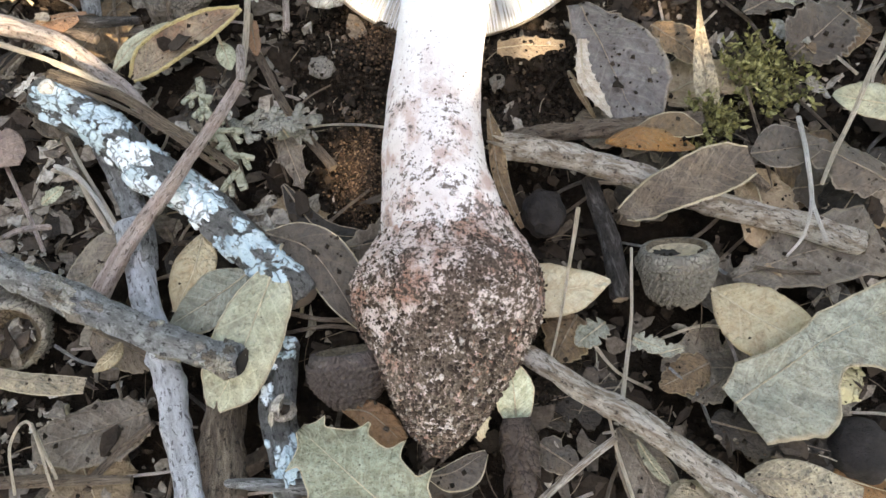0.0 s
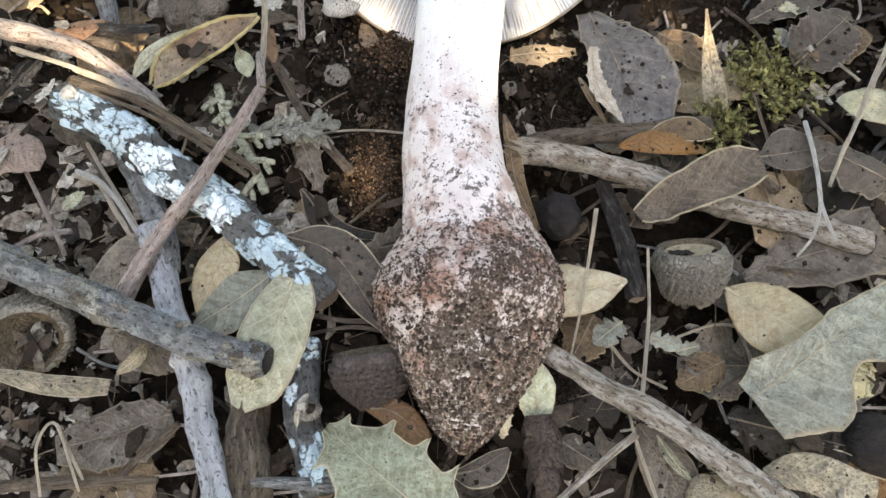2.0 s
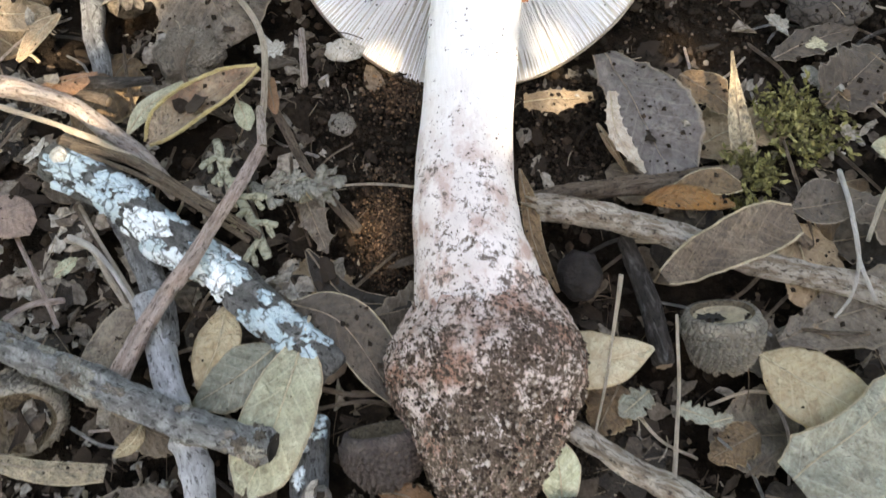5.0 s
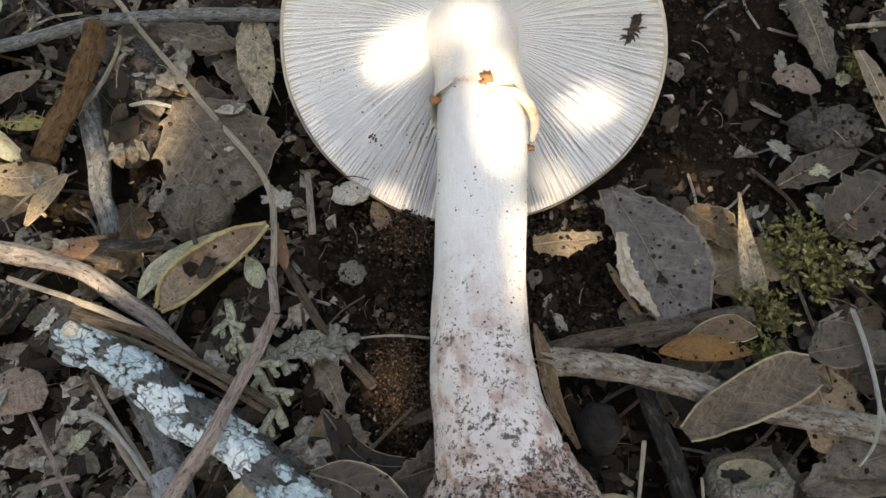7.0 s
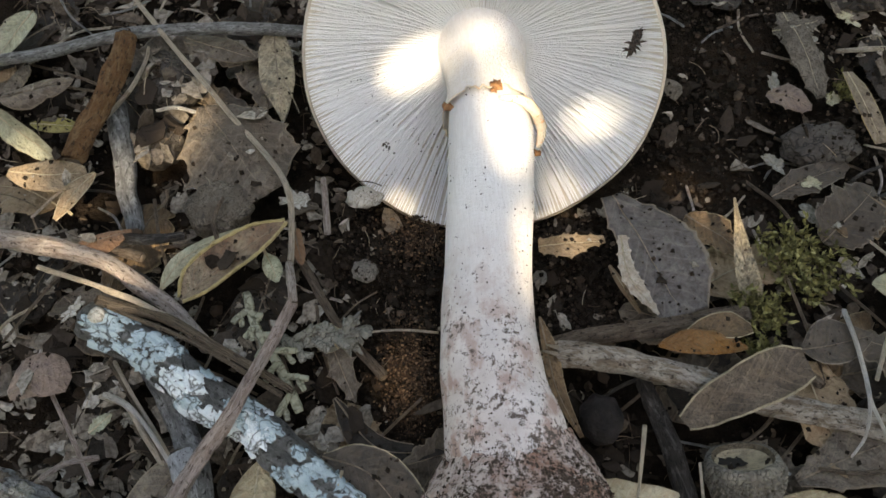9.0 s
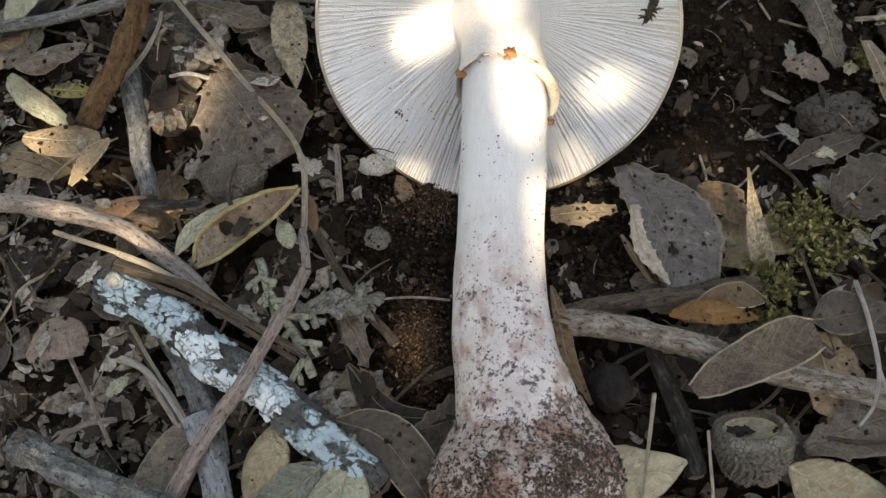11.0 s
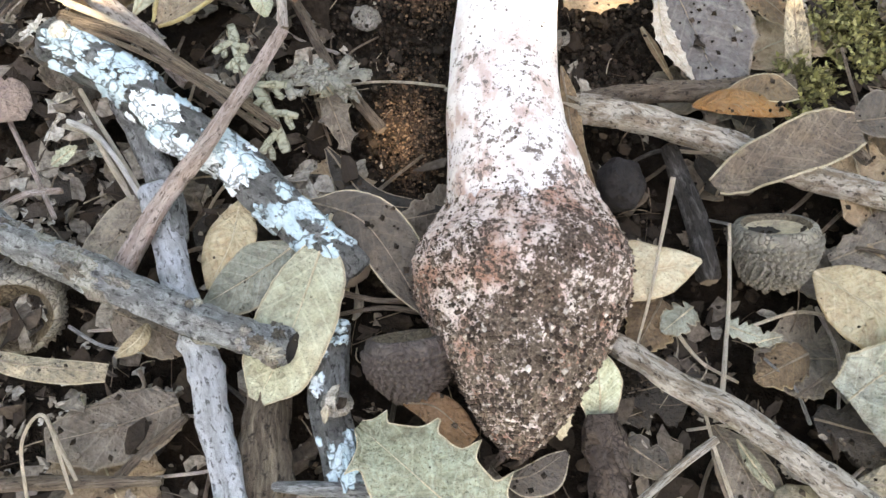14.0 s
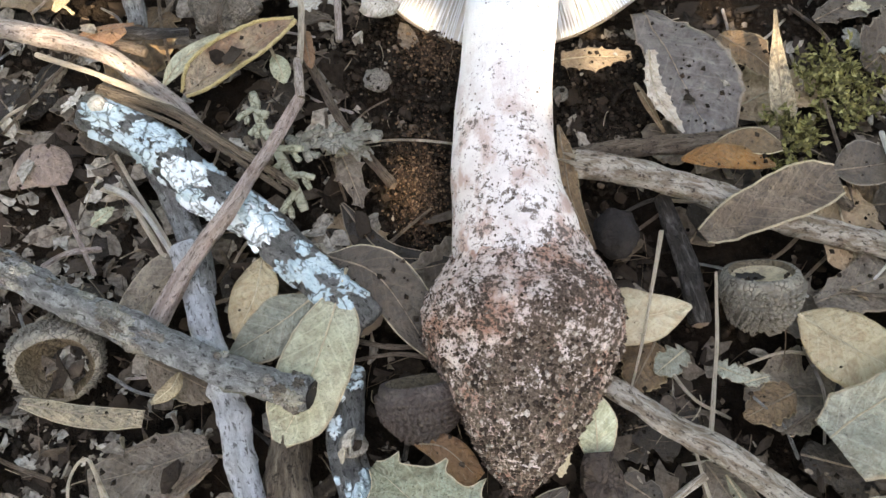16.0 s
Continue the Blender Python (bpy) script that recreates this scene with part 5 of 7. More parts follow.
stick("sliver", [(-4.19, 14.43, -0.90), (-4.10, 13.47, -0.80), (-4.07, 12.67, -0.90)], 0.08, 0.09, BARK_PINK, "short sliver of dead stalk")
stick("leaf_stalk", [(-8.59, 16.15, 0.10), (-8.03, 16.07, 0.30), (-7.42, 15.93, 0.20)], 0.05, 0.05, STRAW_WHITE, "white curled leaf stalk")
stick("bark_strip", [(-9.02, 8.30, -0.20), (-8.27, 7.94, 0.10), (-7.81, 7.29, 0.10), (-7.31, 6.58, -0.10)], 0.06, 0.07, STRAW_DRY, "curved pale strip of dry bark")
stick("twig", [(-8.96, 9.17, -0.30), (-8.16, 7.99, -0.10), (-7.35, 6.74, 0.00)], 0.07, 0.05, BARK_BROWN, "thin brown twig among dead leaves")
stick("twig", [(-10.41, 8.76, -0.50), (-9.55, 7.37, -0.40), (-8.96, 6.36, -0.40)], 0.05, 0.05, BARK_RED, "thin reddish twig in the litter")
stick("twig", [(-10.14, 6.53, -0.40), (-9.59, 6.87, -0.40), (-8.93, 6.97, -0.40)], 0.06, 0.07, BARK_RED, "thin reddish twig in the litter")
stick("splinter", [(-6.07, 10.91, -0.60), (-5.59, 9.72, -0.30), (-5.31, 8.93, -0.10)], 0.06, 0.10, STRAW_DRY, "pale splinter of stalk")
stick("dry_stem", [(11.04, 18.27, -0.90), (11.66, 18.20, -0.80), (12.56, 18.30, -0.90)], 0.07, 0.08, STRAW_DRY, "pale stalk in dark soil")
stick("dry_stem", [(-8.47, 1.09, -0.10), (-8.41, 1.99, 0.50), (-8.06, 2.38, 0.60), (-7.67, 1.18, 0.00)], 0.03, 0.03, STRAW_DRY, "bent loop of dry straw")
stick("dry_stem", [(-8.11, 2.40, 0.50), (-7.86, 1.90, 0.30), (-7.58, 1.38, 0.10)], 0.04, 0.03, STRAW_DRY, "bent pale dry straw stem")
stick("twig", [(5.06, 2.90, 0.10), (5.51, 3.19, 0.10), (5.95, 3.45, 0.00)], 0.04, 0.03, BARK_BROWN, "thin dark twig among dead leaves")
stick("dry_stem", [(3.31, 2.72, 0.20), (3.46, 1.92, 0.20), (3.76, 0.84, 0.10)], 0.03, 0.04, STRAW_DRY, "thin dry straw over dead leaves")
stick("twig", [(6.91, 5.95, -0.30), (7.57, 5.80, -0.20), (8.30, 5.80, -0.20)], 0.05, 0.05, BARK_BROWN, "thin twig over a dark leaf")
stick("twig", [(-4.30, 10.66, -0.90), (-4.10, 9.37, -0.70), (-3.69, 8.27, -0.80)], 0.04, 0.03, BARK_BROWN, "fine dark twig on bare soil")
stick("twig", [(-6.59, 11.94, 0.20), (-6.68, 12.46, 0.40), (-6.47, 13.04, 0.50)], 0.06, 0.05, BARK_BROWN, "thin twig standing by the gall")

# leaves that lie on top, from base to tip, with their half widths on both sides
shaped_leaf([(-3.59, 5.78, 0.35), (-3.85, 4.63, 0.50), (-4.20, 3.59, 0.40), (-4.64, 2.75, 0.15)], [0.14, 0.57, 0.68, 0.70, 0.68, 0.57, 0.16], [0.14, 0.48, 0.66, 0.72, 0.70, 0.57, 0.16], LEAF_OLIVE, "pale olive oval leaf with a smooth edge", curl=-0.12, stalk=0.5, margin=RIB)
shaped_leaf([(-5.27, 6.62, 0.05), (-5.34, 5.68, 0.25), (-5.80, 4.89, -0.20)], [0.04, 0.31, 0.43, 0.43, 0.31, 0.04], [0.04, 0.38, 0.55, 0.55, 0.41, 0.04], LEAF_BEIGE, "yellowish beige folded leaf tucked under another", curl=-0.8, stalk=0)
shaped_leaf([(-4.11, 5.74, 0.15), (-4.88, 5.06, 0.20), (-5.88, 4.58, -0.20)], [0.05, 0.35, 0.52, 0.57, 0.45, 0.04], [0.05, 0.40, 0.59, 0.52, 0.33, 0.04], LEAF_GREYGREEN, "grey green leaf underneath the olive leaf", curl=-0.1, stalk=0)
shaped_leaf([(-0.03, -0.02, 0.50), (-1.42, 1.12, 0.80), (-2.81, 2.30, 0.60)], [0.10, 0.62, 0.87, 0.89, 0.69, 0.12], [0.10, 0.69, 0.87, 0.87, 0.65, 0.12], LEAF_GREEN, "pale green spiny holm oak leaf with dark specks", curl=0.05, teeth=(4.7, 0.34), stalk=0, margin=RIB, wave=0.14)
shaped_leaf([(1.31, 5.33, 0.10), (2.46, 5.21, 0.35), (3.58, 5.46, 0.20)], [0.24, 0.59, 0.64, 0.54, 0.35, 0.04], [0.24, 0.54, 0.59, 0.52, 0.31, 0.04], LEAF_CREAM, "cream coloured smooth leaf beside the bulb", curl=-0.25, stalk=0.0)
shaped_leaf([(1.50, 2.42, -0.10), (1.43, 2.96, 0.35), (1.35, 3.67, 0.60)], [0.16, 0.27, 0.37, 0.34, 0.20, 0.03], [0.16, 0.29, 0.37, 0.40, 0.29, 0.03], LEAF_PALEGREEN, "small pale green leaf standing in the soil", curl=0.5, stalk=0, margin=RIB)
shaped_leaf([(5.76, 5.28, 0.15), (6.61, 4.58, 0.35), (7.88, 3.90, 0.10)], [0.09, 0.61, 0.77, 0.82, 0.75, 0.47], [0.09, 0.54, 0.77, 0.84, 0.75, 0.47], LEAF_BEIGE, "yellowish beige smooth folded leaf", curl=-0.4, stalk=0.7)
shaped_leaf([(5.80, 2.80, 0.45), (6.70, 3.40, 0.80), (7.84, 4.12, 0.90), (9.50, 4.80, 0.60)], [0.38, 0.54, 0.43, 0.43, 0.56, 0.65], [0.95, 1.26, 1.33, 0.70, 1.08, 0.95], LEAF_GREYGREEN, "large torn grey green leaf with a pale folded margin", curl=0.05, teeth=(2.0, 0.1), stalk=0, margin=RIB, wave=0.2)
shaped_leaf([(3.58, 13.50, -0.90), (4.04, 11.57, -0.35), (4.69, 9.76, -0.50)], [0.27, 0.84, 1.25, 1.41, 1.25, 0.71], [0.35, 0.52, 0.62, 0.68, 0.73, 0.65], LEAF_SLATE, "broad slate brown leaf with a torn pale margin", curl=0.06, teeth=(3.2, 0.09), stalk=0, margin=RIB_DARK, wave=0.12)
shaped_leaf([(3.40, 11.90, -0.20), (3.43, 10.68, -0.10), (4.03, 9.75, -0.30)], [0.16, 0.18, 0.21, 0.24, 0.16, 0.04], [0.08, 0.13, 0.18, 0.21, 0.13, 0.04], LEAF_WHITE, "pale papery torn leaf margin", curl=0.5, teeth=(7, 0.06), stalk=0, wave=0.12)
shaped_leaf([(3.68, 8.73, 0.35), (4.53, 8.63, 0.65), (5.70, 8.58, 0.35)], [0.04, 0.29, 0.38, 0.38, 0.31, 0.04], [0.04, 0.17, 0.24, 0.24, 0.18, 0.04], LEAF_ORANGE, "curled leaf showing its orange brown underside", curl=-0.9, stalk=0, rib=False)
shaped_leaf([(4.21, 8.84, 0.30), (4.96, 8.99, 0.50), (5.92, 9.06, 0.30)], [0.04, 0.22, 0.32, 0.39, 0.39, 0.10], [0.04, 0.12, 0.17, 0.22, 0.22, 0.10], LEAF_BROWN, "brown upper half of the curled leaf", curl=0.5, stalk=0, margin=RIB, rib=False)
shaped_leaf([(3.90, 6.91, 0.50), (4.88, 7.37, 0.60), (5.91, 7.78, 0.80), (6.68, 7.93, 0.95)], [0.16, 0.40, 0.47, 0.51, 0.54, 0.35], [0.19, 0.37, 0.51, 0.56, 0.51, 0.30], LEAF_SPOTTED, "brown spotted leaf with rolled rims over a stick", curl=0.8, stalk=0, margin=RIB, rim=0.022, rib=False, wave=0.5)
shaped_leaf([(-7.27, 10.38, 0.35), (-6.72, 10.94, 0.35), (-5.81, 11.68, 0.40), (-4.90, 12.31, 0.50)], [0.08, 0.44, 0.54, 0.52, 0.36, 0.04], [0.08, 0.33, 0.46, 0.44, 0.31, 0.04], LEAF_PATCHED, "rolled brown leaf with a yellow margin", curl=1.7, stalk=0, margin=LEAF_GOLD, rim=0.045)
shaped_leaf([(-7.88, 10.74, 0.10), (-7.33, 11.57, 0.20), (-5.99, 12.39, 0.10)], [0.03, 0.18, 0.23, 0.21, 0.16, 0.03], [0.03, 0.18, 0.28, 0.31, 0.21, 0.03], LEAF_OLIVE, "pale olive leaf behind the rolled leaf", curl=-0.6, stalk=0)
shaped_leaf([(-5.47, 11.75, -0.10), (-5.27, 11.33, 0.00), (-5.14, 10.95, -0.10)], [0.04, 0.18, 0.23, 0.20, 0.04], [0.04, 0.18, 0.23, 0.20, 0.04], LEAF_PALEGREEN, "small pale green leaf among twigs", curl=0.3, stalk=0.3)
shaped_leaf([(1.36, 11.83, -0.50), (2.11, 11.80, -0.30), (3.08, 11.92, -0.50)], [0.22, 0.24, 0.27, 0.22, 0.19], [0.16, 0.30, 0.41, 0.19, 0.05], LEAF_TAN, "tan broken piece of dead leaf", curl=0.15, teeth=(5, 0.08), stalk=0, wave=0.12)
shaped_leaf([(6.48, 10.04, -0.50), (6.21, 11.11, 0.20), (6.06, 12.29, 0.80)], [0.29, 0.34, 0.31, 0.21, 0.10, 0.03], [0.26, 0.31, 0.26, 0.18, 0.09, 0.03], LEAF_MOTTLED, "slender tan leaf standing upright", curl=0.9, stalk=0)
shaped_leaf([(3.14, 11.32, -0.70), (3.36, 10.68, -0.60), (3.71, 9.98, -0.70)], [0.04, 0.09, 0.11, 0.08, 0.04], [0.04, 0.09, 0.11, 0.08, 0.04], LEAF_TAN, "narrow tan strip beside the torn leaf", curl=-0.5, stalk=0)
shaped_leaf([(-7.26, 16.05, 0.35), (-6.42, 14.73, 0.35), (-5.55, 13.43, -0.10)], [0.14, 0.97, 1.33, 1.50, 1.33, 0.55], [0.19, 0.83, 1.22, 1.38, 1.27, 0.61], LEAF_GREYBROWN, "broad grey brown spiny leaf lit by a sun fleck", curl=-0.12, teeth=(4.2, 0.26), stalk=0.0, margin=RIB_DARK, wave=0.14)
shaped_leaf([(-5.69, 19.42, -0.20), (-5.43, 17.29, 0.00), (-5.21, 15.76, -0.10)], [0.09, 0.39, 0.48, 0.45, 0.27, 0.03], [0.09, 0.42, 0.51, 0.45, 0.24, 0.03], LEAF_MOTTLED, "olive grey leaf with dark mottling", curl=0.2, stalk=0)
shaped_leaf([(-3.78, 8.16, -0.70), (-2.78, 6.93, -0.55), (-1.27, 6.77, -0.60)], [0.04, 0.18, 0.26, 0.26, 0.18, 0.04], [0.04, 0.28, 0.38, 0.33, 0.21, 0.04], LEAF_DARK, "dark cupped leaf beside the stem", curl=0.5, stalk=0, margin=RIB_DARK)
shaped_leaf([(-3.95, 6.69, -0.10), (-2.80, 6.11, 0.10), (-1.62, 4.42, -0.20)], [0.05, 0.37, 0.54, 0.63, 0.56, 0.05], [0.05, 0.29, 0.41, 0.46, 0.37, 0.05], LEAF_DARKGREY, "dark grey leaf with a pale rim", curl=0.12, stalk=0, margin=RIB)
shaped_leaf([(7.04, 8.57, 0.10), (7.73, 8.60, 0.25), (8.82, 8.86, 0.10)], [0.05, 0.46, 0.64, 0.62, 0.38, 0.05], [0.05, 0.33, 0.46, 0.46, 0.31, 0.05], LEAF_DARKGREY, "smooth grey leaf under white grass", curl=0.1, stalk=0)
shaped_leaf([(6.47, 5.75, -0.50), (7.81, 6.22, -0.35), (9.85, 6.78, -0.40)], [0.13, 0.38, 0.63, 0.75, 0.75], [0.13, 0.50, 0.75, 0.88, 0.88], LEAF_GREYBROWN, "large grey brown leaf over litter", curl=0.05, teeth=(3, 0.1), stalk=0, margin=RIB_DARK, wave=0.12)
shaped_leaf([(-6.73, 6.83, -0.10), (-7.39, 6.05, 0.00), (-8.26, 5.22, -0.20)], [0.24, 0.49, 0.54, 0.54, 0.24], [0.20, 0.49, 0.54, 0.44, 0.17], LEAF_GREYBROWN, "grey brown leaf under the red twig", curl=-0.1, stalk=0, wave=0.12)
shaped_leaf([(-6.15, 2.77, -0.40), (-7.03, 2.40, -0.25), (-8.43, 2.04, -0.35)], [0.34, 0.64, 0.71, 0.64, 0.34], [0.23, 0.50, 0.57, 0.50, 0.30], LEAF_GREYBROWN, "large flat grey brown dead leaf", curl=0.04, teeth=(3, 0.08), stalk=0, wave=0.12)
shaped_leaf([(-9.92, 3.58, -0.10), (-8.60, 3.33, 0.15), (-7.36, 3.26, 0.05)], [0.09, 0.16, 0.16, 0.16, 0.14], [0.07, 0.18, 0.25, 0.27, 0.18], LEAF_MOTTLED, "tan ragged leaf with a wavy edge", curl=-0.3, stalk=0, margin=RIB, wave=0.4)
shaped_leaf([(-6.77, 4.16, 0.00), (-6.87, 3.83, 0.10), (-7.31, 3.56, -0.10)], [0.05, 0.14, 0.18, 0.14, 0.03], [0.05, 0.14, 0.16, 0.14, 0.03], LEAF_BEIGE, "pale yellowish leaf below the bark stick", curl=0.5, stalk=0)
shaped_leaf([(1.02, 9.49, 0.50), (1.13, 8.75, 0.40), (1.30, 7.84, 0.10), (1.79, 6.88, -0.30)], [0.04, 0.19, 0.24, 0.17, 0.05], [0.02, 0.10, 0.14, 0.12, 0.04], LEAF_BROWN, "thin brown leaf curled against the stem", curl=0.5, stalk=0)
shaped_leaf([(-2.05, 2.76, 0.05), (-1.47, 2.65, 0.20), (-0.80, 2.09, 0.00)], [0.04, 0.18, 0.27, 0.29, 0.16], [0.04, 0.22, 0.34, 0.38, 0.22], LEAF_AMBER, "amber brown leaf under the bulb tip", curl=-0.2, stalk=0)
shaped_leaf([(-0.27, 1.44, -0.10), (0.23, 1.53, 0.10), (0.86, 1.92, 0.00)], [0.04, 0.13, 0.18, 0.16, 0.03], [0.07, 0.29, 0.40, 0.38, 0.07], LEAF_DARKGREY, "dark leaf with a pale rim below the bulb tip", curl=-0.3, stalk=0, margin=RIB)
shaped_leaf([(5.88, 1.36, 0.25), (6.74, 1.32, 0.50), (8.03, 0.87, 0.30)], [0.11, 0.32, 0.41, 0.41, 0.36], [0.11, 0.32, 0.39, 0.39, 0.32], LEAF_MOTTLED, "mottled pale lichen covered leaf", curl=-0.35, stalk=0)
shaped_leaf([(3.57, 2.41, -0.10), (3.91, 1.77, 0.05), (4.43, 0.72, -0.10)], [0.04, 0.27, 0.44, 0.51, 0.44], [0.04, 0.31, 0.49, 0.56, 0.49], LEAF_GREYBROWN, "grey brown pointed leaf under the peeling stick", curl=-0.15, stalk=0, margin=RIB_DARK)
shaped_leaf([(3.87, 2.14, 0.15), (4.11, 1.64, 0.25), (4.49, 1.23, 0.10)], [0.02, 0.09, 0.11, 0.09, 0.02], [0.02, 0.11, 0.13, 0.09, 0.02], LEAF_OLIVE, "pale narrow leaf strip by the stick", curl=-0.5, stalk=0)
shaped_leaf([(0.93, 3.13, 0.20), (0.83, 2.54, 0.30), (0.74, 2.11, 0.10)], [0.02, 0.08, 0.10, 0.10, 0.03], [0.02, 0.07, 0.10, 0.12, 0.05], LEAF_CREAM, "pale torn sliver of leaf by the bulb", curl=0.6, teeth=(5, 0.05), stalk=0)
shaped_leaf([(-10.23, 11.78, 0.10), (-9.64, 11.99, 0.35), (-8.70, 12.35, 0.25)], [0.05, 0.16, 0.18, 0.16, 0.05], [0.05, 0.31, 0.44, 0.34, 0.05], LEAF_RUST, "rust brown leaf curled into an arch", curl=-1.0, stalk=0)
shaped_leaf([(-11.15, 8.44, -0.30), (-10.45, 8.82, -0.05), (-9.83, 8.66, -0.30)], [0.13, 0.47, 0.57, 0.52, 0.18], [0.13, 0.39, 0.52, 0.47, 0.18], LEAF_PURPLE, "purplish brown rounded leaf", curl=-0.5, stalk=0)
shaped_leaf([(-12.08, 14.24, 0.20), (-10.93, 13.92, 0.50), (-10.15, 14.20, 0.10)], [0.13, 0.46, 0.62, 0.56, 0.19], [0.13, 0.40, 0.48, 0.46, 0.19], LEAF_TAN, "curled tan leaf lit by a sun fleck", curl=-0.6, stalk=0, wave=0.15)
shaped_leaf([(-9.89, 14.12, 0.20), (-10.23, 13.54, 0.30), (-10.73, 12.83, 0.10)], [0.05, 0.19, 0.24, 0.19, 0.05], [0.05, 0.19, 0.27, 0.21, 0.05], LEAF_TAN, "pale folded leaf at the rotten stick", curl=0.8, stalk=0, margin=RIB)
shaped_leaf([(-12.14, 16.16, -0.30), (-11.35, 15.92, -0.10), (-10.74, 15.99, -0.30)], [0.04, 0.20, 0.26, 0.23, 0.06], [0.04, 0.20, 0.26, 0.20, 0.06], LEAF_YELLOWGREEN, "yellow green leaf in deep shade", curl=0.2, stalk=0)
shaped_leaf([(10.64, 16.87, -0.20), (10.65, 15.69, 0.00), (10.88, 14.40, -0.20)], [0.15, 0.27, 0.30, 0.30, 0.21], [0.15, 0.21, 0.27, 0.27, 0.21], LEAF_YELLOWEDGE, "curled brown leaf with a yellow edge in the soil", curl=0.9, stalk=0)
shaped_leaf([(8.62, 16.83, -1.00), (9.11, 16.56, -0.80), (9.83, 16.29, -1.00)], [0.12, 0.40, 0.50, 0.43, 0.12], [0.12, 0.34, 0.43, 0.37, 0.12], LEAF_PURPLE, "purplish brown leaf scrap on damp soil", curl=-0.3, teeth=(3, 0.08), stalk=0, wave=0.15)
shaped_leaf([(9.83, 19.87, -0.90), (9.97, 18.21, -0.70), (10.08, 16.49, -0.90)], [0.32, 0.45, 0.48, 0.42, 0.16], [0.26, 0.42, 0.54, 0.38, 0.16], GALL, "grey flaking scrap of bark on dark soil", curl=-0.3, teeth=(4, 0.12), stalk=0, wave=0.2, kind='bark_scrap')
shaped_leaf([(9.37, 19.23, -1.00), (9.93, 19.13, -0.80), (11.08, 19.68, -1.00)], [0.13, 0.26, 0.33, 0.26, 0.10], [0.13, 0.29, 0.36, 0.26, 0.10], GALL, "grey flaking scrap of bark on dark soil", curl=-0.3, teeth=(4, 0.1), stalk=0, wave=0.2, kind='bark_scrap')
shaped_leaf([(7.92, 13.35, -1.00), (8.82, 13.70, -0.80), (10.27, 14.26, -1.00)], [0.12, 0.32, 0.41, 0.35, 0.12], [0.12, 0.35, 0.44, 0.38, 0.12], LEAF_DARKGREY, "dark rotting leaf on damp soil", curl=0.2, teeth=(3, 0.08), stalk=0, wave=0.2)
shaped_leaf([(-8.21, 19.04, -0.30), (-7.02, 18.41, -0.10), (-6.11, 18.09, -0.20)], [0.12, 0.34, 0.40, 0.31, 0.05], [0.12, 0.37, 0.43, 0.31, 0.05], LEAF_GREYBROWN, "grey brown leaf with a pointed tip under the far twig", curl=-0.2, stalk=0, margin=RIB_DARK, wave=0.15)
shaped_leaf([(-3.92, 9.61, -0.60), (-3.64, 8.88, -0.40), (-3.28, 8.02, -0.60)], [0.05, 0.23, 0.30, 0.25, 0.04], [0.05, 0.20, 0.28, 0.23, 0.04], LEAF_GREYBROWN, "dead leaf scrap by the lichen", curl=0.3, teeth=(3, 0.14), stalk=0, wave=0.25)
leaf((-8.18, 18.79, -0.30), (-6.01, 18.18, -0.20), 0.97, LEAF_GREYBROWN, "drooping grey brown leaf under the far twig", curl=-0.4, petiole=0.0)
leaf((-7.49, 4.47, -0.20), (-5.90, 3.71, -0.20), 0.96, LEAF_GREYBROWN, "grey brown leaf folded under a stick", curl=-0.4, petiole=0.0)
leaf((-13.07, 16.41, -0.10), (-10.83, 14.52, 0.10), 0.73, LEAF_OLIVE, "pale olive leaf standing on edge", curl=0.6, roll=40, petiole=0.0)
leaf((-12.90, 20.42, -0.40), (-13.58, 18.40, -0.30), 0.90, LEAF_OLIVE, "pale olive leaf behind twigs", curl=0.3, petiole=0.0)
leaf((-13.15, 17.06, -0.30), (-11.23, 17.67, -0.30), 0.80, LEAF_GREYBROWN, "grey brown curled leaf under twigs", curl=-0.5, petiole=0.0)
leaf((7.23, 8.45, -0.40), (7.63, 5.69, -0.40), 1.49, LEAF_TAN, "tan leaf beneath a stick", curl=0.1, ragged=0.08, petiole=0.0)
leaf((10.22, 7.84, 0.00), (8.37, 8.84, 0.10), 1.20, LEAF_DARKGREY, "dark grey brown leaf tip", curl=-0.3, petiole=0.0)
leaf((10.96, 9.95, -0.20), (9.28, 10.22, -0.10), 1.05, LEAF_OLIVE, "pale olive leaf by dry grass", curl=0.2, petiole=0.0)
leaf((1.93, 2.11, -0.20), (2.82, 1.53, -0.20), 0.69, LEAF_DARKGREY, "small dark grey leaf near the bulb", curl=-0.3, petiole=0.0)
leaf((5.56, 2.56, -0.30), (8.36, 1.82, -0.20), 1.28, LEAF_DARK, "dark leaf in the hollow below the torn leaf", curl=-0.3, petiole=0.0)
leaf((7.82, 1.49, -0.20), (8.91, 1.14, -0.20), 0.92, LEAF_ORANGE, "orange brown leaf edge under litter", curl=-0.3, petiole=0.0)
leaf((2.90, 4.85, -0.40), (2.33, 3.83, -0.40), 1.10, LEAF_BROWN, "crumpled brown leaf beside the bulb", curl=-0.2, ragged=0.25, petiole=0.0)
leaf((3.52, 4.71, -0.40), (2.83, 4.17, -0.30), 0.61, LEAF_GREYGREEN, "pale torn scrap of leaf", curl=0.1, ragged=0.3, petiole=0.0)
leaf((5.69, 3.83, -0.50), (4.61, 3.31, -0.40), 0.85, LEAF_BROWN, "small crumpled brown leaf", curl=-0.2, ragged=0.25, petiole=0.0)
leaf((1.81, 9.19, -0.20), (2.88, 9.04, -0.30), 0.53, LEAF_BROWN, "brown leaf between root and stick", curl=-0.5, petiole=0.0)
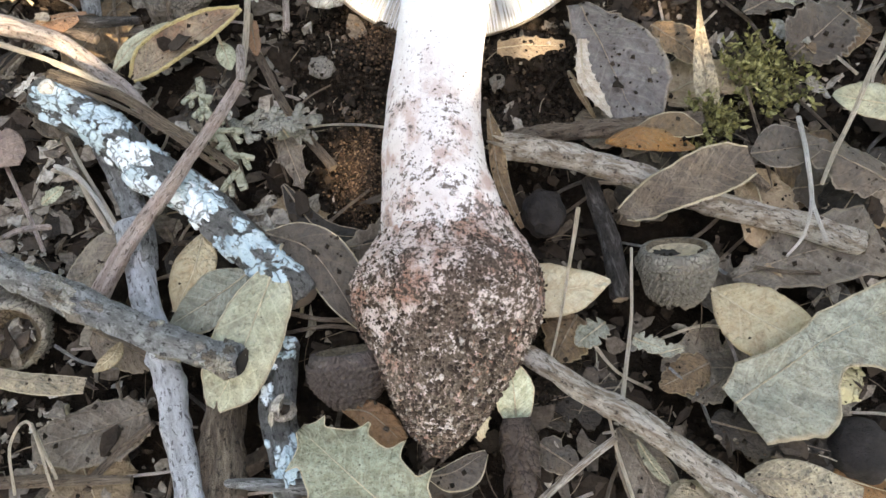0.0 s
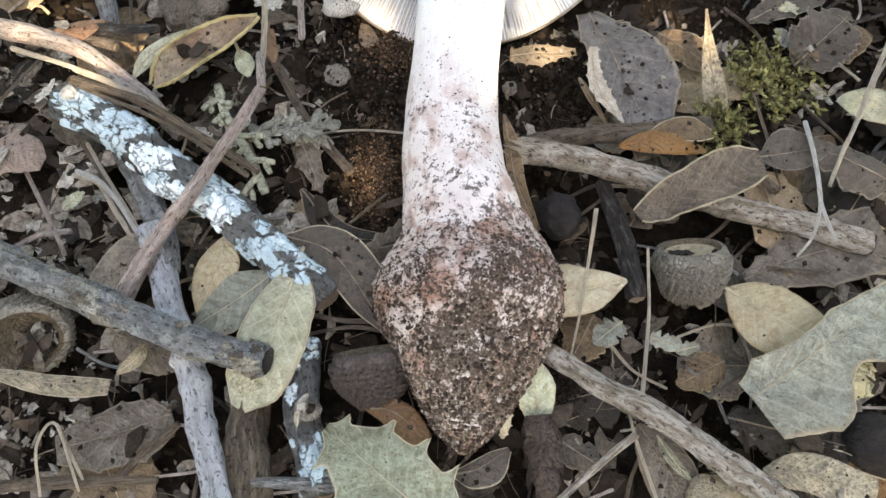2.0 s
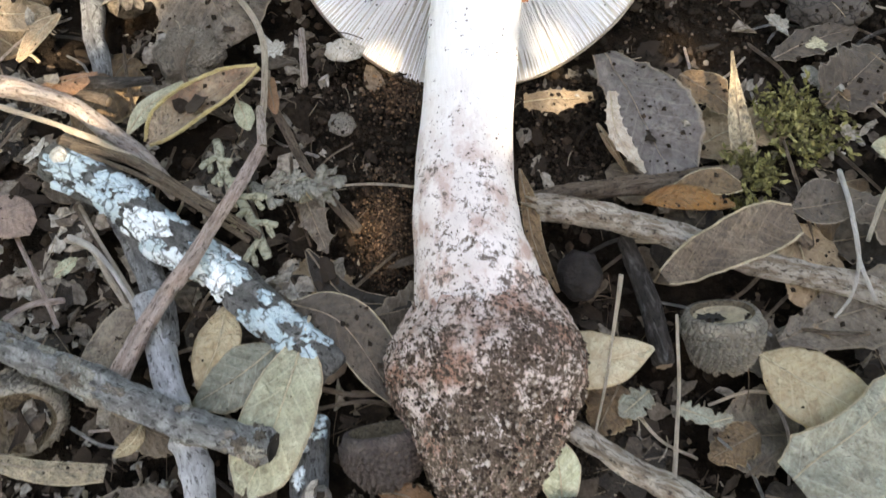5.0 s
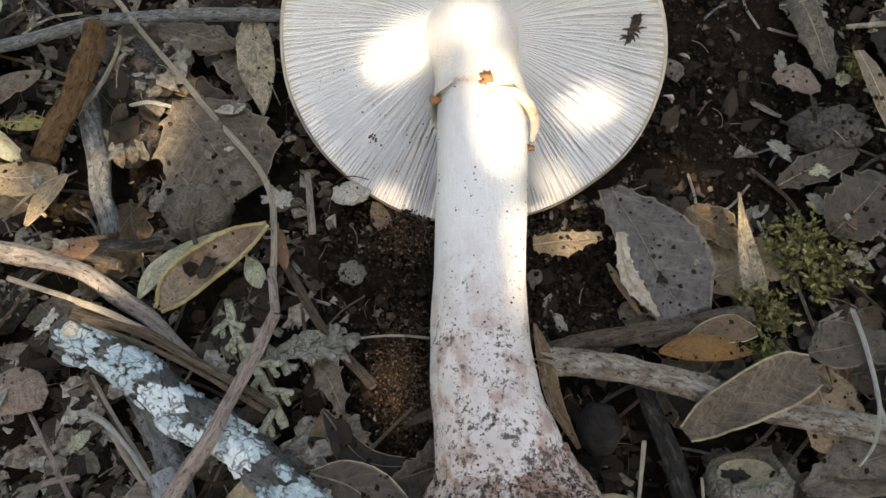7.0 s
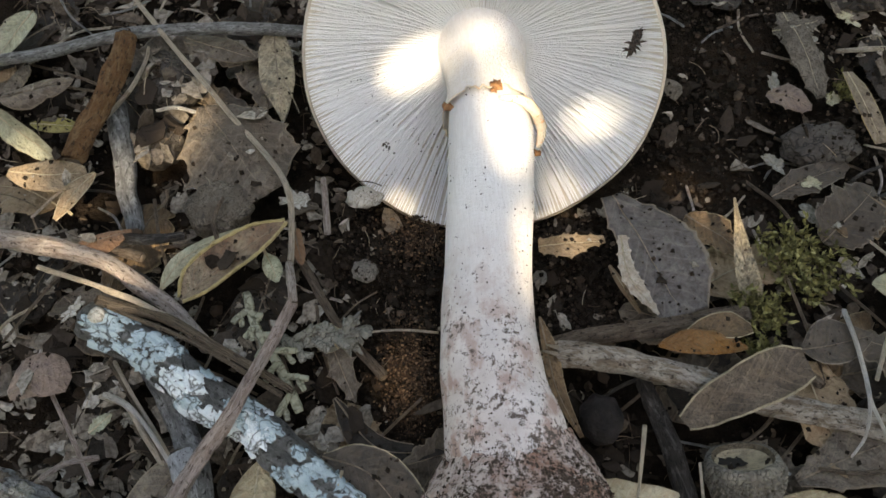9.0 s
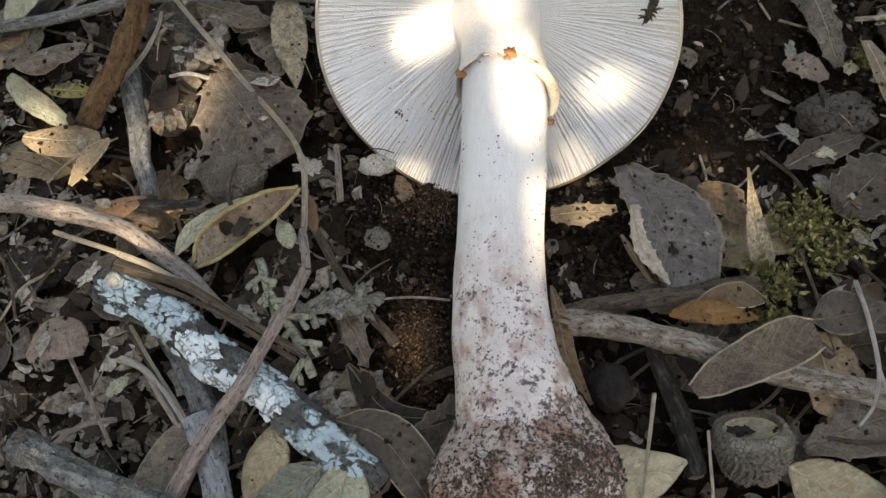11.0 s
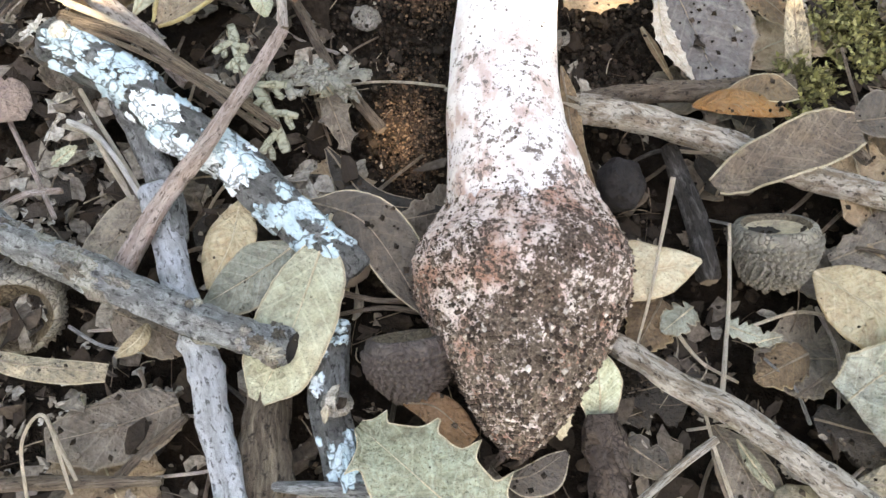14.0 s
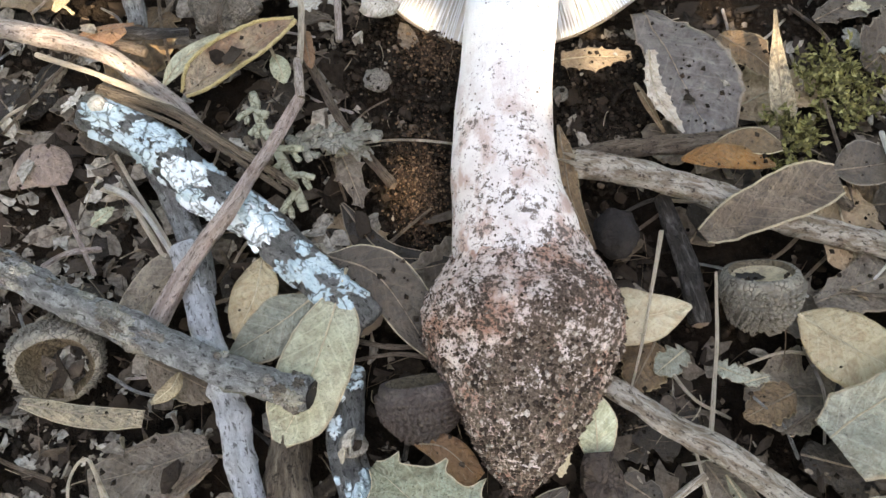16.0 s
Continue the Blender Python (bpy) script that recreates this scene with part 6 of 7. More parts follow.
leaf((5.34, 12.66, -0.60), (6.63, 11.44, -0.60), 1.01, LEAF_BROWN, "brown leaf behind the standing leaf", curl=0.2, ragged=0.1, petiole=0.0)
leaf((9.13, 12.38, -0.70), (10.95, 12.58, -0.60), 1.34, LEAF_BROWN, "reddish brown leaf in the soil", curl=-0.2, ragged=0.15, petiole=0.0)
leaf((-9.65, 8.66, -0.60), (-7.94, 9.22, -0.50), 1.23, LEAF_DARK, "dark brown leaf under the branch", curl=-0.2, petiole=0.0)
leaf((-9.24, 7.52, -0.40), (-8.74, 7.91, -0.30), 0.32, LEAF_PALEGREEN, "small pale scrap of leaf", curl=0.2, ragged=0.2, petiole=0.0)
leaf((-4.84, 12.53, -0.30), (-4.58, 11.48, -0.30), 0.42, LEAF_RUST, "small rust coloured curled leaf", curl=1.0, petiole=0.3)
leaf((-3.67, 9.28, -0.50), (-4.22, 9.96, -0.50), 0.82, LEAF_GREYGREEN, "pale grey scrap of leaf", curl=0.1, ragged=0.35, petiole=0.0)

# acorn cups, galls and stones
acorn_cup((4.98, 6.05, 0.45), 0.8, -52, 8, "grey scaly acorn cup with a small dark opening", 1.5, True)
acorn_cup((-9.34, 4.34, -0.15), 0.91, 52, 25, "large hollow acorn cup opening upward", 0.95)
acorn_cup((-2.0, 3.85, 0.20), 0.82, -68, 8, "scaly brown acorn cup lying on its side", 1.3)
lump("gall", (-6.76, 13.14, -0.25), 0.85, 0.72, GALL, "grey brown rounded oak gall")
lump("stone", (-8.66, 17.69, -0.70), 1.06, 0.97, STONE_DARK, "dark earth covered stone")
lump("acorn", (2.31, 7.30, -0.40), 0.51, 0.58, ACORN_DARK, "dark shrivelled acorn beside the stem")
lump("stone", (-3.09, 11.55, -0.90), 0.33, 0.30, STONE_PALE, "small pale stone on the soil")
lump("clod", (9.65, 14.91, -1.00), 1.03, 0.71, STONE_DARK, "dark clod of damp earth")
lump("clod", (-8.77, 15.59, -0.80), 0.70, 0.70, STONE_DARK, "dark clod of damp earth")
lump("pebble", (1.38, 11.20, -1.00), 0.19, 0.19, STONE_PALE, "tiny pale pebble on soil")
lump("clod", (-0.43, 7.23, -1.00), 0.20, 0.20, STONE_DARK, "small clod of dark earth")
lump("acorn", (8.50, 1.95, -0.30), 0.71, 0.65, ACORN_DARK, "dark smooth acorn under a leaf")
lump("gall", (4.96, 0.99, 0.10), 0.62, 0.39, LEAF_MOTTLED, "pale speckled oak gall on litter")
lump("gall", (8.29, 3.35, 0.10), 0.36, 0.48, GALL_YELLOW, "yellowish gall showing through a torn leaf")
lump("pebble", (-3.20, 2.69, 0.35), 0.28, 0.23, STONE_PALE, "flat grey pebble on the lichen branch")
bud((1.51, 2.58, 0.10), (1.61, 0.93, -0.10))

# lichen scraps and moss
oakmoss([(-5.85, 10.65, 0.00), (-5.57, 9.82, 0.25), (-5.25, 9.19, 0.35), (-4.86, 8.54, 0.35), (-4.44, 7.60, 0.20)])
oakmoss([(-4.96, 9.48, 0.00), (-4.55, 9.21, 0.15), (-3.82, 9.36, 0.15), (-2.85, 9.63, -0.10)], LICHEN_DULL, "dull grey lobed lichen strands", 0.13)
lichen_scrap((10.39, 16.47, -0.90), 0.34, LICHEN_YELLOW, "yellowish lichen scrap on damp soil")
lichen_scrap((8.94, 13.60, -0.80), 0.34, LICHEN_YELLOW, "yellowish lichen scrap on damp soil")
lichen_scrap((11.76, 19.55, -0.90), 0.34, LICHEN_YELLOW, "yellowish lichen scrap on damp soil")
lichen_scrap((-3.40, 9.41, -0.50), 0.49, LICHEN_GREY, "pale grey lobed lichen scrap")
lichen_scrap((-4.89, 13.44, -0.40), 0.47, LICHEN_WHITE, "whitish lichen scrap at the dry stem")
lump("mould_crumb", (-3.11, 13.87, -1.10), 0.49, 0.31, LICHEN_WHITE, "white mouldy crumb below the cap")
lichen_scrap((-9.75, 10.23, 0.30), 0.31, LICHEN_WHITE, "whitish lichen tuft at the branch end")
lichen_scrap((-8.35, 7.77, -0.20), 0.30, LICHEN_GREY, "pale flaking scrap of bark")
lichen_scrap((10.14, 18.76, -0.90), 0.61, LICHEN_GREY, "blue grey lichen flake in the soil")
lichen_scrap((10.19, 17.66, -0.90), 0.53, LICHEN_GREY, "blue grey lichen flake in the soil")
lichen_scrap((8.92, 17.16, -1.00), 0.40, LICHEN_GREY, "grey lichen flake on dark soil")
lichen_scrap((8.89, 12.45, -0.80), 0.54, LICHEN_GREY, "grey lichen on the soil")
lichen_scrap((8.24, 14.40, -1.00), 0.38, LICHEN_GREY, "grey lichen flake on dark soil")
leaf((4.05, 4.31, -0.20), (4.71, 4.03, -0.20), 0.42, LEAF_GREYGREEN, "pale blue green lichen flake on soil", curl=0.2, ragged=0.3, petiole=0.0, blunt=0.8, name='lichen_flake')
leaf((4.58, 3.98, -0.20), (5.14, 4.10, -0.20), 0.27, LEAF_GREYGREEN, "pale blue green lichen flake on soil", curl=0.3, ragged=0.3, petiole=0.0, blunt=0.8, name='lichen_flake')
lichen_scrap((-3.35, 5.67, 0.35), 0.29, LICHEN_BLUE, "pale blue lichen scrap on the branch")
lichen_scrap((-2.97, 1.52, 0.35), 0.27, LICHEN_BLUE, "pale blue lichen scrap on the branch")
moss((8.14, 11.05, -0.60), 1.07, 110, "yellow green moss tuft on the soil")
moss((7.63, 11.50, -0.50), 0.58, 50, "yellow green tuft of moss")
moss((6.61, 9.55, -0.20), 0.30, 44, "strand of yellow green moss")
moss((6.23, 8.67, -0.10), 0.24, 30, "strand of yellow green moss")
moss((10.87, 16.78, -0.90), 0.33, 24, "small tuft of green moss")
moss((6.21, 9.88, -0.40), 0.41, 40, "thin strand of green moss")


# ---- loose litter that fills the ground ----
KEEP_CLEAR = [(1.0, 1.4, 2.2), (2.7, 10.8, 2.5), (1.6, 8.0, 1.6), (-9.0, 4.4, 1.7), (-2.0, 3.4, 1.5), (4.8, 5.6, 1.5), (-6.7, 13.1, 1.2), (2.3, 7.3, 1.0), (-7.0, 8.5, 0.9), (-5.0, 7.2, 0.9), (1.3, 2.6, 1.0)]


def clear_of_things(x, y):
    return all(math.hypot(x - a, y - b) > r for a, b, r in KEEP_CLEAR)


def litter():
    rnd = random.Random(11)
    mats = [LEAF_GREYBROWN, LEAF_DARK, LEAF_DARKGREY, LEAF_BROWN, LEAF_DARK, LEAF_DARKGREY, LEAF_DARK, LEAF_GREYBROWN, LEAF_TAN, LEAF_DARK]
    words = {"leaf_greybrown": "grey brown dead oak leaf in the litter", "leaf_dark": "dark rotting oak leaf in the litter", "leaf_darkgrey": "dark grey dead oak leaf in the litter", "leaf_brown": "brown dead oak leaf in the litter", "leaf_tan": "tan dead oak leaf in the litter", "leaf_mottled": "mottled dead oak leaf in the litter", "leaf_olive": "faded olive oak leaf in the litter"}
    kinds = []
    for k, m in enumerate(mats):
        kinds.append(leaf((0, 0, 0), (rnd.uniform(2.0, 3.4), 0, 0), rnd.uniform(1.0, 1.9), m, words[m.name], curl=rnd.uniform(-0.35, 0.4), bend=rnd.uniform(-0.2, 0.2), spines=rnd.choice((0, 0.12, 0.2)), ragged=rnd.uniform(0.03, 0.2), petiole=rnd.choice((0, 0.5)), name="dead_leaf", group="dead leaves of the litter"))
    placed = 0
    first = set()
    while placed < 130:
        x, y = rnd.uniform(-16, 16), rnd.uniform(-3, 25)
        if bare(x, y) > 0.1 or not clear_of_things(x, y):
            continue
        if (abs(x - 0.05) < 2.1 and 1.5 < y < 6.8) or (abs(x) < 1.5 and 6 < y < 17) or (abs(x) < 5 and 13.5 < y < 19.5):
            continue
        k = rnd.randrange(len(kinds))
        z = soil_height(x, y) + rnd.uniform(0.15, 0.75)
        if y > 13:
            z = min(z, -0.75)
        m = pose(x * CM, y * CM, min(z, -0.45) * CM, rnd.uniform(-22, 22), rnd.uniform(-16, 16), rnd.uniform(0, 360))
        if k in first:
            copy_thing(kinds[k], m)
        else:
            kinds[k].matrix_basis = m
            first.add(k)
        placed += 1


def small_sticks():
    rnd = random.Random(12)
    mats = [BARK_BROWN, BARK_GREY, BARK_BROWN, STRAW_DRY, BARK_BLACK, BARK_PINK]
    words = ["thin brown twig in the litter", "thin grey twig in the litter", "short brown twig in the litter", "dry straw in the litter", "blackened twig in the litter", "pale twig in the litter"]
    kinds = []
    for m, w in zip(mats, words):
        l = rnd.uniform(1.5, 3.5)
        r = rnd.uniform(0.025, 0.065)
        kinds.append(tagged(stick("litter_twig", [(0, 0, 0), (l * 0.5, rnd.uniform(-0.14, 0.14), 0.05), (l, rnd.uniform(-0.25, 0.25), 0)], r, r * 0.7, m, w), group="small twigs of the litter"))
    first = set()
    placed = 0
    while placed < 170:
        x, y = rnd.uniform(-15, 14), rnd.uniform(-2, 24)
        if (abs(x - 0.05) < 2.1 and 1.2 < y < 6.8) or (abs(x) < 2.4 and 6 < y < 17) or (abs(x) < 5.5 and 12.5 < y < 20):
            continue
        k = rnd.randrange(len(kinds))
        z = min(-0.25, soil_height(x, y) + rnd.uniform(0.4, 1.1)) if bare(x, y) < 0.1 else soil_height(x, y) + 0.12
        m = pose(x * CM, y * CM, z * CM, rnd.uniform(-10, 10), rnd.uniform(-14, 14), rnd.uniform(0, 360))
        if k in first:
            copy_thing(kinds[k], m)
        else:
            kinds[k].matrix_basis = m
            first.add(k)
        placed += 1


litter()
small_sticks()


def crumbs(name, count, material, label, sizes, where, lift=0.0, seed=1):
    """Loose crumbs of soil as one object."""
    rnd = random.Random(seed)
    verts, faces = [], []
    base = bmesh.new()
    bmesh.ops.create_icosphere(base, subdivisions=1, radius=1.0)
    bv = [v.co.copy() for v in base.verts]
    bf = [[v.index for v in f.verts] for f in base.faces]
    base.free()
    done = 0
    while done < count:
        x, y = where(rnd)
        r = rnd.choice(sizes) * rnd.uniform(0.7, 1.3)
        p = Vector((x, y, soil_height(x, y) + lift + r * rnd.uniform(0.1, 0.8)))
        q = len(verts)
        sx, sy, sz = rnd.uniform(0.7, 1.3), rnd.uniform(0.7, 1.3), rnd.uniform(0.6, 1.1)
        for d in bv:
            k = r * rnd.uniform(0.72, 1.2)
            verts.append(p + Vector((d.x * sx, d.y * sy, d.z * sz)) * k)
        faces.extend([[q + i for i in f] for f in bf])
        done += 1
    ob = new(name, mesh_from(name, verts, faces, material, smooth=False))
    return tagged(ob, label, "soil", kind="stuff")


def anywhere(rnd):
    return rnd.uniform(-14, 14), rnd.uniform(-1, 24)


def in_bare(rnd):
    while True:
        cx, cy, rx, ry = rnd.choice(SOIL_BARE)
        a, r = rnd.uniform(0, 6.283), math.sqrt(rnd.random()) * 1.15
        x, y = cx + rx * r * math.cos(a), cy + ry * r * math.sin(a)
        return x, y


def near(cx, cy, rx, ry):
    return lambda rnd: (cx + rnd.gauss(0, rx), cy + rnd.gauss(0, ry))


crumbs("soil_crumbs", 5200, CRUMB, "dark crumbs of forest soil", (0.03, 0.05, 0.07, 0.1, 0.13), anywhere, 0.05, 21)
crumbs("soil_crumbs", 17000, CRUMB, "dark crumbs of bare soil round the mushroom", (0.015, 0.02, 0.025, 0.03, 0.04, 0.06), in_bare, 0.1, 22)
crumbs("rotten_wood_crumbs", 4200, CRUMB_ORANGE, "orange brown crumbs of rotten wood beside the stem", (0.008, 0.012, 0.018, 0.03), near(-2.05, 8.9, 0.36, 0.8), 0.4, 23)
crumbs("rotten_wood_crumbs", 1200, CRUMB_ORANGE, "orange brown crumbs of rotten wood below the cap", (0.012, 0.02, 0.035), near(-1.7, 12.9, 0.45, 0.5), 0.3, 24)


bpy.context.view_layer.update()
DEPS = bpy.context.evaluated_depsgraph_get()


PALE_THINGS = {CUP_SCALE, CUP_BROWN, CUP_INSIDE, ACORN_DARK, GALL, LEAF_OLIVE, LEAF_GREEN, LEAF_CREAM, LEAF_BEIGE, LEAF_GREYGREEN, LEAF_PALEGREEN, LEAF_WHITE, LEAF_SPOTTED, BARK_GREY, BARK_WHITE, BARK_RED, BARK_PALE, LICHEN_BLUE, LICHEN_PALE}
DULL_THINGS = {LEAF_PATCHED, LEAF_GOLD, LEAF_SLATE, LEAF_GREYBROWN, LEAF_BROWN, LEAF_TAN, LEAF_YELLOWEDGE, LEAF_ORANGE, LEAF_AMBER, LEAF_RUST, LEAF_PURPLE, LEAF_MOTTLED, LEAF_DARKGREY, BARK_DARK, BARK_PINK, BARK_BROWN}


def drop(x, y, rnd, large=False):
    """What lies under a place: its height and slope in centimetres, unless it is the mushroom."""
    hit, p, n, _, ob, _ = scene.ray_cast(DEPS, Vector((x, y, 9.0)) * CM, Vector((0, 0, -1)))
    if not hit or ob.parent == MUSHROOM or n.z < 0.25:
        return None
    if ob.type == "MESH":
        skin = ob.data.materials[0]
        if skin in PALE_THINGS and (large or rnd.random() > 0.07):
            return None
        if skin in DULL_THINGS and rnd.random() > (0.05 if large else 0.4):
            return None
    return p / CM, n, ob.type == "MESH" and ob.data.materials[0] in PALE_THINGS


def debris(name, count, material, label, seed, shape, category="litter", where=None):
    """Small loose pieces that have come to rest on the litter, as one object."""
    rnd = random.Random(seed)
    verts, faces = [], []
    for _ in range(count):
        x, y = (where or anywhere)(rnd)
        found = drop(x, y, rnd, shape != "grain")
        if found is None or (shape != "grain" and bare(x, y) > 0.1 and rnd.random() < 0.85):
            continue
        p, n, on_pale = found
        m = n.to_track_quat("Z", "Y").to_matrix() @ Euler((rnd.uniform(-0.35, 0.35), rnd.uniform(-0.35, 0.35), rnd.uniform(0, 6.283))).to_matrix()
        q = len(verts)
        if shape == "fibre":
            l, w = rnd.uniform(0.25, 1.3), rnd.uniform(0.006, 0.018)
            arch, c = rnd.gauss(0, 0.06), p + n * 0.04
            for i in range(6):
                u = i / 5 - 0.5
                o = Vector((u * l, arch * (1 - 4 * u * u), 0.12 * (1 - 4 * u * u)))
                for d in (Vector((0, w, 0)), Vector((0, -w * 0.5, w)), Vector((0, -w * 0.5, -w))):
                    verts.append(c + m @ (o + d))
            for i in range(5):
                for k in range(3):
                    a, e = q + i * 3 + k, q + i * 3 + (k + 1) % 3
                    faces.append((a, e, e + 3, a + 3))
        elif shape in ("scrap", "bit"):
            r, sides = rnd.choice((0.06, 0.08, 0.1, 0.14, 0.18, 0.24, 0.34, 0.45)) * (0.5 if material == PALE_FLAKE else 1.0), 9
            cup, stretch, c = rnd.uniform(-0.35, 0.35), rnd.uniform(0.25, 0.9), p + n * (0.03 + 0.25 * r)
            rim = [r * rnd.uniform(0.5, 1.25) for _ in range(sides)]
            for th in (0.012, -0.012):
                for k in range(sides):
                    a = 2 * math.pi * k / sides
                    verts.append(c + m @ Vector((rim[k] * math.cos(a), stretch * rim[k] * math.sin(a), cup * rim[k] * math.cos(2 * a) + th)))
            verts.append(c + m @ Vector((0, 0, 0.05 * r)))
            for k in range(sides):
                e = (k + 1) % sides
                faces.append((q + 2 * sides, q + k, q + e))
                faces.append((q + k, q + sides + k, q + sides + e, q + e))
            faces.append(tuple(q + sides + k for k in range(sides - 1, -1, -1)))
        else:
            r = rnd.choice((0.015, 0.02, 0.03, 0.03, 0.045, 0.07)) * (0.5 if on_pale else 1.0)
            for d in ((1, 0, 0), (-1, 0, 0), (0, 1, 0), (0, -1, 0), (0, 0, 1), (0, 0, -1)):
                verts.append(p + n * r * 0.3 + m @ (Vector(d) * r * rnd.uniform(0.6, 1.4)))
            for a, b, c in ((0, 2, 4), (2, 1, 4), (1, 3, 4), (3, 0, 4), (2, 0, 5), (1, 2, 5), (3, 1, 5), (0, 3, 5)):
                faces.append((q + a, q + b, q + c))
    ob = new(name, mesh_from(name, verts, faces, material, smooth=False))
    return tagged(ob, label, category, kind="stuff")


debris("leaf_scraps", 8000, FLAKE, "broken scraps of dead leaves", 31, "scrap")
debris("pale_chips", 1000, PALE_FLAKE, "pale chips of bark and leaf", 35, "scrap")
debris("plant_fibres", 2300, FIBRE, "fine dry fibres and rootlets", 32, "fibre")
debris("pale_chips", 1500, PALE_FLAKE, "pale splinters and scraps round the lichen branch", 36, "scrap", where=lambda rnd: (rnd.uniform(-14, -3.2), rnd.uniform(0, 15)))
debris("leaf_bits", 1000, LEAF_BITS, "grey and buff bits of broken leaf round the lichen branch", 37, "bit", where=lambda rnd: (rnd.uniform(-14, -3.2), rnd.uniform(-1, 20)))
debris("soil_grains", 15000, CRUMB, "soil grains scattered over the litter", 33, "grain", "soil")


# ---- an added, unseen shrub overhead that leaves only a few sun flecks ----
# where the added leaves let sun through: two ends and a radius
FLECKS = [
    ((-2.0, 16.8, 0.5), (-1.2, 17.05, 0.8), 0.32), ((-0.1, 16.75, 1.85), (0.4, 16.7, 1.85), 0.2), ((0.5, 15.05, 2.06), (0.95, 15.15, 1.8), 0.28), ((0.58, 14.15, 2.0), (0.75, 13.2, 1.92), 0.42),
    ((0.95, 11.4, 1.6), (0.93, 10.0, 1.43), 0.26), ((2.85, 15.17, 0.1), (3.15, 15.13, 0.4), 0.24), ((2.2, 14.2, -1.25), (2.35, 13.8, -1.35), 0.08),
    ((-2.2, 13.7, -1.6), (-2.3, 13.2, -1.4), 0.08), ((-7.6, 15.6, 0.3), (-7.9, 14.9, 0.3), 0.45), ((-12.0, 14.5, 0.3), (-11.6, 14.1, 0.3), 0.36), ((-2.3, 9.0, -1.0), (-2.4, 8.2, -1.0), 0.12),
    ((-9.3, 14.5, 0.0), (-9.2, 13.9, 0.0), 0.26), ((-10.8, 12.8, 0.0), (-10.5, 12.6, 0.0), 0.36), ((-9.2, 11.3, 0.4), (-8.4, 10.9, 0.4), 0.26), ((2.2, 11.9, -0.4), (2.7, 11.9, -0.4), 0.14), ((6.06, 12.05, 0.7), (6.17, 11.6, 0.4), 0.12),
]


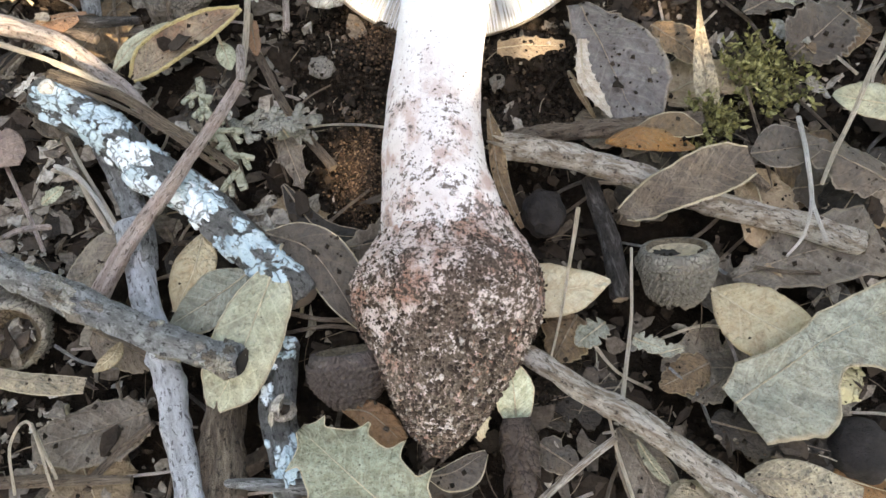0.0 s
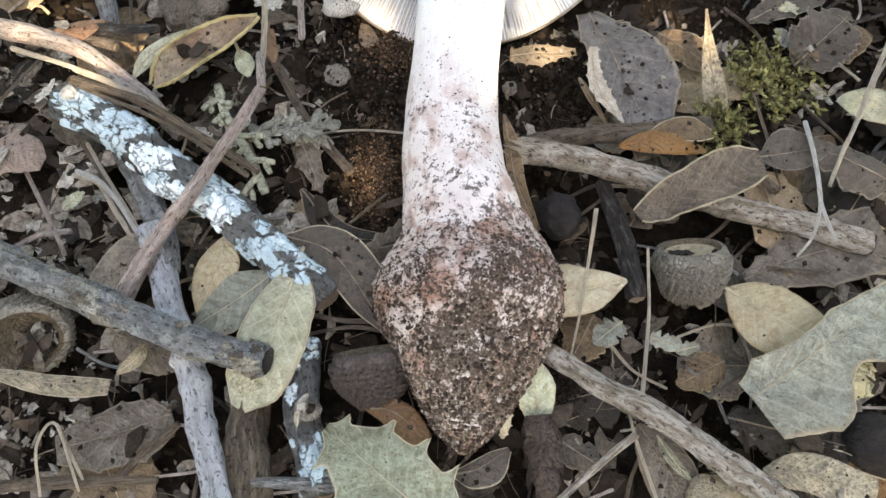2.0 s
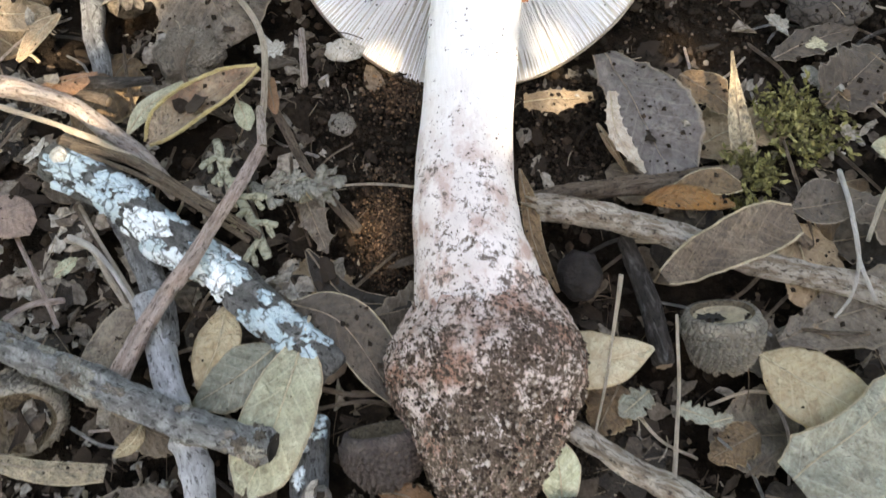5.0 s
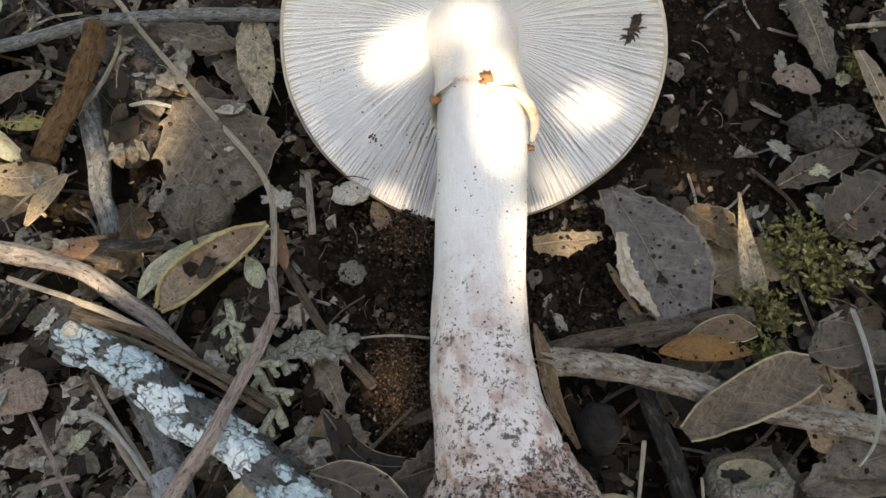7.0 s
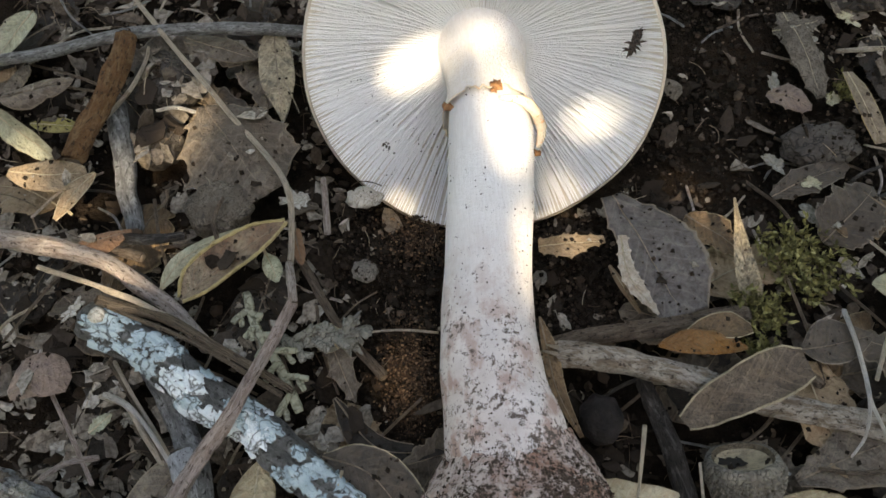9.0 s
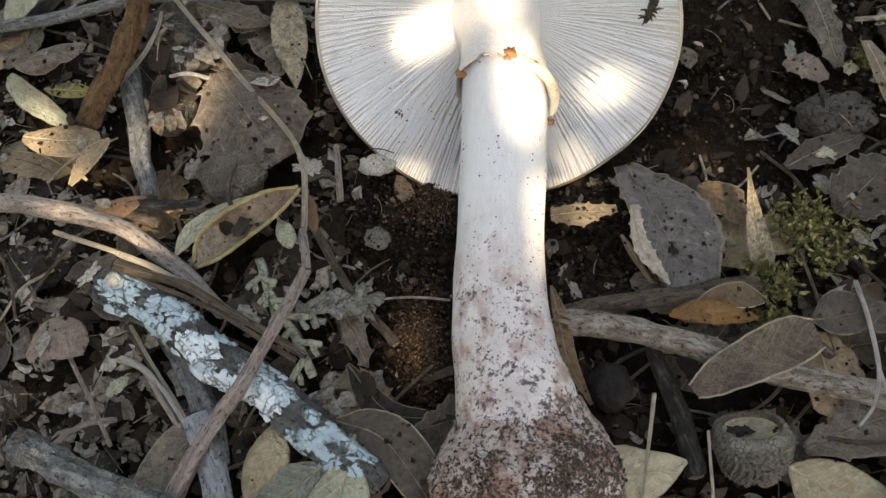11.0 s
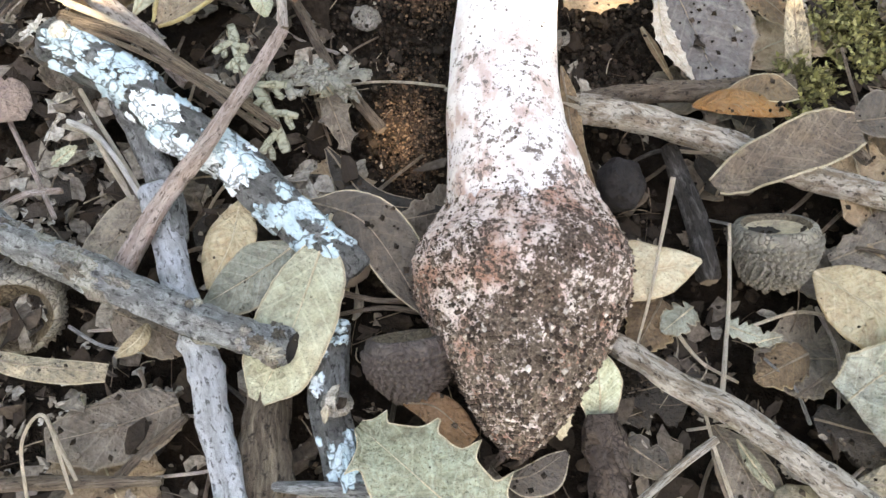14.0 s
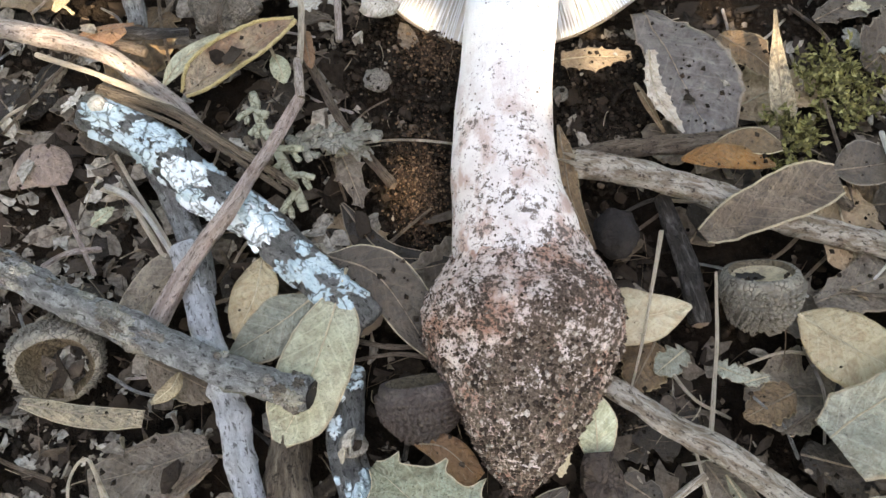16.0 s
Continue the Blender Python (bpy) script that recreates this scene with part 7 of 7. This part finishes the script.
# out-of-view sun blocker: leaves are skipped wherever they would cover a fleck
def shrub():
    rnd = random.Random(77)
    ob = thing("shrub", (110, -95, -1.6), "added unseen shrub that screens the sun", "shrub")
    base = Vector((110, -95, -1.6))
    s = SUN_TO.cross(Vector((0, 0, 1))).normalized()
    u = s.cross(SUN_TO).normalized()
    flat = lambda p: Vector((Vector(p).dot(s), Vector(p).dot(u)))
    goals = [(flat(a), flat(b), r) for a, b, r in FLECKS]

    def off(q, a, b):
        ab = b - a
        f = min(1.0, max(0.0, (q - a).dot(ab) / max(ab.length_squared, 1e-9)))
        return (q - a - ab * f).length

    def shut(q, margin):
        return all(off(q, a, b) >= r + margin for a, b, r in goals)

    mid = Vector((0, 10, 0))
    cs, cu = mid.dot(s), mid.dot(u)
    verts, faces, uvs = [], [], []
    for size, count in ((3.2, 1100), (1.9, 1800), (1.0, 5200), (0.55, 6500)):
        for _ in range(count):
            ps, pu = cs + rnd.uniform(-18, 18), cu + rnd.uniform(-15, 15)
            if size < 1.5:
                g = rnd.choice(goals)
                reach = g[2] + 2.6
                m0 = g[0].lerp(g[1], rnd.random())
                ps, pu = m0.x + rnd.uniform(-reach, reach), m0.y + rnd.uniform(-reach, reach)
            l = size * rnd.uniform(0.8, 1.2)
            if not shut(Vector((ps, pu)), l * 0.42):
                continue
            c = s * ps + u * pu + SUN_TO * rnd.uniform(96, 110)
            a = rnd.uniform(0, 6.283)
            d = s * math.cos(a) + u * math.sin(a) + SUN_TO * rnd.uniform(-0.25, 0.25)
            w = d.cross(SUN_TO).normalized()
            q = len(verts)
            for f, k in ((-0.5, 0.02), (-0.2, 0.3), (0.15, 0.32), (0.5, 0.02)):
                p = c + d * f * l - base
                verts.extend([p + w * k * l, p + SUN_TO * 0.06 * l, p - w * k * l])
                uvs.extend([(f + 0.5, 1), (f + 0.5, 0.5), (f + 0.5, 0)])
            for i in range(3):
                for j in range(2):
                    e = q + i * 3 + j
                    faces.append((e, e + 1, e + 4, e + 3))
    tagged(part("foliage", mesh_from("foliage", verts, faces, CANOPY_LEAF, uvs), ob, "added leaf screen with gaps for sun flecks"), kind="stuff")
    # the branch runs along the edge of the leaves, its twigs where they shade no fleck
    c = mid + SUN_TO * 112 - u * 17 - base
    limb = [c - s * 24, c - s * 6 - u * 1.5, c + s * 12, c + s * 34 + SUN_TO * 5, Vector((-4, 6, 75)), Vector((0, 0, -1))]
    v, f, w = tube(spline(limb, 60), lambda i, a: 0.4 + 0.02 * i, 12)
    part("limb", mesh_from("limb", v, f, BARK_GREY, w), ob)
    for k in range(40):
        p = c + s * rnd.uniform(-20, 20)
        q = p + u * rnd.uniform(10, 30) + s * rnd.uniform(-4, 4)
        if all(shut(flat(p.lerp(q, e / 12) + base), 0.4) for e in range(13)):
            v, f, w = tube(spline([p, p.lerp(q, 0.5), q], 12), lambda i, a: 0.2 - 0.012 * i, 7)
            part("side_twig", mesh_from("side_twig", v, f, BARK_GREY, w), ob)


shrub()


# ---- an added, unseen ring of foliage, which shuts out the low sky ----
def woods():
    rnd = random.Random(99)
    verts, faces, uvs = [], [], []
    for _ in range(15000):
        a, r = rnd.uniform(0, 6.283), rnd.uniform(260, 420)
        z = 560 * rnd.random() ** 0.85 * (0.8 + 0.25 * math.sin(3 * a) + 0.15 * math.sin(7 * a + 1))
        c = Vector((r * math.cos(a), 10 + r * math.sin(a), z - 2))
        away = c - Vector((0, 12, 0))
        # keep the sun's way open through the added ring
        if (away - SUN_TO * away.dot(SUN_TO)).length < 42:
            continue
        m = Euler((rnd.uniform(0, 6.28), rnd.uniform(0, 6.28), rnd.uniform(0, 6.28))).to_matrix()
        l = rnd.uniform(14, 30)
        q = len(verts)
        for x, y, h in ((-0.5, 0, 0), (-0.15, 0.26, 0.05), (0.2, 0.24, 0.05), (0.5, 0, 0), (0.2, -0.24, 0.05), (-0.15, -0.26, 0.05)):
            verts.append(c + m @ Vector((x * l, y * l, h * l)))
            uvs.append((x + 0.5, y + 0.5))
        faces.append((q, q + 1, q + 2, q + 3, q + 4, q + 5))
    ob = new("woodland", mesh_from("woodland", verts, faces, CANOPY_LEAF, uvs, smooth=False))
    tagged(ob, "added unseen foliage ring shutting out low sky", "woods", kind="stuff")


woods()
